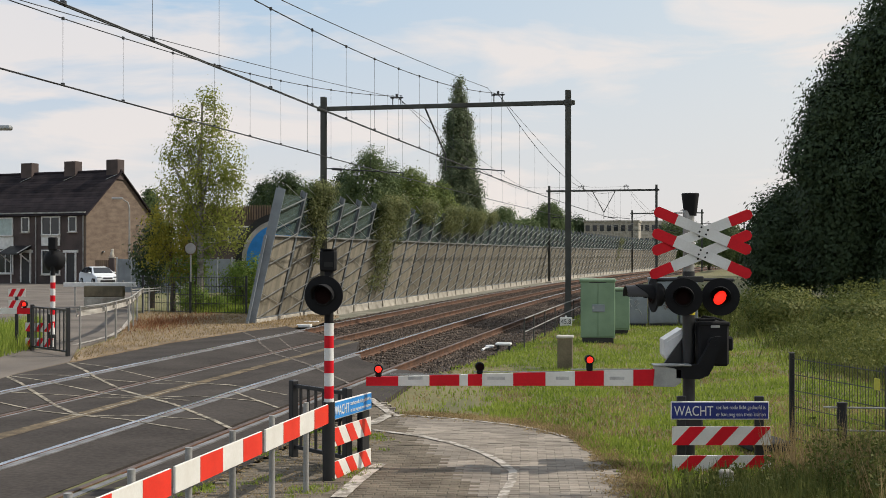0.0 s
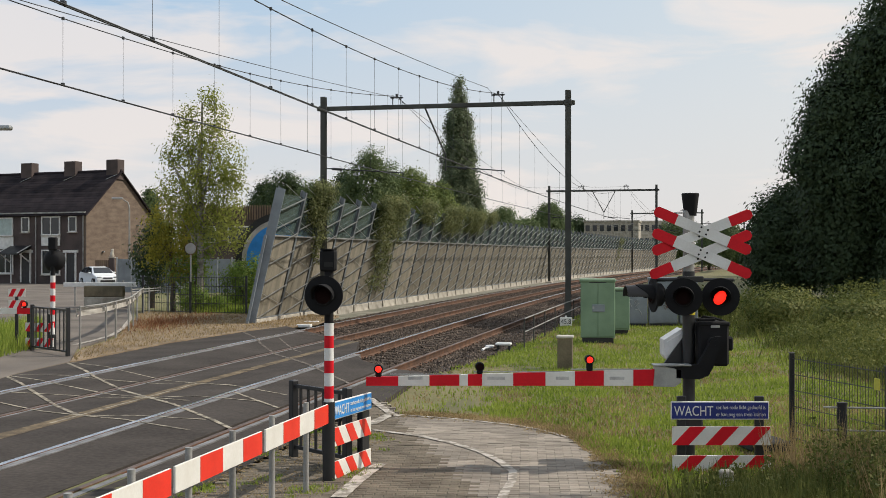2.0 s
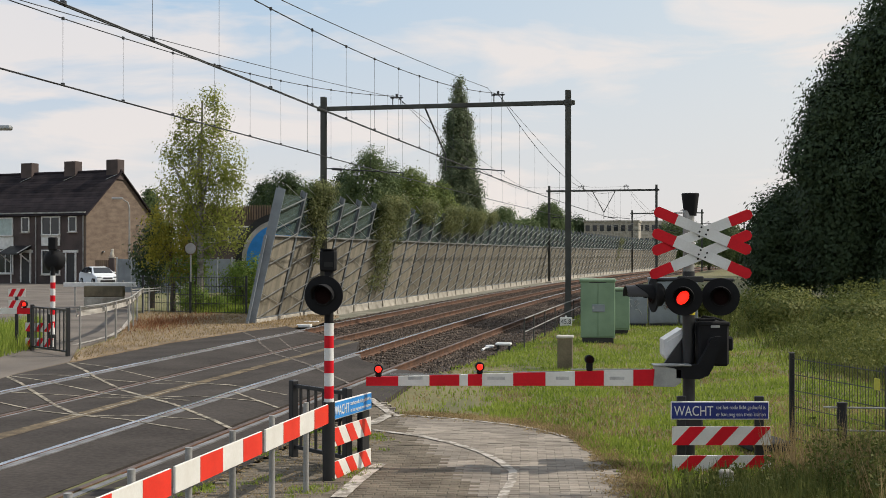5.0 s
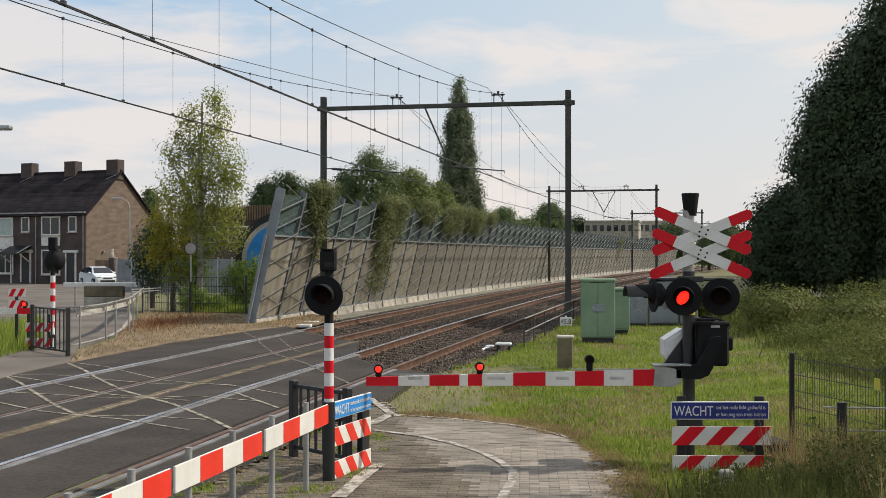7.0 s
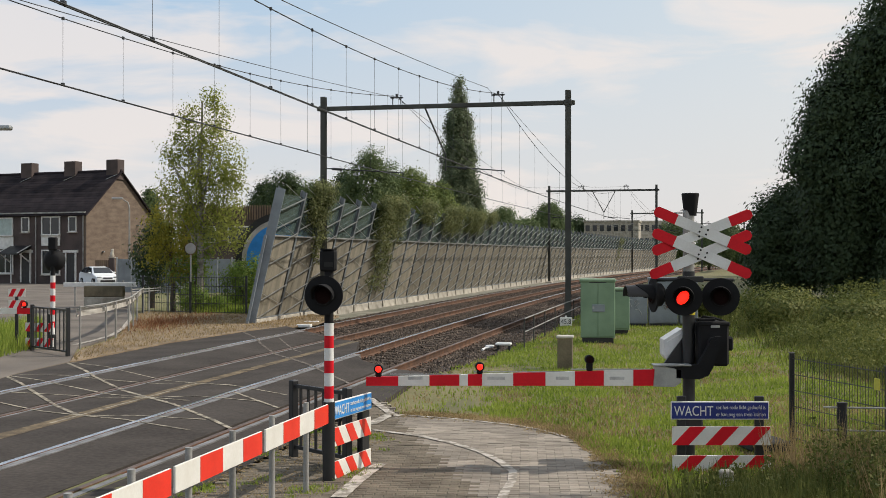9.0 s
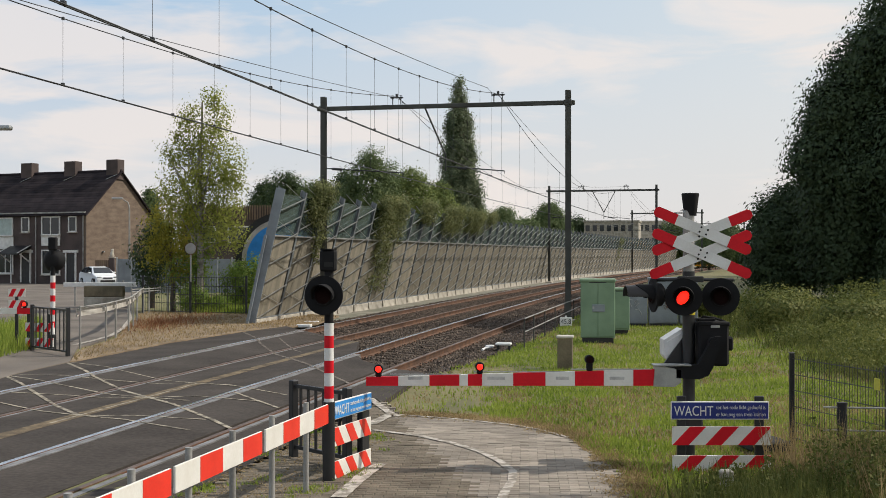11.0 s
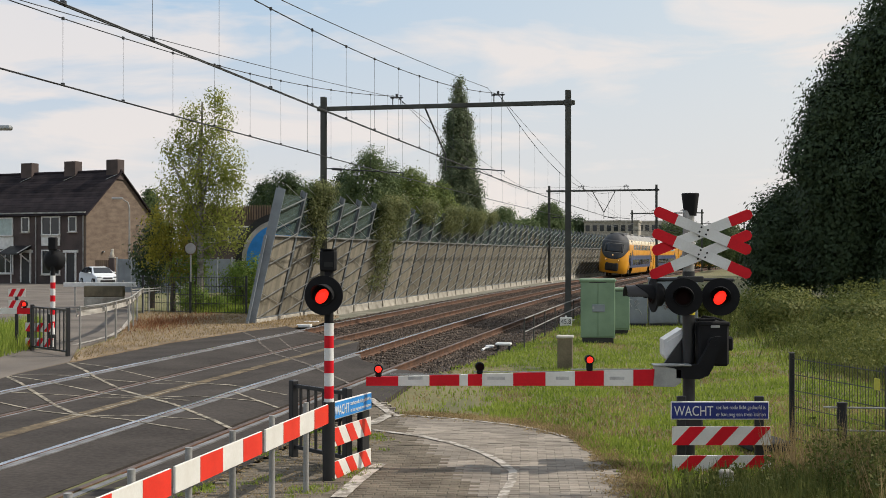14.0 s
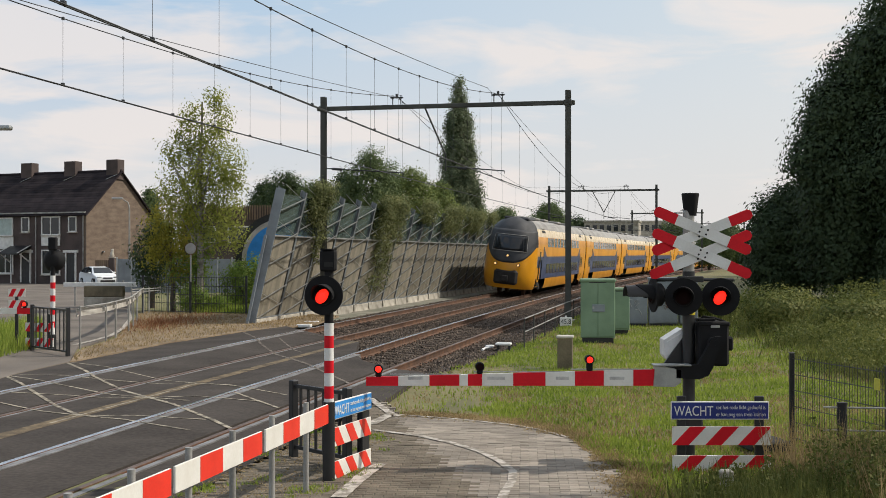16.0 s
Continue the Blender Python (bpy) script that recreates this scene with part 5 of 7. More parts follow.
    blades("crack_weeds", crack, 0.01, 0.05, 0.007, M["grass"], "small weeds growing between pavers", 7, 0.5)
    # grass behind the barrier on the far side
    far = []
    while len(far) < 24000:
        x, y = rng.uniform(-13, -6.5), rng.uniform(48.2, 62)
        if x / y < -0.207:
            continue
        far.append((x, y, -0.03))
    blades("rough_grass", far, 0.1, 0.4, 0.015, M["grass"], "rough green grass behind a mesh fence", 8)
    left = []
    while len(left) < 9000:
        x, y = rng.uniform(-14.5, -9.6), rng.uniform(27, 42)
        if x < -10.8 + 0.02 * y and x / y < -0.335:
            left.append((x, y, 0.0))
    blades("roadside_grass", left, 0.1, 0.45, 0.012, M["grass"], "long grass beside the far barrier", 9)


make_grass()


def tall_weeds():
    """Leafy stalks in front of the fence and the warning sign."""
    rng = np.random.default_rng(91)
    V = []
    k = 0
    while k < 700:
        x, y = rng.uniform(2.3, 6.0), rng.uniform(10.4, 13.3)
        if inside(PATH, x, y) or x < 2.3 + 0.55 * (13.3 - y) * rng.random() or (x < 4.05 and y > 12.0):
            continue
        k += 1
        h = rng.uniform(0.22, 0.62) if x > 3.6 else rng.uniform(0.15, 0.4)
        n = int(10 + h * 34)
        t = rng.random(n) ** 0.8
        c = np.stack([x + rng.normal(0, 0.1) * t * h + rng.normal(0, 0.035, n), y + rng.normal(0, 0.1) * t * h + rng.normal(0, 0.035, n), t * h], 1)
        V.append(leaf_quads(rng, c, 0.022, 2, (0.012, 0.012, 0.012)))
    ob = cloud("leafy_weeds", np.concatenate(V), 4, M["weed"])
    tagged(ob, "leafy nettle-like weeds before a mesh fence", "weeds", kind="stuff")


def bank_scrub():
    """Low leafy scrub over the bank."""
    rng = np.random.default_rng(31)
    c = []
    while len(c) < 7500:
        y = 19 + 20 * rng.random() ** 1.2
        x = 6.5 + 0.36 * y * rng.random()
        k = smooth_step(7.4, 9.4, x - 0.07 * (y - 20) + 1.0 * noise.noise((x * 0.5, y * 0.4, 8)))
        if rng.random() > k:
            continue
        top = 0.12 + 0.42 * (0.5 + 0.5 * noise.noise((x * 0.9, y * 0.7, 4)))
        c.append((x, y, ground_z(x, y) + top * rng.random() ** 0.6))
    ob = cloud("bank_scrub", leaf_quads(rng, np.array(c), 0.032, 34, (0.17, 0.17, 0.12)), 4, M["weed"])
    tagged(ob, "sunlit yellow-green scrub on the bank below trees", "scrub", kind="stuff")


# ---- trees ----
def leaf_quads(rng, centres, leaf, per, spread, dirs=None):
    """Loose leaf quads round clump centres; with dirs they face roughly outwards."""
    n = len(centres) * per
    c = np.repeat(centres, per, axis=0)
    off = rng.normal(0, 1, (n, 3))
    p = c + off * np.asarray(spread)
    a = rng.normal(0, 1, (n, 3))
    if dirs is not None:
        nrm = np.repeat(dirs, per, axis=0) * 0.8 + 0.45 * off + np.array((0, 0, 0.35)) + rng.normal(0, 0.45, (n, 3))
        a = np.cross(nrm, a)
        a /= np.linalg.norm(a, axis=1)[:, None] + 1e-9
        b = np.cross(nrm, a)
        b /= np.linalg.norm(b, axis=1)[:, None] + 1e-9
        k = (leaf * rng.uniform(0.6, 1.35, n))[:, None]
        v = np.empty((n, 4, 3))
        v[:, 0], v[:, 1], v[:, 2], v[:, 3] = p - a * k, p - b * k * 0.55, p + a * k, p + b * k * 0.55
        return v.reshape(-1, 3)
    a /= np.linalg.norm(a, axis=1)[:, None]
    b = np.cross(a, rng.normal(0, 1, (n, 3)))
    b /= np.linalg.norm(b, axis=1)[:, None] + 1e-9
    k = (leaf * rng.uniform(0.6, 1.35, n))[:, None]
    v = np.empty((n, 4, 3))
    v[:, 0], v[:, 1], v[:, 2], v[:, 3] = p - a * k, p - b * k * 0.55, p + a * k, p + b * k * 0.55
    return v.reshape(-1, 3)


def lobe_points(rng, lobes, count):
    """Clump centres in the outer shells of ellipsoid lobes, uneven by noise."""
    vol = np.array([r[0] * r[1] * r[2] for _, r in lobes]) ** 0.75
    out, dirs = [], []
    for (c, r), m in zip(lobes, (count * vol / vol.sum()).astype(int)):
        d = rng.normal(0, 1, (m, 3))
        d /= np.linalg.norm(d, axis=1)[:, None]
        t = rng.uniform(0.25, 1.0, m) ** 0.45
        t *= np.array([1 + 0.32 * noise.noise((x * 2.3 + c[0], y * 2.3 + c[1], z * 2.3 + c[2])) for x, y, z in d])
        out.append(np.asarray(c) + d * np.asarray(r) * t[:, None])
        dirs.append(d)
    return np.concatenate(out), np.concatenate(dirs)


def make_tree(name, x, y, trunk_h, trunk_r, lobes, count, per, leaf, spread, material, label, seed, bark="bark", category="tree", group="", z0=0.0, limbs=9, split=None):
    rng = np.random.default_rng(seed)
    t = thing(name, pose(x, y, z0), label, category, group)
    g = Geo()
    pts = [Vector((0, 0, -0.3))]
    k = 7
    for i in range(1, k + 1):
        pts.append(Vector((rng.normal(0, 0.05) * i * 0.4, rng.normal(0, 0.05) * i * 0.4, trunk_h * i / k)))
    g.tube(pts, [trunk_r * (1.25 - 1.0 * i / k) for i in range(k + 1)], n=10)
    solid("trunk", g, M[bark], t)
    cl, cd = lobe_points(rng, lobes, count)
    low = min(c[2] - r[2] for c, r in lobes)
    for i in range(limbs):
        g = Geo()
        f = 0.3 + 0.65 * i / limbs
        base = Vector(pts[min(k, int(f * k))])
        tgt = Vector(cl[rng.integers(0, len(cl))])
        mid = base.lerp(tgt, 0.5) + Vector((0, 0, 0.08 * (tgt - base).length))
        r0 = trunk_r * (0.5 - 0.3 * f)
        g.tube([base, mid, base.lerp(tgt, 0.95)], [r0, r0 * 0.6, r0 * 0.2], n=6)
        solid("limb", g, M[bark], t)
    top = None
    if split is not None:
        up = cl[:, 2] > split
        cloud("crown", leaf_quads(rng, cl[~up], leaf, per, spread, cd[~up]), 4, material, t)
        top = cloud("upper_crown", leaf_quads(rng, cl[up] - np.array((0, 0, split)), leaf, per, spread, cd[up]), 4, material, t)
        top.matrix_basis = Matrix.Translation((0, 0, split))
    else:
        cloud("crown", leaf_quads(rng, cl, leaf, per, spread, cd), 4, material, t)
    return t, top


SWAY = []


def make_trees():
    # dark deciduous wood beside the line
    wood = "dark trees on the bank"
    def wood_tree(x, y, h, lobes, n, seed):
        k = 1.1
        x, y, h = x * k, y * k, h * k
        lobes = [(tuple(q * k for q in c), tuple(q * k for q in r)) for c, r in lobes]
        make_tree("broadleaf_tree", x, y, h * 0.85, 0.22, lobes, n, 40, 0.085, (0.29, 0.29, 0.26), M["leaf_dark"], "tall dark green tree in shade, dense to the ground", seed, group=wood, z0=0.45, limbs=10)
    wood_tree(19.0, 43.0, 15.0, [((0, 0, 8.5), (3.8, 4.4, 7.5)), ((-1.9, -1.0, 4.6), (2.6, 2.8, 3.8)), ((1.2, 0, 14.5), (2.6, 3.2, 3.2)), ((0, 0, 2.5), (4.0, 3.0, 2.4))], 5200, 20)
    wood_tree(16.0, 44.5, 8.0, [((0.6, 0, 4.6), (2.1, 2.6, 3.6)), ((-0.8, 0, 3.4), (1.9, 2.2, 2.0)), ((-0.9, 0, 6.7), (1.7, 1.8, 1.7)), ((0.4, 0, 8.5), (1.9, 2.0, 1.9)), ((0, 0, 1.6), (2.4, 2.4, 1.6)), ((-1.7, 0, 5.2), (1.4, 1.6, 1.4)), ((-0.9, 0, 7.2), (1.1, 1.3, 1.3))], 4300, 21)
    wood_tree(23.3, 46.0, 16.0, [((0, 0, 9.0), (5.0, 5.0, 8.5)), ((-2.5, -1.5, 4.5), (3.4, 3.2, 3.8)), ((0.5, 0, 15), (3.5, 3.5, 4))], 2600, 22)
    wood_tree(17.3, 38.5, 6.0, [((0.4, 0, 3.0), (2.6, 2.2, 2.8)), ((2.2, 0.4, 4.4), (2.6, 2.4, 3.2)), ((-0.4, 0, 1.5), (2.4, 2.2, 1.5))], 2800, 23)
    wood_tree(23.0, 50.0, 15.0, [((0, 0, 9), (5, 5, 8)), ((-2.6, 0, 5), (3, 3, 4))], 2000, 24)
    wood_tree(13.9, 49.0, 4.2, [((0, 0, 2.4), (1.5, 1.6, 1.9)), ((0.9, 0.2, 3.4), (1.3, 1.4, 1.3)), ((0, 0, 1.0), (1.6, 1.5, 1.0))], 1100, 25)
    # stands right of the view, added only for its shadow on the path
    make_tree("broadleaf_tree", 8.6, 11.9, 6.0, 0.14, [((0, 0, 6.4), (1.6, 1.5, 1.5)), ((-0.6, -0.9, 7.6), (1.0, 1.0, 0.9)), ((0.8, 0.6, 5.2), (1.0, 0.9, 0.8))], 120, 26, 0.085, (0.26, 0.26, 0.22), M["leaf_dark"], "unseen dark green tree added to shade the end of the path", 27, group=wood, limbs=8)
    # unseen trees along the line behind them, added to shade track and barrier
    for i, (x, y) in enumerate(((27, 68), (29, 76), (33, 87), (38.5, 100), (44, 114))):
        lobes = [((0, 0, 9), (4.6, 5.6, 8)), ((-1.5, 1, 4.5), (3.4, 4, 4)), ((0.5, -1, 15.5), (3.2, 4.4, 4.6))]
        make_tree("broadleaf_tree", x, y, 13.5, 0.25, lobes, 1500, 26, 0.15, (0.5, 0.5, 0.45), M["leaf_dark"], "tall dark green tree in shade, dense to the ground", 120 + i, group=wood, limbs=6)
    # slender yellow-green tree behind the far verge
    lobes = [((dx, dy, z), (r, r, r * 1.25)) for dx, dy, z, r in (
        (0.35, 0, 9.0, 0.42), (0.6, 0.1, 8.2, 0.55), (-0.55, 0, 8.1, 0.5), (-0.6, 0.2, 7.3, 0.65), (0.45, -0.2, 7.2, 0.75), (-1.15, 0.1, 6.5, 0.6), (0.0, 0.3, 6.2, 0.8), (1.15, 0, 6.3, 0.7), (-0.5, -0.2, 5.3, 0.75), (0.75, 0.2, 5.2, 0.8),
        (1.55, 0, 5.4, 0.5), (-1.35, 0.1, 5.0, 0.6), (0.1, 0, 4.2, 0.75), (1.2, 0.1, 4.1, 0.65), (-0.8, 0, 3.9, 0.7), (0.5, 0.1, 3.2, 0.7), (1.45, 0, 3.2, 0.5))]
    t, top = make_tree("aspen_tree", -10.2, 50.5, 8.8, 0.13, lobes, 700, 24, 0.056, (0.19, 0.19, 0.19), M["leaf_yellow"], "slender airy tree with yellow-green leaves, swaying", 40, "pale_bark", limbs=26, split=6.4)
    SWAY.append((top, 6.4))
    make_tree("golden_shrub", -11.6, 51.5, 3.6, 0.1, [((0.1, 0, 3.1), (0.95, 0.9, 1.1)), ((0.5, 0, 2.2), (0.75, 0.7, 0.7)), ((-0.7, 0, 3.5), (0.6, 0.6, 0.8)), ((-1.0, 0, 2.5), (0.5, 0.5, 0.6)), ((0.8, 0, 3.9), (0.5, 0.5, 0.7)), ((-0.1, 0, 4.4), (0.45, 0.45, 0.6)), ((0.3, 0, 1.5), (0.6, 0.6, 0.5))], 300, 22, 0.06, (0.22, 0.22, 0.2), M["leaf_gold"], "dense shrub with golden green leaves behind a mesh fence", 41, category="shrub")
    make_tree("dark_shrub", -13.1, 54.0, 3.2, 0.1, [((0, 0, 2.2), (0.9, 0.9, 1.6)), ((0.4, 0, 3.3), (0.6, 0.6, 1.0))], 170, 24, 0.08, (0.2, 0.2, 0.2), M["leaf_dark"], "dark green shrub beside a brick house", 42, category="shrub")
    make_tree("understorey_shrub", -10.5, 51.0, 2.4, 0.06, [((-0.3, 0, 1.5), (0.9, 0.8, 1.3)), ((0.2, 0, 2.4), (0.6, 0.6, 1.0))], 110, 24, 0.06, (0.18, 0.18, 0.2), M["leaf_fresh"], "green shrub under a slender tree", 43, category="shrub")
    make_tree("round_bush", -8.7, 52.0, 1.5, 0.05, [((0, 0, 1.1), (1.0, 0.9, 1.0)), ((0.5, 0, 1.7), (0.6, 0.6, 0.6))], 260, 24, 0.05, (0.16, 0.16, 0.16), M["leaf_fresh"], "round green bush beside the noise barrier", 44, category="shrub")
    make_tree("low_bush", -10.1, 48.9, 0.9, 0.04, [((0, 0, 0.5), (0.7, 0.5, 0.55)), ((0.9, 0.3, 0.4), (0.5, 0.4, 0.4))], 140, 22, 0.045, (0.13, 0.13, 0.12), M["leaf_fresh"], "low bright green bush behind a mesh fence", 45, category="shrub")
    # poplar and trees behind the barrier
    make_tree("poplar_tree", 1.7, 130.0, 20.0, 0.4, [((0, 0, 9), (1.9, 1.9, 6.5)), ((0.0, 0, 14.5), (1.6, 1.6, 4.6)), ((0.0, 0, 18.4), (0.9, 0.9, 2.6)), ((0.0, 0, 20.6), (0.4, 0.4, 1.2)), ((-1.7, 0, 8.6), (1.1, 1.1, 1.6)), ((1.5, 0, 9.0), (1.1, 1.1, 2.2)), ((1.0, 0, 12.4), (1.0, 1.0, 2.0)), ((-1.0, 0, 12.0), (0.9, 0.9, 1.8)), ((0.6, 0, 6), (2.0, 1.8, 4)), ((-0.8, 0, 16), (0.8, 0.8, 1.4)), ((0.8, 0, 16.4), (0.7, 0.7, 1.4))], 1700, 34, 0.13, (0.26, 0.26, 0.4), M["leaf_poplar"], "tall narrow poplar behind the noise barrier", 46)
    back = "trees behind the barrier"
    for i, (px, y, top_y, wpx, m) in enumerate(((655, 105, 262, 100, "leaf_mid"), (725, 108, 296, 95, "leaf_bright"), (610, 112, 300, 60, "leaf_deep"), (505, 112, 305, 95, "leaf_deep"), (470, 118, 318, 60, "leaf_deep"), (550, 110, 322, 70, "leaf_mid"),
                                               (775, 112, 322, 66, "leaf_bright"), (690, 120, 300, 80, "leaf_mid"), (840, 140, 362, 60, "leaf_mid"), (890, 220, 370, 52, "leaf_mid"), (972, 250, 362, 60, "leaf_mid"), (1020, 262, 388, 40, "leaf_dark"), (930, 240, 388, 50, "leaf_mid"), (1195, 230, 392, 45, "leaf_mid"), (1290, 150, 400, 50, "leaf_mid"), (1255, 180, 420, 40, "leaf_mid"), (265, 130, 335, 30, "leaf_mid"))):
        x = (px - 784) / 2119.45 * y
        zt = 2.4 + (450 - top_y) * y / 2119.45
        r = wpx / 2 * y / 2119.45
        lobes = [((0, 0, zt * 0.62), (r, r * 0.9, zt * 0.36)), ((r * 0.55, 0, zt * 0.5), (r * 0.7, r * 0.7, zt * 0.3)), ((-r * 0.55, 0, zt * 0.52), (r * 0.7, r * 0.7, zt * 0.28)), ((r * 0.1, 0, zt * 0.86), (r * 0.55, r * 0.5, zt * 0.13))]
        make_tree("broadleaf_tree", x, y, zt * 0.6, 0.2, lobes, 900, 30, 0.00095 * y, (0.0027 * y, 0.0027 * y, 0.0024 * y), M[m], "full green broadleaf tree behind the noise barrier", 60 + i, group=back, limbs=5)


def make_ivy():
    """Creeper hanging over the barrier."""
    rng = np.random.default_rng(77)
    spots = [(13.4, 15.6, 3.2, 4.95, 170), (14.4, 15.6, 2.2, 3.4, 22), (22.8, 27.6, 2.9, 4.95, 330), (23.2, 26.6, 0.4, 3.0, 80), (31.0, 33.6, 3.9, 5.0, 110), (36.0, 41.2, 3.4, 5.0, 240), (42.6, 47.5, 3.7, 5.0, 190), (49.0, 51.5, 4.2, 5.1, 60), (126, 129, 1.2, 4.4, 40)]
    for a, b, z0, z1, n in spots:
        c = []
        for _ in range(n):
            s = a + (b - a) * rng.beta(1.6, 1.6)
            z = z0 + (z1 - z0) * rng.beta(2.2, 1.1)
            c.append(tuple(on(s, wall_l(z) + 0.12 + abs(rng.normal(0, 0.12)), z)))
        m = Matrix.Translation(on((a + b) / 2, -5.6, 0))
        ob = cloud("ivy", leaf_quads(rng, np.array(c), 0.05, 34, (0.15, 0.15, 0.15), np.tile(np.array(((0.9, -0.3, 0.2),)), (len(c), 1))), 4, M["leaf_ivy"])
        tagged(ob, "olive green creeper hanging over the noise barrier", "creeper", "barrier creepers")


def bank_shrubs():
    for i, (x, y, r, h) in enumerate(((10.7, 31.5, 1.1, 0.75), (12.3, 33.5, 1.4, 1.0), (9.7, 34.5, 1.0, 0.75), (12.0, 28.5, 1.2, 0.8), (10.4, 38.0, 1.3, 1.0), (13.4, 37.0, 1.6, 1.3), (8.9, 41.5, 0.9, 0.8))):
        h *= 0.65
        make_tree("bank_shrub", x, y, h * 0.8, 0.03, [((0, 0, h * 0.55), (r, r * 0.9, h * 0.6)), ((r * 0.5, 0, h * 0.75), (r * 0.5, r * 0.5, h * 0.4))], 230, 26, 0.05, (0.15, 0.15, 0.13), M["weed"], "low olive green shrub among weeds on the bank", 150 + i, category="shrub", group="bank shrubs", z0=0.5, limbs=4)


make_trees()
bank_shrubs()
make_ivy()
bank_scrub()
tall_weeds()


# ---- houses, car and things beyond the crossing ----
def make_house():
    ux, uy = Vector((-0.905, 0.425, 0)), Vector((0.425, 0.905, 0))
    org = Vector((-28.3, 95.0, 0))
    m = Matrix((-ux, uy, Vector((0, 0, 1)))).transposed().to_4x4()
    m.translation = org
    # local: -x along the row, y to the back, z up
    t = thing("row_house", m, "brown brick row house with a dark tiled roof and chimneys", "house")
    EAVE, RIDGE, D, LEN = 5.75, 9.25, 8.0, 26.0
    g = Geo()
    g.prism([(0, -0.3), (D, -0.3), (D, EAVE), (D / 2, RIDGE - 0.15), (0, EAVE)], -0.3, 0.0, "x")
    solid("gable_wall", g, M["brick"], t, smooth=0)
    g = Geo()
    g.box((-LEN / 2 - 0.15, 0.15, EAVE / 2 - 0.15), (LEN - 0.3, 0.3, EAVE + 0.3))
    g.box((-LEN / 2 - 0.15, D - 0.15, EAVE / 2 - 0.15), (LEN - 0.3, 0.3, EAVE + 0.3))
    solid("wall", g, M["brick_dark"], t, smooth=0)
    pitch = math.atan2(RIDGE - EAVE, D / 2)
    sl = math.hypot(RIDGE - EAVE, D / 2) + 0.35
    for side in (0, 1):
        mm = Matrix.Translation((0, D / 2, RIDGE)) @ (Matrix.Rotation(math.pi, 4, "Z") if side else Matrix())
        mm = mm @ Matrix.Rotation(pitch, 4, "X")
        g = Geo()
        sx = 1 if not side else -1
        g.box((-sx * LEN / 2 + sx * 0.12, -sl / 2, -0.04), (LEN + 0.25, sl, 0.1))
        roof = solid("roof", g, M["rooftile"], t, smooth=0, m=mm)
        if not side:
            for k in range(17):
                g = Geo()
                g.box((-LEN / 2 + 0.12, -sl + 0.15 + k * (sl - 0.2) / 17 + 0.08, 0.02), (LEN + 0.25, 0.3, 0.03), mx=Matrix())
                solid("tile_course", g, M["rooftile"], roof, smooth=0)
    g = Geo()
    g.cyl((0.15, D / 2, RIDGE + 0.02), (-LEN, D / 2, RIDGE + 0.02), 0.12, n=8)
    solid("ridge", g, M["rooftile"], t)
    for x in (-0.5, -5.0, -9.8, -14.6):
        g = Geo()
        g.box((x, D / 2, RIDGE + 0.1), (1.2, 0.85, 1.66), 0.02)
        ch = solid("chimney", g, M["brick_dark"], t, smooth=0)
        g = Geo()
        beam_between(g, (x + 0.55, D / 2 - 0.42, RIDGE - 0.3), (x - 0.2, D / 2 - 0.9, RIDGE - 0.72), 0.16, 0.03)
        solid("lead_flashing", g, M["galv"], ch, smooth=0)
    g = Geo()
    g.box((-LEN / 2, -0.12, EAVE - 0.02), (LEN, 0.16, 0.12))
    for x in (-0.25, -5.2):
        g.cyl((x, -0.08, 0), (x, -0.08, EAVE), 0.05, n=8)
    solid("gutter", g, M["galv_dull"], t, smooth=0)

    def window(x, z, w, h, panes=1, glass="pane"):
        g = Geo()
        for a in (-1, 1):
            g.box((x + a * (w / 2 - 0.04), -0.02, z), (0.1, 0.12, h))
            g.box((x, -0.02, z + a * (h / 2 - 0.04)), (w, 0.12, 0.1))
        for i in range(1, panes):
            g.box((x - w / 2 + w * i / panes, -0.02, z), (0.09, 0.11, h))
        f = solid("window", g, M["frame_white"], t, smooth=0)
        for i in range(panes):
            g = Geo()
            g.box((x - w / 2 + w * (i + 0.5) / panes, 0.005, z), (w / panes - 0.08, 0.03, h - 0.08))
            solid("pane", g, M[glass], f, smooth=0)
        g = Geo()
        g.box((x, -0.06, z - h / 2 - 0.05), (w + 0.1, 0.2, 0.06))
        solid("sill", g, M["concrete"], f, smooth=0)
    for x, wide in ((-1.38, 1), (-6.35, 0)):
        window(x, 4.8, 0.85, 1.25)
    window(-3.65, 4.68, 1.95, 1.5, 2)
    window(-3.65, 1.75, 1.95, 2.0, 2)
    window(-8.5, 4.65, 1.6, 1.5, 1, "curtain")
    window(-8.5, 1.75, 1.7, 1.9, 2)
    window(-11.2, 4.8, 0.85, 1.25)
    window(-13.4, 4.68, 1.95, 1.5, 2)
    for x, z, w, h in ((-3.65, 5.55, 1.95, 0.26), (-3.65, 3.48, 1.95, 0.8), (-8.5, 3.3, 1.7, 1.0), (-13.4, 3.4, 1.95, 0.8)):
        g = Geo()
        g.box((x, -0.03, z), (w, 0.1, h), 0.01)
        solid("white_panel", g, M["frame_white"], t, smooth=0)
    for x in (-1.55, -6.3, -11.4):
        g = Geo()
        for a in (-1, 1):
            g.box((x + a * 0.5, -0.03, 1.3), (0.12, 0.14, 2.4))
        g.box((x, -0.03, 2.62), (1.5, 0.2, 0.2))
        d = solid("door", g, M["frame_white"], t, smooth=0)
        g = Geo()
        g.box((x, 0.0, 1.2), (0.88, 0.05, 2.4))
        solid("door_leaf", g, M["black"], d, smooth=0)
    g = Geo()
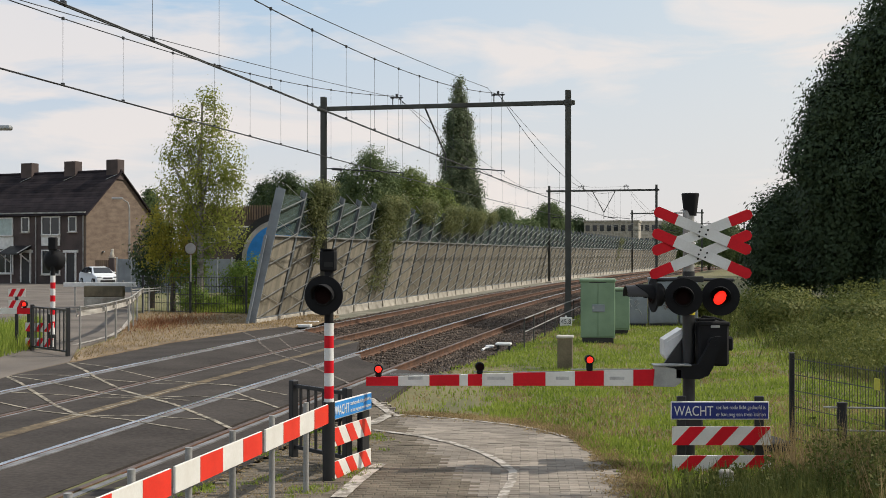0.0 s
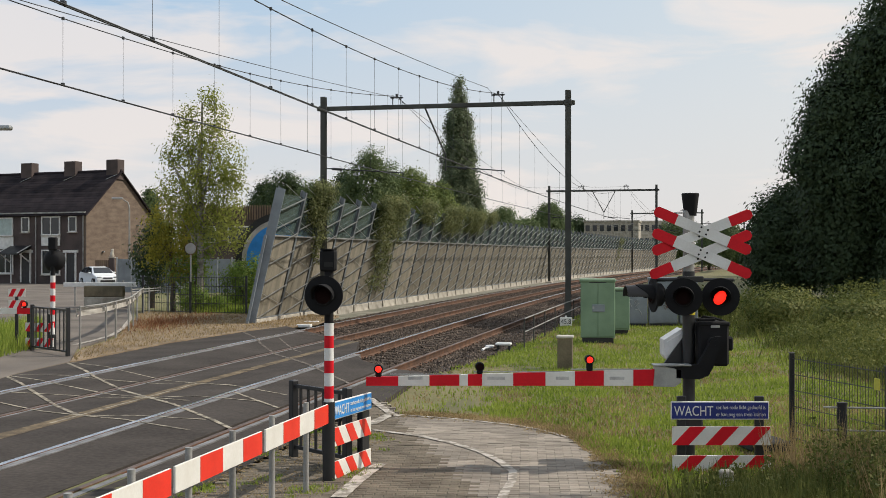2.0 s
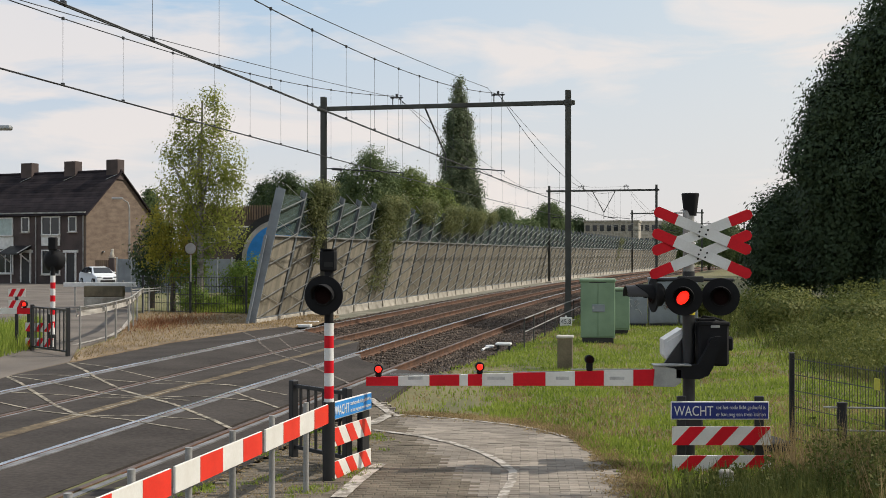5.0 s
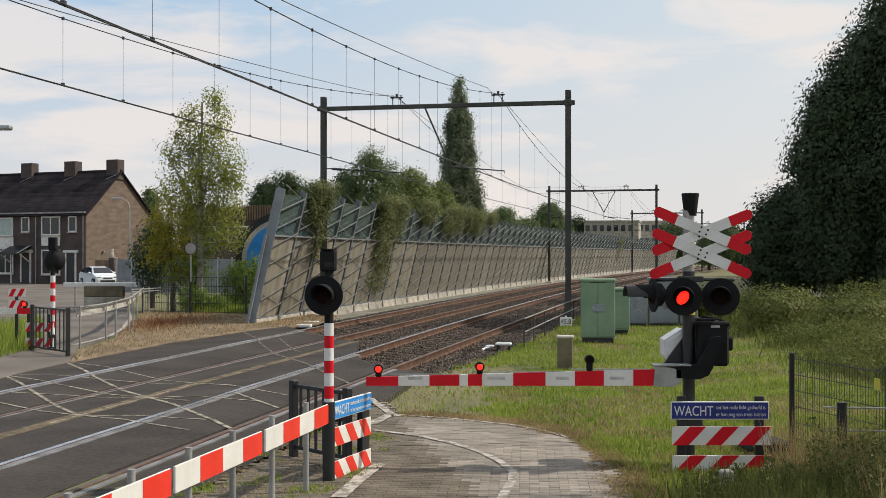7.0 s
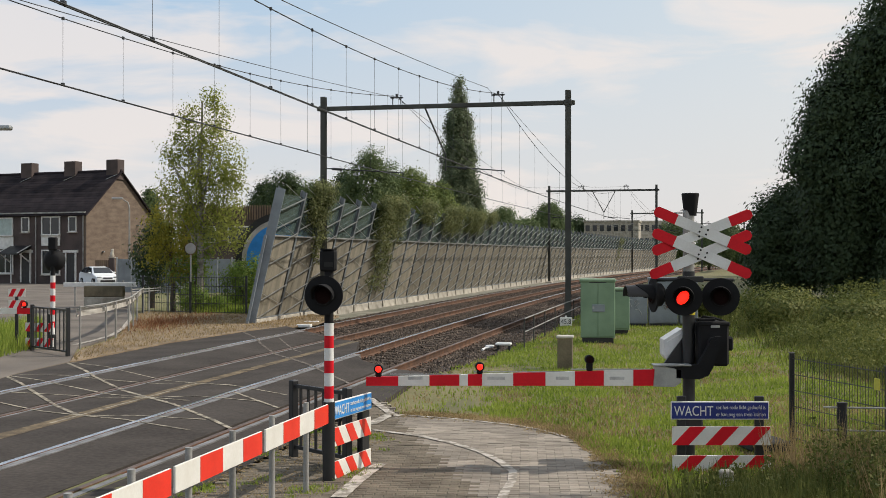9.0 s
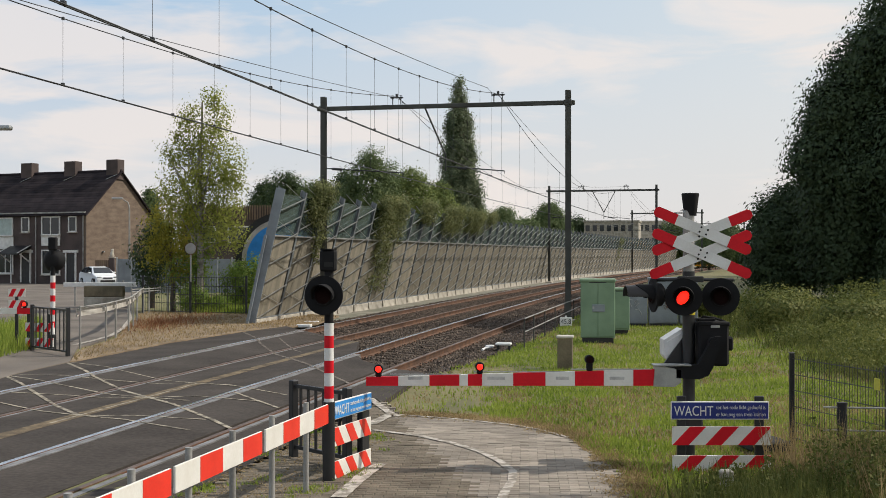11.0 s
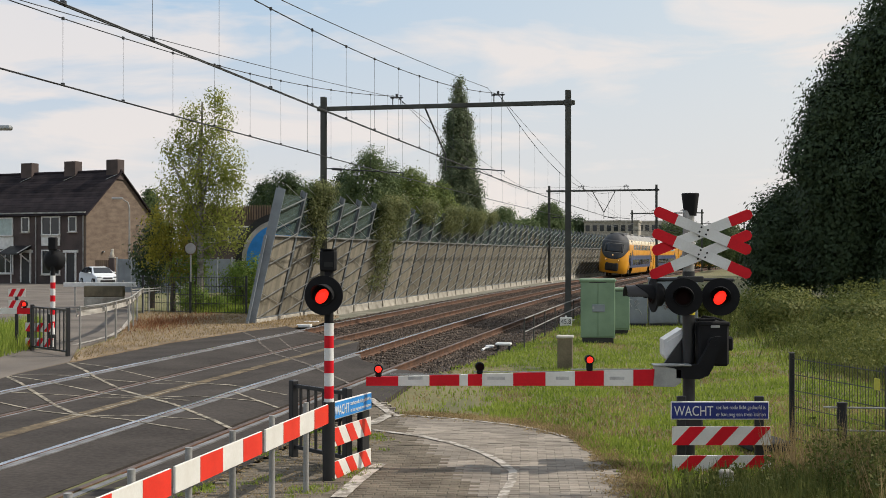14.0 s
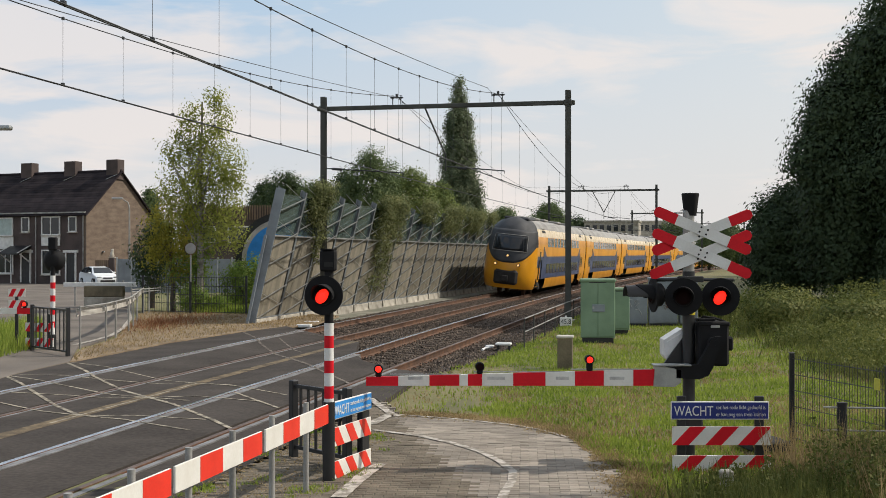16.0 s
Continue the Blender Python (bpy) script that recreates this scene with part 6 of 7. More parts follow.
    g.prism([(0.0, 3.1), (-1.5, 2.45), (-1.5, 2.35), (0.0, 3.0)], -8.0, -5.7, "x")
    solid("porch_roof", g, M["black"], t, smooth=0, label="small dark lean-to porch roof")
    for a in (-7.9, -5.8):
        g = Geo()
        beam_between(g, (a, -0.05, 1.7), (a, -1.2, 2.4), 0.08, 0.08)
        beam_between(g, (a, -0.02, 3.1), (a, -1.5, 2.46), 0.08, 0.1)
        g.box((a, -0.03, 1.4), (0.09, 0.09, 2.8))
        solid("porch_bracket", g, M["frame_white"], t, smooth=0)
    g = Geo()
    for y, z in ((1.9, 2.6), (5.0, 2.6), (6.2, 4.8)):
        g.box((0.1, y, z), (0.2, 0.12, 0.1))
    solid("wall_lamp", g, M["galv"], t, smooth=0)


def make_car():
    t = thing("parked_car", pose(-25.75, 89.5, 0.02, 0, 0, -55), "white compact hatchback parked in front of a house", "car")
    # local: x forward, y left
    prof = [(2.03, 0.3), (2.06, 0.55), (1.95, 0.75), (1.1, 0.98), (0.45, 1.38), (-0.2, 1.46), (-1.2, 1.42), (-1.75, 1.1), (-2.0, 0.95), (-2.02, 0.4), (-1.9, 0.28), (1.9, 0.24)]
    g = Geo()
    wide = {0: 0.74, 1: 0.84, 2: 0.86, 3: 0.82, 4: 0.62, 5: 0.6, 6: 0.62, 7: 0.76, 8: 0.82, 9: 0.84, 10: 0.82, 11: 0.82}
    n = len(prof)
    L = [(x, wide[i], z) for i, (x, z) in enumerate(prof)]
    R = [(x, -wide[i], z) for i, (x, z) in enumerate(prof)]
    g.add(L + R, [tuple(range(n)), tuple(range(2 * n - 1, n - 1, -1))] + [(i, (i + 1) % n, (i + 1) % n + n, i + n) for i in range(n)])
    body = solid("body", g, M["carpaint"], t, smooth=40)
    bv = body.modifiers.new("bevel", "BEVEL")
    bv.width, bv.segments = 0.06, 2
    g = Geo()
    g.add([(1.12, 0.7, 0.995), (1.12, -0.7, 0.995), (0.5, -0.56, 1.37), (0.5, 0.56, 1.37)], [(0, 1, 2, 3)])
    w = solid("windscreen", g, M["carglass"], t, smooth=0)
    so = w.modifiers.new("solid", "SOLIDIFY")
    so.thickness, so.offset = 0.04, 0
    for s in (-1, 1):
        g = Geo()
        g.add([(0.95, s * 0.83, 0.98), (0.42, s * 0.645, 1.36), (-0.35, s * 0.635, 1.4), (-0.35, s * 0.83, 0.98)], [(0, 1, 2, 3)])
        g.add([(-0.42, s * 0.83, 0.98), (-0.42, s * 0.635, 1.4), (-1.15, s * 0.66, 1.36), (-1.55, s * 0.8, 1.05)], [(0, 1, 2, 3)])
        w = solid("side_window", g, M["carglass"], t, smooth=0)
        so = w.modifiers.new("solid", "SOLIDIFY")
        so.thickness, so.offset = 0.05, 0
        g = Geo()
        g.box((0.75, s * 0.93, 1.0), (0.14, 0.2, 0.13), 0.03)
        solid("wing_mirror", g, M["carpaint"], t)
        g = Geo()
        g.box((1.95, s * 0.62, 0.68), (0.2, 0.34, 0.12), 0.03)
        solid("headlight", g, M["galv"], t)
        for x in (1.25, -1.3):
            g = Geo()
            g.cyl((x, s * 0.66, 0.3), (x, s * 0.87, 0.3), 0.31, n=20)
            wh = solid("wheel", g, M["rubber"], t)
            g = Geo()
            g.cyl((x, s * 0.86, 0.3), (x, s * 0.885, 0.3), 0.2, n=16)
            solid("rim", g, M["galv"], wh)
    g = Geo()
    g.box((2.04, 0, 0.62), (0.08, 0.7, 0.1), 0.02)
    g.box((2.04, 0, 0.4), (0.08, 1.1, 0.14), 0.02)
    solid("grille", g, M["rubber"], t)


def far_side():
    # lamp post, sign boards and bar fence of the far crossing end
    t = thing("crossing_lamp_post", pose(-9.74, 29.9, 0), "red and white banded lamp post seen from behind, beyond the tracks", "crossing signal", "lamp posts")
    banded_post(t, 70.9, 450.1, 94, 620, [(488, 500, 0), (500, 511, 1), (511, 523, 0), (523, 534, 1), (534, 546, 0), (546, 557, 1), (557, 569, 0), (569, 580, 1), (580, 592, 0)], 0.062)
    g = Geo()
    g.tube([(0, 0.12, 2.24), (0, 0.1, 2.24), (0, -0.02, 2.24), (0, -0.06, 2.24)], [0.28, 0.28, 0.2, 0.14], n=32)
    solid("lamp_disc", g, M["matt_black"], t)
    g = Geo()
    g.box((0.0, 0, 2.66), (0.2, 0.16, 0.32), 0.02)
    g.cyl((0, 0, 1.85), (0, 0, 2.6), 0.06, n=12)
    solid("bell_box", g, M["matt_black"], t)
    f = bar_fence("bar_fence", (-10.15, 29.6, 0), (-8.75, 27.95, 0), 1.13, "black steel bar fence panel beside the far road", 8, group="bar fences")
    t = thing("warning_sign_stand", pose(-10.5, 30.1, 0, 0, 0, -20), "red and white striped boards on black posts, seen beyond the tracks", "warning sign", "warning signs")
    for x in (0.1, 0.75):
        g = Geo()
        g.box((x, 0.05, 0.4), (0.12, 0.07, 1.0))
        solid("leg", g, M["black"], t, smooth=0)
    diagonal_board(t, Matrix.Translation((0, 0, 0.46)), 0.85, 0.22, slant=0.16, n=3)
    diagonal_board(t, Matrix.Translation((0, 0, 0.08)), 0.85, 0.22, slant=0.16, n=3)
    # lowered boom of the far side
    t = thing("barrier_boom", pose(-10.2, 29.9, 0), "lowered red and white barrier boom beyond the tracks", "barrier")
    for i in range(9):
        g = Geo()
        g.box((-0.22 - i * 0.42, 0, 0.98), (0.415, 0.05, 0.15), 0.004)
        solid("white_section" if i % 2 else "red_section", g, M["sheet"] if i % 2 else M["red"], t, smooth=0)
    g = Geo()
    g.box((-0.24, 0, 1.12), (0.09, 0.07, 0.14), 0.01)
    g.cyl((-0.24, -0.05, 1.15), (-0.24, 0.05, 1.15), 0.07, n=16)
    lamp = solid("boom_lamp", g, M["matt_black"], t)
    g = Geo()
    g.cyl((-0.24, -0.058, 1.15), (-0.24, -0.05, 1.15), 0.05, n=16)
    solid("lit_lens", g, M["lamp_red"], lamp, label="glowing red lens")
    g = Geo()
    g.cyl((-3.95, 0.1, -0.2), (-3.95, 0.1, 2.9), 0.08, n=14)
    g.box((-3.95, 0, 1.0), (0.5, 0.3, 0.5), 0.03)
    solid("boom_stand", g, M["black"], t)
    t = thing("warning_sign_stand", pose(-11.25, 31.0, 0, 0, 0, 10), "pair of red reflective boards in grass beyond the tracks", "warning sign", "warning signs")
    g = Geo()
    g.box((0.2, 0.05, 0.7), (0.08, 0.06, 1.6))
    solid("leg", g, M["black"], t, smooth=0)
    diagonal_board(t, Matrix.Translation((0, 0, 1.3)), 0.42, 0.2, slant=0.1, n=2)
    diagonal_board(t, Matrix.Translation((0, 0, 1.0)), 0.42, 0.2, slant=0.1, n=2)
    # pipe railing along the bend of the path
    pts = [(-9.28, 30.63), (-9.23, 32.81), (-9.39, 34.36), (-9.67, 36.85), (-10.11, 39.12), (-10.73, 42.03)]
    pts.append((-12.0, 48.0))
    pipe_rail("pipe_railing", pts, 1.06, (1.04,), "grey pipe railing with pale guard boards along a bend", 0.03, boards=(0.8, 1.0))
    pipe_rail("pipe_railing", [(-12.3, 47.3), (-11.9, 48.5), (-11.6, 50.5), (-11.3, 52.5)], 1.05, (1.0, 0.9), "grey galvanised pipe railing beside a path", 0.03)
    # bar gate across the side road
    t = thing("bar_gate", pose(-17.4, 55.0, 0), "pale grey bar gate on two posts across a side road", "gate")
    g = Geo()
    g.box((1.65, 0, 1.0), (3.35, 0.06, 0.2), 0.01)
    solid("gate_bar", g, M["white"], t, smooth=0)
    for x in (0.5, 2.7):
        g = Geo()
        g.cyl((x, 0.05, -0.2), (x, 0.05, 1.2), 0.045, n=12)
        solid("post", g, M["galv_dull"], t)
    for z, c in ((0.25, "concrete"), (0.74, "mossy")):
        g = Geo()
        g.box((0, 0, 0), (1.72, 0.5, 0.48), 0.03)
        o = solid("road_block", g, M["old_concrete"] if c == "concrete" else M["mossy"], smooth=0, m=pose(-15.15, 53.6, z, 0, 0, 2))
        tagged(o, "weathered stacked concrete road block", "concrete block", "road blocks")
    # round sign from behind
    x, y = -10.1, 47.95
    t = thing("round_road_sign", pose(x, y, 0), "round traffic sign on a pole with a dull grey back", "road sign")
    g = Geo()
    g.cyl((0, 0, 1.3), (0, 0, 2.88), 0.03, n=12)
    solid("pole", g, M["galv_dull"], t)
    g = Geo()
    g.cyl((0, 0, -0.2), (0, 0, 1.3), 0.035, n=12)
    solid("lower_pole", g, M["black"], t)
    g = Geo()
    g.tube([(0, -0.04, 2.62), (0, -0.055, 2.62)], [0.22, 0.2], n=32)
    d = solid("sign_disc", g, M["galv_dull"], t)
    g = Geo()
    k = 32
    ring = [(0.245 * math.cos(2 * math.pi * i / k), -0.045, 2.62 + 0.245 * math.sin(2 * math.pi * i / k)) for i in range(k + 1)]
    g.tube(ring, 0.012, n=6)
    solid("rim", g, M["rail_rust"], d)
    mesh_fence("mesh_fence", [(-12.35, 49.3), (-10.15, 48.1), (-7.75, 47.2)], 1.5, "black wire mesh fence behind a dry verge", gap=0.12, rows=5, post=0.08, wire=0.008)
    # grey board fence
    t = thing("board_fence", pose(-20.4, 75, 0), "pale grey panel fence behind shrubs", "fence")
    for i in range(12):
        g = Geo()
        g.box((0.45 + i * 0.9, 0, 1.0), (0.86, 0.06, 2.2), 0.01)
        solid("panel", g, M["grey_cab"], t, smooth=0)
        g = Geo()
        g.box((i * 0.9, -0.03, 1.05), (0.08, 0.1, 2.3))
        solid("post", g, M["galv"], t, smooth=0)
    # street lamps
    t = thing("street_lamp", pose(-20.95, 80, 0), "slim grey street lamp with a bent arm", "street lamp", "street lamps")
    g = Geo()
    g.tube([(0, 0, -0.2), (0, 0, 3.0), (0, 0, 5.5), (-0.1, 0, 5.85), (-0.4, 0, 6.02)], [0.075, 0.06, 0.05, 0.045, 0.04], n=10)
    solid("pole", g, M["galv_dull"], t)
    g = Geo()
    g.box((-0.8, 0, 6.12), (0.75, 0.2, 0.12), 0.03, mx=None)
    solid("lamp_head", g, M["galv"], t)
    t = thing("street_lamp", pose(-16.6, 40, 0), "grey street lamp with a flat lamp head over the road", "street lamp", "street lamps")
    g = Geo()
    g.tube([(0, 0, -0.2), (0, 0, 4.0), (0, 0, 6.4), (0.3, 0, 6.62), (1.6, 0, 6.66)], [0.08, 0.06, 0.05, 0.045, 0.04], n=10)
    solid("pole", g, M["galv_dull"], t)
    g = Geo()
    g.box((1.8, 0, 6.62), (0.8, 0.26, 0.17), 0.05)
    solid("lamp_head", g, M["galv"], t)
    # blue arch with a dark rim at the end of the barrier
    t = thing("blue_arch_building", pose(-7.8, 58.0, 0.0), "blue round-ended shed with a dark arched rim", "shed")

    def half(r, z0):
        return [(r * math.cos(math.pi * i / 28), z0 + r * math.sin(math.pi * i / 28)) for i in range(29)] + [(-r, 0.0), (r, 0.0)]
    g = Geo()
    g.prism(half(2.28, 2.15), 0.12, 6.0, "y")
    solid("arched_shell", g, M["black"], t, smooth=40)
    g = Geo()
    g.prism(half(1.95, 2.15), 0.02, 0.12, "y")
    solid("pale_rim", g, M["concrete"], t, smooth=0)
    g = Geo()
    g.prism(half(1.72, 2.15), -0.02, 0.02, "y")
    solid("blue_front", g, M["light_blue"], t, smooth=0)
    # flat-roofed building with upright slats
    t = thing("flat_roofed_building", pose(-20.0, 92.0, 0), "low flat-roofed building with brown upright cladding", "building")
    g = Geo()
    g.box((4.5, 3, 3.0), (9.0, 6, 6.0))
    solid("wall", g, M["brick_dark"], t, smooth=0)
    g = Geo()
    for i in range(46):
        g.box((0.1 + i * 0.195, -0.06, 5.6), (0.1, 0.08, 1.1))
    solid("slatted_fascia", g, M["timber"], t, smooth=0)
    for i in range(3):
        g = Geo()
        g.box((1.6 + i * 2.8, -0.04, 3.9), (1.9, 0.08, 1.3))
        w = solid("window", g, M["frame_white"], t, smooth=0)
        g = Geo()
        g.box((1.6 + i * 2.8, -0.09, 3.9), (1.7, 0.04, 1.1))
        solid("pane", g, M["pane"], w, smooth=0)
    # distant office blocks beyond the barrier
    for x, y, w, h, c in ((30.0, 255, 11.5, 9.3, "old_concrete"), (38.5, 275, 13, 9.8, "concrete")):
        t = thing("office_building", pose(x, y, 0, 0, 0, -12), "distant flat-roofed office building with rows of windows", "building", "distant buildings")
        g = Geo()
        g.box((w / 2, 6, h / 2), (w, 12, h))
        g.box((w / 2, 6, h + 0.1), (w + 0.4, 12.4, 0.3))
        solid("wall", g, M[c], t, smooth=0)
        for r in range(3):
            for i in range(int(w / 1.5)):
                g = Geo()
                g.box((0.8 + i * 1.5, -0.03, h - 1.4 - r * 3.0), (0.9, 0.1, 1.25))
                solid("window", g, M["pane"], t, smooth=0)


def pipe_rail(name, pts, z, rails, label, r, post_mat="galv_dull", boards=None):
    t = thing(name, Matrix(), label, "railing", "pipe railings")
    for p in pts:
        g = Geo()
        g.cyl((p[0], p[1], -0.2), (p[0], p[1], z), r, n=12)
        solid("post", g, M[post_mat], t)
    for h in rails:
        g = Geo()
        g.tube([(p[0], p[1], h) for p in pts], r * 0.8, n=10)
        solid("rail", g, M["galv_dull"], t)
    if boards:
        for p, q in zip(pts, pts[1:]):
            g = Geo()
            d = Vector((q[0] - p[0], q[1] - p[1], 0)).normalized()
            off = Vector((-d.y, d.x, 0)) * 0.09
            mid = (boards[0] + boards[1]) / 2
            beam_between(g, Vector((p[0], p[1], mid)) + off, Vector((q[0], q[1], mid)) + off, 0.03, boards[1] - boards[0])
            for e in (0.0, 0.98):
                c = Vector((p[0], p[1], mid)).lerp(Vector((q[0], q[1], mid)), e) + off * 0.5
                g.box(c, (0.1, 0.06, 0.1))
            solid("guard_board", g, M["board_grey"], t, smooth=0, label="pale grey guard board")


# ---- lineside things ----
def cabinet(name, x, y, w, d, h, rz, material, label, doors=2, group="", overhang=0.03, plinth=0.12, handle=True):
    t = thing(name, pose(x, y, 0, 0, 0, rz), label, "cabinet", group)
    g = Geo()
    g.box((0, 0, plinth / 2 - 0.1), (w - 0.08, d - 0.08, plinth + 0.2))
    solid("plinth", g, M["black"], t, smooth=0)
    g = Geo()
    g.box((0, 0, plinth + (h - plinth) / 2), (w, d, h - plinth), 0.012)
    solid("body", g, M[material], t, smooth=0)
    g = Geo()
    g.box((0, 0, h + 0.02), (w + 2 * overhang, d + 2 * overhang, 0.09), 0.02)
    solid("roof", g, M[material], t, smooth=0)
    for i in range(doors):
        g = Geo()
        dw = w / doors
        g.box((-w / 2 + dw * (i + 0.5), -d / 2 - 0.008, plinth + (h - plinth) / 2), (dw - 0.02, 0.02, h - plinth - 0.1), 0.006)
        dr = solid("door", g, M[material], t, smooth=0)
        if handle and i == 0:
            g = Geo()
            g.box((0.02, -d / 2 - 0.035, h * 0.56), (0.34, 0.03, 0.2), 0.01)
            solid("lock_plate", g, M["grey_cab"], dr, smooth=0)
            g = Geo()
            g.box((-0.12, -d / 2 - 0.055, h * 0.57), (0.05, 0.02, 0.06))
            solid("padlock", g, M["galv"], dr, smooth=0)
    g = Geo()
    g.box((0, -d / 2 - 0.012, h - 0.02), (w * 0.5, 0.012, 0.04))
    solid("vent_strip", g, M["black"], t, smooth=0)
    return t


def lineside():
    cabinet("relay_cabinet", 4.25, 32.9, 0.93, 0.62, 1.66, -7, "green", "green steel lineside cabinet with two doors and a lock plate", group="lineside cabinets")
    cabinet("relay_cabinet", 5.25, 36.2, 0.75, 0.5, 1.32, -7, "green", "narrower green steel lineside cabinet behind another", 1, group="lineside cabinets", handle=False)
    for x, w, h, lab in ((6.55, 0.72, 1.2, "grey lineside cabinet with scrawled graffiti"), (7.45, 0.95, 1.55, "grey lineside cabinet streaked with rust"), (8.3, 0.6, 1.5, "grey blue lineside cabinet beside the signal")):
        c = cabinet("grey_cabinet", x, 40.6, w, 0.5, h, -6, "grey_cab", lab, 1, group="grey cabinets", handle=False, plinth=0.06)
        if x < 6.6 or 7 < x < 8:
            g = Geo()
            rng = random.Random(int(x * 10))
            for k in range(4):
                p = [Vector((rng.uniform(-0.25, 0.25), -0.285, rng.uniform(0.35, 1.0)))]
                for q in range(5):
                    p.append(Vector((max(-0.3, min(0.3, p[-1].x + rng.uniform(-0.16, 0.16))), -0.285, max(0.2, min(1.1, p[-1].z + rng.uniform(-0.2, 0.2))))))
                g.tube(p, 0.012, n=5)
            solid("graffiti", g, M["galv"] if x < 6.6 else M["rail_rust"], c)
    t = thing("concrete_post_box", pose(2.6, 25.5, 0, 0, 0, -8), "small weathered concrete cable box in the grass", "cable box")
    g = Geo()
    g.box((0, 0, 0.28), (0.32, 0.28, 0.7), 0.015)
    solid("body", g, M["mossy"], t, smooth=0)
    g = Geo()
    g.box((0, 0, 0.64), (0.37, 0.33, 0.06), 0.015)
    solid("cap", g, M["old_concrete"], t, smooth=0)
    # low rail along the line
    pts = [tuple(on(s, 4.75))[:2] for s in (2.6, 4.6, 7.2, 10.0, 13.0, 16.0, 19.0, 22.0, 25.0)]
    pipe_rail("low_handrail", pts, 0.7, (0.69, 0.34), "low steel handrail on thin posts beside the track", 0.02, "portal")
    # trackside detector on the ballast shoulder
    t = thing("trackside_box", pose(1.62, 32.0, -0.17, 0, 0, -10), "white trackside device on short legs beside the rail", "trackside box")
    g = Geo()
    g.box((0, 0, 0.17), (0.42, 0.26, 0.07), 0.02)
    g.box((-0.38, 0.05, 0.1), (0.22, 0.22, 0.06), 0.02)
    solid("lid", g, M["white"], t, smooth=0)
    for x in (-0.15, 0.15):
        g = Geo()
        g.box((x, 0, 0.0), (0.06, 0.2, 0.3))
        solid("leg", g, M["rubber"], t, smooth=0)
    g = Geo()
    g.tube([(-0.3, 0, 0.1), (-0.5, -0.1, 0.05), (-0.55, -0.2, 0.02)], 0.03, n=8)
    solid("cable", g, M["white"], t)
    for s, l in ((9.5, -3.6), (11.5, -4.0)):
        p = on(s, l, -0.22)
        t = thing("trackside_box", Matrix.Translation(p) @ Matrix.Rotation(-0.2, 4, "Z"), "small white trackside box on gravel by the far rail", "trackside box")
        g = Geo()
        g.box((0, 0, 0.22), (0.5, 0.24, 0.1), 0.02)
        solid("lid", g, M["white"], t, smooth=0)
        g = Geo()
        g.box((0, 0, 0.05), (0.3, 0.14, 0.26))
        solid("leg", g, M["rubber"], t, smooth=0)
    # distance plate on the portal mast
    p = on(11.6, 4.4, 0)
    k = p.y / 2119.45
    t = thing("distance_plate", pose((1001 - 784) * k, p.y - 0.12, 2.3976 - (569 - 450) * k), "white distance plate with dark numerals on a mast", "sign plate")
    g = Geo()
    g.box((0, 0, 0), (0.4, 0.02, 0.3), 0.01)
    g.box((0, 0.03, -0.2), (0.05, 0.03, 0.8))
    solid("plate", g, M["white"], t, smooth=0)
    letters("numerals", "45.8", 0.23, M["black"], t, Matrix.Translation((-0.175, -0.014, -0.075)) @ FACE, width=0.34)
    # low things beside the right-hand fence
    t = thing("wooden_fence_post", pose(4.38, 13.15, 0), "short dark post with two thin rails in tall grass", "fence")
    g = Geo()
    g.cyl((0, 0, -0.2), (0, 0, 0.76), 0.055, n=14)
    g.tube([(0, 0, 0.75), (0, 0, 0.77)], [0.06, 0.06], n=14)
    solid("post", g, M["rubber"], t)
    for z in (0.71, 0.46, 0.22):
        g = Geo()
        g.cyl((-0.2, 0.02, z + 0.005), (1.6, -0.2, z), 0.011, n=8)
        solid("rail", g, M["galv_dull"], t)
    g = Geo()
    g.box((0, 0, 0), (0.5, 0.55, 0.12), 0.02)
    tagged(solid("stone_slab", g, M["rubber"], smooth=0, m=pose(3.95, 14.75, 0.06, 0, 0, 8)), "dark flat slab lying beside a fence", "slab")
    g = Geo()
    g.box((0, 0, 0), (0.1, 0.012, 0.13), 0.003)
    tagged(solid("yellow_tag", g, mat("yellow_tag", (0.65, 0.6, 0.08), None, 0.5), smooth=0, m=pose(4.86, 13.42, 0.94, 0, 0, -74)), "small yellow plate fixed to a mesh fence", "sign plate")
    t = thing("marker_post", pose(2.74, 11.6, 0), "short pale concrete marker post in grass", "marker post")
    g = Geo()
    g.box((0, 0, 0.06), (0.13, 0.1, 0.5), 0.015)
    solid("post", g, M["concrete"], t, smooth=0)
    g = Geo()
    for z in (0.05, 0.1, 0.14):
        g.box((0, -0.052, z + 0.1), (0.06, 0.004, 0.016))
    solid("dark_bars", g, M["black"], t, smooth=0)


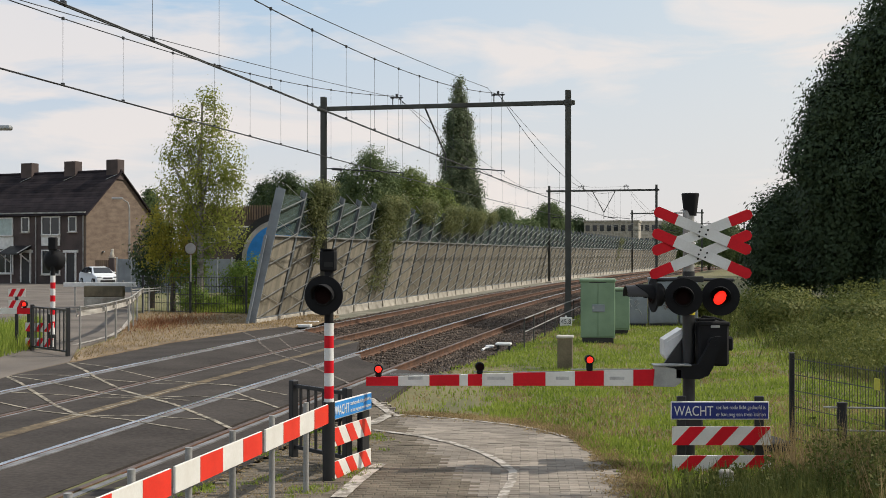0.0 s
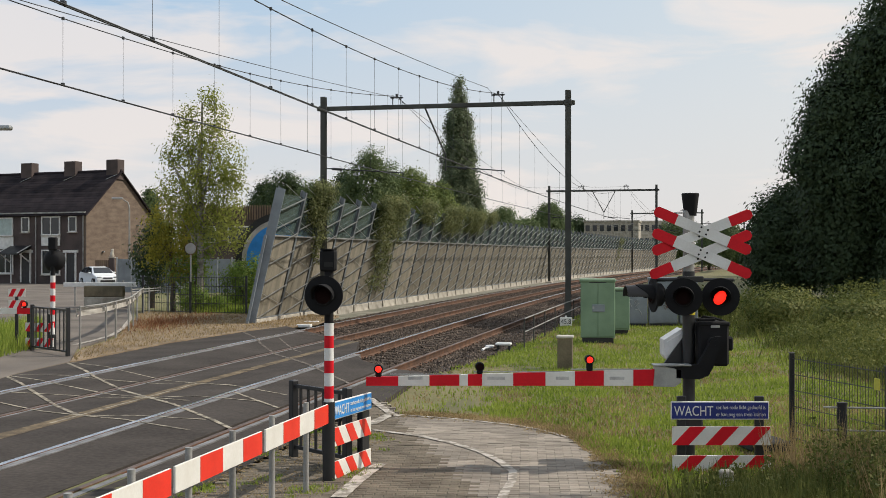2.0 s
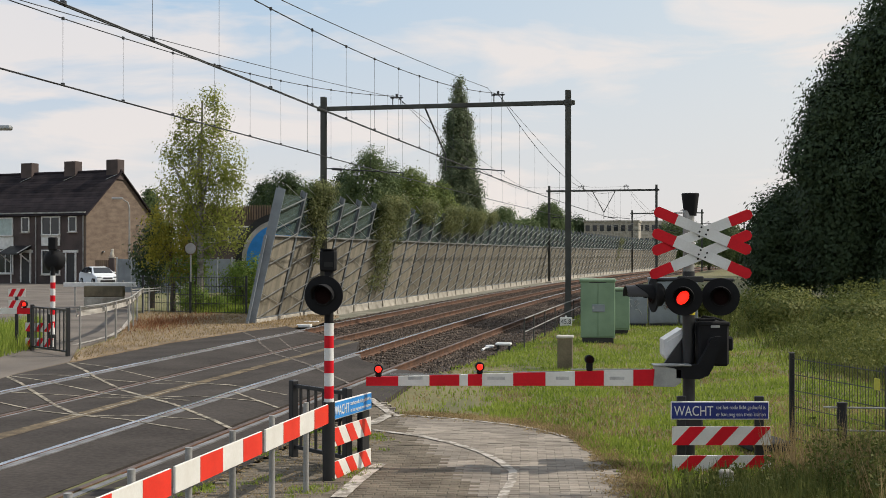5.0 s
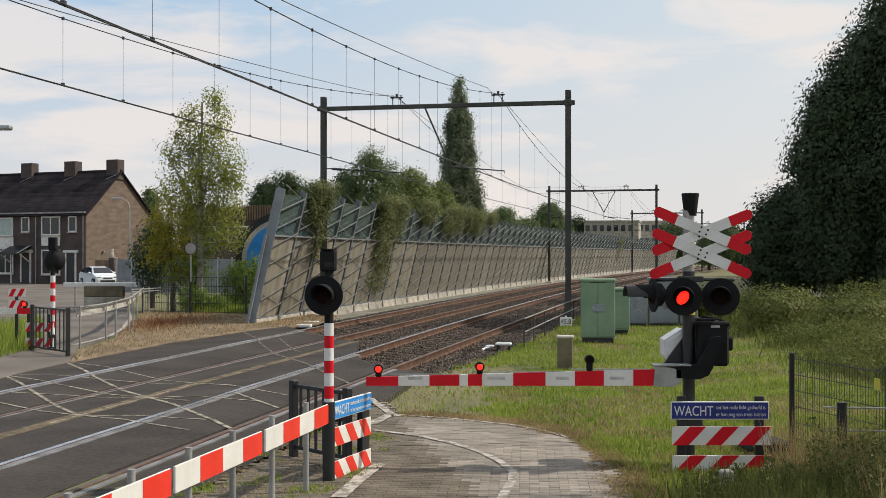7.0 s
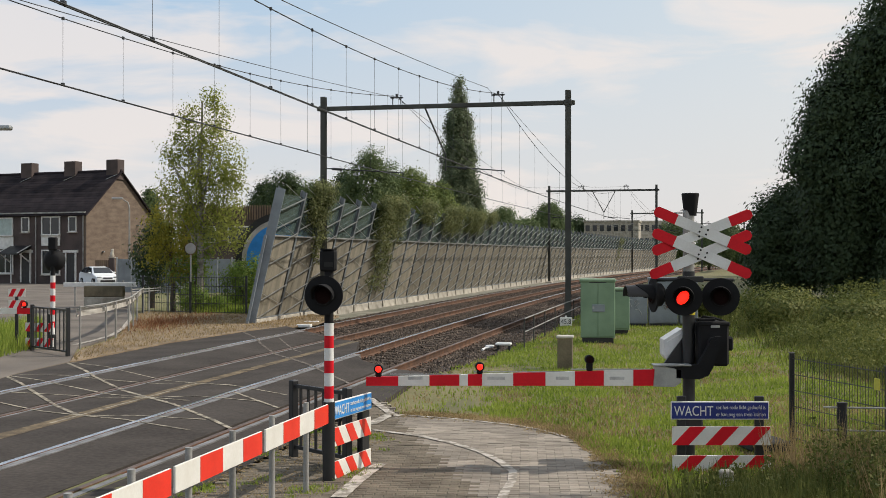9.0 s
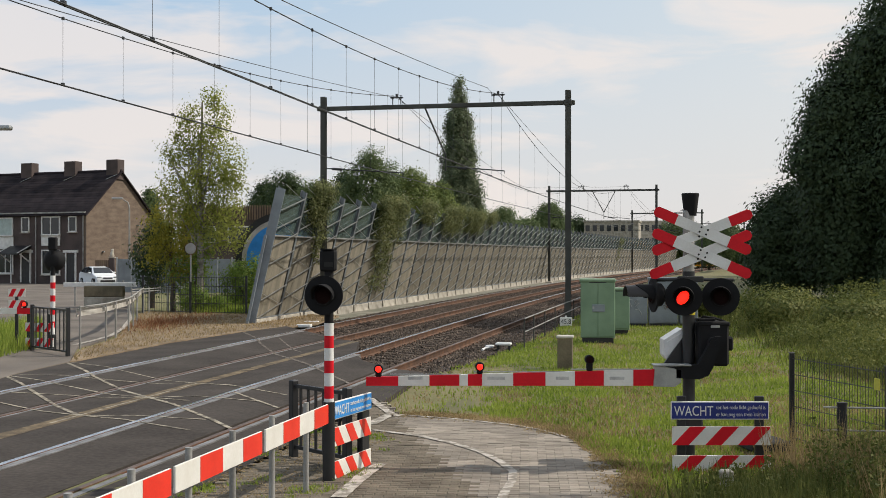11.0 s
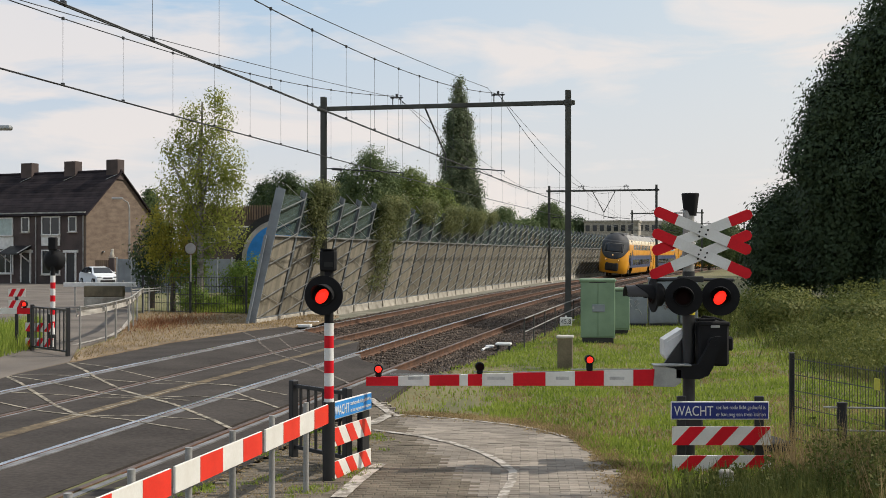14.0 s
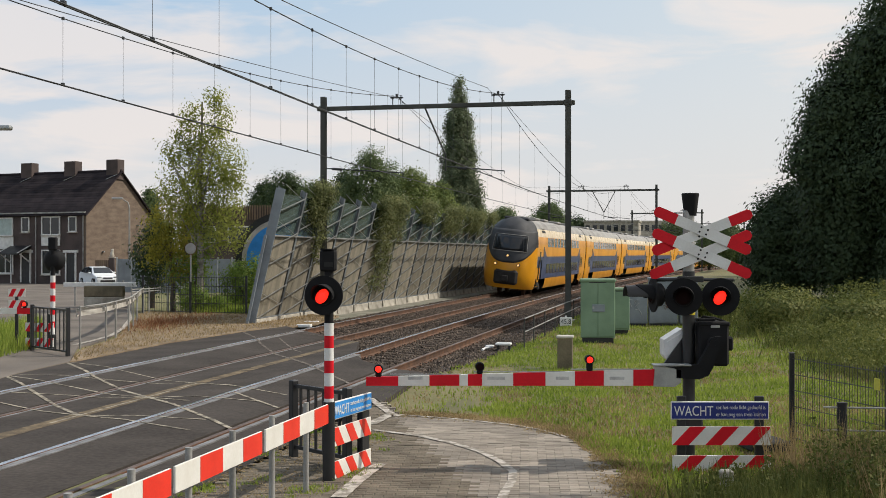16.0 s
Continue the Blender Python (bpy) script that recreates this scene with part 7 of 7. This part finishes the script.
def house_front():
    """Garden pillar with a pale figure, and a plank gate, beside the gable."""
    t = thing("garden_pillar", pose(-25.7, 93.0, 0), "brown brick garden pillar beside a timber gate", "pillar")
    g = Geo()
    g.box((0, 0, 1.0), (0.42, 0.42, 2.2), 0.02)
    solid("shaft", g, M["brick_dark"], t, smooth=0)
    g = Geo()
    g.box((0, 0, 2.14), (0.52, 0.52, 0.1), 0.02)
    solid("cap", g, M["concrete"], t, smooth=0)
    g = Geo()
    g.tube([(0, 0, 0), (0, 0, 0.12), (0, 0, 0.3), (0.03, 0, 0.42), (0.05, 0, 0.55), (0.05, 0, 0.62)], [0.17, 0.19, 0.14, 0.1, 0.12, 0.05], n=12)
    tagged(solid("garden_statue", g, M["concrete"], m=pose(-25.7, 93.0, 2.19)), "small pale stone statue on a brick pillar", "statue")
    t = thing("timber_gate", pose(-27.1, 93.3, 0), "brown upright plank gate beside a brick house", "gate")
    for i in range(8):
        g = Geo()
        g.box((0.08 + i * 0.16, 0, 0.95), (0.14, 0.04, 2.0), 0.005)
        solid("plank", g, M["timber"], t, smooth=0)
    t = thing("iron_gate", pose(-25.4, 93.0, 0), "dark iron bar gate beside a brick pillar", "gate")
    for i in range(7):
        g = Geo()
        g.cyl((0.1 + i * 0.18, 0, 0.05), (0.1 + i * 0.18, 0, 1.75 + 0.06 * i), 0.02, n=6)
        solid("bar", g, M["black"], t)
    for z in (0.3, 1.6):
        g = Geo()
        g.box((0.65, 0, z), (1.3, 0.03, 0.05))
        solid("rail", g, M["black"], t, smooth=0)


make_house()
house_front()
make_car()
far_side()
lineside()


# ---- train ----
M["train_yellow"] = mat("train_yellow", (0.74, 0.33, 0.016), (0.62, 0.265, 0.013), 0.32, scale=0.8, fine=30, bump=0.02)
M["train_blue"] = mat("train_blue", (0.05, 0.075, 0.17), (0.036, 0.056, 0.13), 0.35, scale=0.8, fine=30, bump=0.02)
# upper flank: reflected sky on the yellow, painted as a pale colour
M["train_sky_sheen"] = mat("train_sky_sheen", (0.7, 0.58, 0.38), (0.62, 0.5, 0.32), 0.28, scale=0.8, fine=30, bump=0.02)
M["train_roof"] = mat("train_roof_grey", (0.3, 0.29, 0.27), (0.2, 0.19, 0.18), 0.55, scale=0.8, fine=20, bump=0.05)
M["train_mask"] = mat("train_front_grey", (0.06, 0.062, 0.068), (0.042, 0.044, 0.048), 0.6, spec=0.25, scale=1.5, fine=30, bump=0.02)
M["train_glass"] = glass_mat("train_glass", (0.012, 0.014, 0.018), 0.05)
# pale base colour paints in the sky showing in the upper panes
M["upper_sky_glass"] = glass_mat("upper_deck_sky_glass", (0.2, 0.24, 0.26), 0.12)
M["under"] = mat("underframe", (0.03, 0.027, 0.024), (0.018, 0.016, 0.015), 0.85, bump=0.2)
M["headlight"] = glow_mat("headlight", (1.0, 0.55, 0.2), 1.0)

ZS = [0.42, 0.62, 1.05, 1.2, 1.75, 1.95, 2.1, 2.3, 2.42, 2.6, 2.75, 2.95, 3.2, 3.6, 3.8, 4.05, 4.28, 4.45, 4.56, 4.62, 4.65]
HW = [1.38, 1.46, 1.5, 1.51, 1.51, 1.51, 1.51, 1.51, 1.51, 1.51, 1.5, 1.49, 1.47, 1.41, 1.37, 1.28, 1.12, 0.92, 0.68, 0.36, 0.0]


def half_width(z):
    return float(np.interp(z, ZS, HW))


def front_y(x, z):
    """How far the nose stands back from its foremost point."""
    rake = float(np.interp(z, [0.42, 0.8, 1.6, 2.2, 3.0, 3.8, 4.3, 4.65], [0.22, 0.06, 0.0, 0.1, 0.34, 0.66, 1.0, 1.55]))
    q = abs(x) / max(0.3, half_width(z))
    return rake + 1.15 * q ** 2.8


def side_mat(z, y, L, cab=False):
    """0 yellow, 1 blue, 2 yellow with sky sheen coloured in, 3 roof, 4 underframe."""
    door = y < 3.2 or y > L - 3.2
    if z > 4.15:
        return 3
    if cab and y < 1.9 and z > 2.95:
        return 5
    if z > 3.6:
        return 2
    if z > 2.36:
        return 0
    if z > 1.12:
        return 1 if not door or (y > 1.9 and y < 3.2 and z > 1.7) else 0
    return 0


def car_body(t, L, cab):
    g = Geo()
    ys = [0.0, 0.9, 1.9, 3.2, 4.2] + list(np.linspace(5.7, L - 5.7, 8)) + [L - 4.2, L - 3.2, L - 1.9, L - 0.9, L]
    n = len(ZS)

    def edge_y(z, y):
        if not cab:
            return y
        f = front_y(half_width(z), z)
        return max(y, f) if y > 0 else f
    for side in (-1, 1):
        o = len(g.v)
        for y in ys:
            for z, w in zip(ZS, HW):
                g.v.append((side * w, edge_y(z, y), z))
        for j in range(len(ys) - 1):
            for i in range(n - 1):
                ym = (ys[j] + ys[j + 1]) / 2
                if ZS[i + 1] < 1.1 and (1.9 < ym < 5.7 or L - 5.7 < ym < L - 1.9):
                    continue
                g.f.append((o + j * n + i, o + j * n + i + 1, o + (j + 1) * n + i + 1, o + (j + 1) * n + i))
                g.m.append(side_mat((ZS[i] + ZS[i + 1]) / 2, (ys[j] + ys[j + 1]) / 2, L, cab))
    # rear end
    g.add([(w, L, z) for z, w in zip(ZS, HW)] + [(-w, L, z) for z, w in zip(ZS[::-1], HW[::-1])], [tuple(range(2 * n))], 4)
    # front end
    k = 12
    o = len(g.v)
    for z, w in zip(ZS, HW):
        for i in range(k + 1):
            x = -w + 2 * w * i / k
            g.v.append((x, front_y(x, z) if cab else 0.0, z))
    for j in range(n - 1):
        for i in range(k):
            z = (ZS[j] + ZS[j + 1]) / 2
            g.f.append((o + j * (k + 1) + i, o + j * (k + 1) + i + 1, o + (j + 1) * (k + 1) + i + 1, o + (j + 1) * (k + 1) + i))
            q = abs(-1 + 2 * (i + 0.5) / k)
            mask = z > 2.95
            g.m.append((5 if mask else 0) if cab else 4)
    b = solid("body", g, [M["train_yellow"], M["train_blue"], M["train_sky_sheen"], M["train_roof"], M["under"], M["train_mask"]], t, smooth=32)
    bm = bmesh.new()
    bm.from_mesh(b.data)
    bmesh.ops.remove_doubles(bm, verts=bm.verts, dist=0.002)
    bmesh.ops.recalc_face_normals(bm, faces=bm.faces)
    bm.to_mesh(b.data)
    bm.free()
    return b


def side_plate(name, t, side, y, z, w, h, material, depth=0.02):
    """A plate lying on the car's flank."""
    g = Geo()
    x0, x1 = half_width(z - h / 2), half_width(z + h / 2)
    a = [(side * (x0 + 0.012), y - w / 2, z - h / 2), (side * (x0 + 0.012), y + w / 2, z - h / 2), (side * (x1 + 0.012), y + w / 2, z + h / 2), (side * (x1 + 0.012), y - w / 2, z + h / 2)]
    b = [(p[0] - side * (depth + 0.02), p[1], p[2]) for p in a]
    g.add(a + b, [(0, 1, 2, 3), (4, 7, 6, 5), (0, 4, 5, 1), (1, 5, 6, 2), (2, 6, 7, 3), (3, 7, 4, 0)])
    return solid(name, g, M[material], t, smooth=0)


def blue_wedge(t, side, y, e):
    """The slanted end of the blue band beside a door."""
    g = Geo()
    x = side * 1.522
    tri = [(x, y, 2.34), (x, y, 3.0), (x, y + e * 1.5, 2.34)]
    g.add(tri + [(p[0] - side * 0.05, p[1], p[2]) for p in tri], [(0, 1, 2), (3, 5, 4), (0, 3, 4, 1), (1, 4, 5, 2), (2, 5, 3, 0)])
    solid("blue_wedge", g, M["train_blue"], t, smooth=0)


def bogie(t, y):
    g = Geo()
    for s in (-1, 1):
        g.box((s * 1.08, y, 0.55), (0.14, 3.3, 0.26), 0.03)
        g.box((s * 1.15, y, 0.72), (0.2, 0.7, 0.3), 0.03)
        for e in (-1, 1):
            g.box((s * 1.14, y + e * 1.25, 0.48), (0.2, 0.36, 0.36), 0.04)
    g.box((0, y, 0.55), (2.0, 0.5, 0.3), 0.03)
    b = solid("bogie", g, M["under"], t, smooth=0)
    for e in (-1.25, 1.25):
        g = Geo()
        g.cyl((-0.95, y + e, 0.46), (0.95, y + e, 0.46), 0.08, n=10)
        for s in (-1, 1):
            g.cyl((s * 0.68, y + e, 0.46), (s * 0.82, y + e, 0.46), 0.46, n=28)
            g.cyl((s * 0.66, y + e, 0.46), (s * 0.69, y + e, 0.46), 0.49, n=28)
        solid("wheelset", g, M["rail_rust"], b, smooth=40)


def make_car_unit(cab, L):
    t = thing("train_car", Matrix(), "yellow and blue double-deck train driving car with a dark front" if cab else "yellow and blue double-deck train middle car, pale sky sheen coloured in below the roof", "train", "train cars")
    car_body(t, L, cab)
    for s in (-1, 1):
        y0, y1 = (5.6 if cab else 4.6), L - 4.6
        k = 11
        for i in range(k):
            y = y0 + (y1 - y0) * (i + 0.5) / k
            w = (y1 - y0) / k - 0.28
            side_plate("upper_window", t, s, y, 3.3, w, 0.56, "upper_sky_glass")
            side_plate("lower_window", t, s, y, 1.66, w, 0.6, "train_glass")
        doors = (L - 2.5,) if cab else (2.5, L - 2.5)
        for y in doors:
            for e in (-0.36, 0.36):
                d = side_plate("door_leaf", t, s, y + e, 1.55, 0.68, 2.0, "train_yellow")
                side_plate("door_window", d, s, y + e, 1.95, 0.4, 0.8, "train_glass", 0.0)
            side_plate("blue_end_panel", t, s, y - 1.35 if y > L / 2 else y + 1.35, 1.75, 0.5, 1.2, "train_blue")
        for y0, e in (((4.1, 1), (L - 3.9, -1)) if cab else ((3.9, 1), (L - 3.9, -1))):
            blue_wedge(t, s, y0, e)
        if cab:
            side_plate("cab_door", t, s, 2.9, 1.75, 0.66, 2.3, "train_yellow")
            side_plate("cab_door_window", t, s, 2.9, 2.35, 0.42, 0.7, "train_glass", 0.0)
            for y in (2.42, 3.4):
                g = Geo()
                g.cyl((s * 1.55, y, 1.0), (s * 1.55, y, 2.2), 0.03, n=8)
                solid("grab_rail", g, M["black"], t)
            side_plate("step_recess", t, s, 2.9, 0.75, 0.7, 0.25, "under")
        side_plate("roof_grille", t, s, 4.4 if cab else 3.2, 3.98, 1.3, 0.26, "under")
        side_plate("roof_grille", t, s, L - 3.2, 3.98, 1.3, 0.26, "under")
    for y in (3.9, L - 3.9):
        bogie(t, y)
    g = Geo()
    g.box((0, L / 2, 0.5), (2.5, L - 11.5, 0.35), 0.03)
    g.box((0, L / 2 + 0.6, 1.08), (2.8, L - 2.0, 0.06))
    solid("underframe", g, M["under"], t, smooth=0)
    if not cab:
        g = Geo()
        g.box((0, -0.3, 2.2), (1.9, 0.7, 3.2), 0.08)
        solid("gangway", g, M["under"], t, smooth=0)
    for y in (6.0, 9.5, 16.0, 21.0):
        g = Geo()
        g.box((0, y, 4.68), (1.3, 1.6, 0.16), 0.05)
        solid("roof_box", g, M["train_roof"], t, smooth=0)
    if cab:
        # dark front shell with a rounded lower edge
        g = Geo()
        cols, rows = 28, 12
        vs = []
        for i in range(cols + 1):
            q = -1 + 2 * i / cols
            zb = 1.93 + 1.05 * abs(q) ** 3.2
            for j in range(rows + 1):
                z = zb + (3.9 - zb) * j / rows
                x = q * half_width(z) * 0.985
                vs.append((x, front_y(x, z) - 0.014, z))
        g.add(vs, [(i * (rows + 1) + j, (i + 1) * (rows + 1) + j, (i + 1) * (rows + 1) + j + 1, i * (rows + 1) + j + 1) for i in range(cols) for j in range(rows)])
        sh = solid("front_shell", g, M["train_mask"], t, smooth=60)
        so = sh.modifiers.new("solid", "SOLIDIFY")
        so.thickness, so.offset = 0.02, 0.0
        # windscreen, lying on the nose
        g = Geo()
        cols, rows = 8, 5
        vs = []
        for j in range(rows + 1):
            z = 2.62 + 0.95 * j / rows
            w = 1.03 - 0.06 * j / rows
            for i in range(cols + 1):
                x = -w + 2 * w * i / cols
                vs.append((x, front_y(x, z) - 0.045, z))
        g.add(vs, [(j * (cols + 1) + i, j * (cols + 1) + i + 1, (j + 1) * (cols + 1) + i + 1, (j + 1) * (cols + 1) + i) for j in range(rows) for i in range(cols)])
        ws = solid("windscreen", g, M["train_glass"], t, smooth=60)
        so = ws.modifiers.new("solid", "SOLIDIFY")
        so.thickness, so.offset = 0.03, 0.0
        g = Geo()
        rim = [vs[i] for i in range(cols + 1)] + [vs[j * (cols + 1) + cols] for j in range(1, rows + 1)] + [vs[rows * (cols + 1) + i] for i in range(cols - 1, -1, -1)] + [vs[j * (cols + 1)] for j in range(rows - 1, -1, -1)]
        g.tube(rim, 0.025, n=6)
        solid("windscreen_seal", g, M["train_roof"], ws)
        for x, z in ((0.0, 2.34), (-0.68, 1.82), (0.68, 1.82)):
            g = Geo()
            y = front_y(x, z)
            g.cyl((x, y - 0.05, z), (x, y + 0.05, z), 0.1, n=18)
            hl = solid("headlight", g, M["train_mask"], t)
            g = Geo()
            g.cyl((x, y - 0.065, z), (x, y - 0.045, z), 0.06, n=18)
            solid("headlight_lens", g, M["headlight"], hl, label="glowing warm headlight")
        g = Geo()
        g.box((0, 0.14, 1.08), (1.4, 0.36, 0.86), 0.12)
        cp = solid("coupler_recess", g, M["under"], t, smooth=0)
        g = Geo()
        g.cyl((0, -0.14, 1.0), (0, 0.1, 1.0), 0.14, n=14)
        g.box((0, -0.16, 1.0), (0.36, 0.14, 0.36), 0.04)
        solid("coupler", g, M["under"], cp)
        g = Geo()
        g.box((0, 3.1, 4.57), (1.5, 2.6, 0.2), 0.08)
        for x in (-0.5, 0.0, 0.5):
            g.cyl((x, 1.85, 4.5), (x, 2.1, 4.56), 0.05, n=8)
        solid("air_unit", g, M["train_mask"], t, smooth=0)
    return t


CAR_L, PITCH = 26.4, 26.75
lead = make_car_unit(True, CAR_L)
second = make_car_unit(False, CAR_L)
TRAIN = [lead, second] + [copy_thing(second, Matrix()) for _ in range(4)]


# ---- movement ----
def nose_at(t):
    """Where the train's nose is along the line at t seconds."""
    u = t - 16.0
    if u < -3.5:
        return 140.33 + 26.95 * (-3.5 - u)
    return 40.43 - 30.13 * u - 0.454 * u * u


def car_pose(s):
    """A car whose front end is at s, on two bogies on the far track."""
    a, b = on(s + 3.9, -SPACING / 2, 0), on(s + CAR_L - 3.9, -SPACING / 2, 0)
    d = (b - a).normalized()
    roll = math.atan(cant(s + 13) / 1.504)
    m = Matrix.Translation(a - d * 3.9) @ Matrix.Rotation(math.atan2(-d.x, d.y), 4, "Z")
    return m @ Matrix.Rotation(roll, 4, "Y")


def flash_rows(lit, off, period, start, length):
    rows = [(0.0, lit if start - period + length > 0.01 else off)]
    if start - period + length > 0.01:
        rows += [(start - period + length, lit), (start - period + length + 0.034, off)]
    k = 0
    while True:
        a = start + k * period
        b = a + length
        k += 1
        if a - 0.034 > 15.95:
            break
        if a - 0.034 > 0.0:
            rows.append((a - 0.034, off))
        rows.append((a, lit))
        if b > 15.95:
            break
        rows.append((b, lit))
        rows.append((b + 0.034, off))
    rows.append((16.0, lit if rows[-1][1] is lit else off))
    return rows


def motions():
    for i, car in enumerate(TRAIN):
        walk(car, [(t, car_pose(nose_at(t) + PITCH * i)) for t in [0.0, 2.0, 4.0, 6.0, 8.0, 9.0, 10.0, 11.0, 11.5] + [12.0 + 0.25 * k for k in range(17)]])
    for ob, lit, off, (period, start, length) in FLASHERS:
        walk(ob, flash_rows(lit, off, period, start, length))
    sway = [(0.0, -1.5), (0.8, 0.5), (1.5, -1.8), (2.4, 2.0), (3.5, 4.2), (4.6, 1.0), (5.8, 3.5), (7.0, 3.8), (8.0, 1.0), (9.0, 1.8), (10.2, 4.0), (11.4, 2.2), (12.5, 5.0), (13.4, 3.0), (14.5, 9.0), (15.2, 6.0), (16.0, 5.2)]
    for ob, z in SWAY:
        walk(ob, [(t, pose(0, 0, z, 0.4 * a, a, 0)) for t, a in sway])


motions()
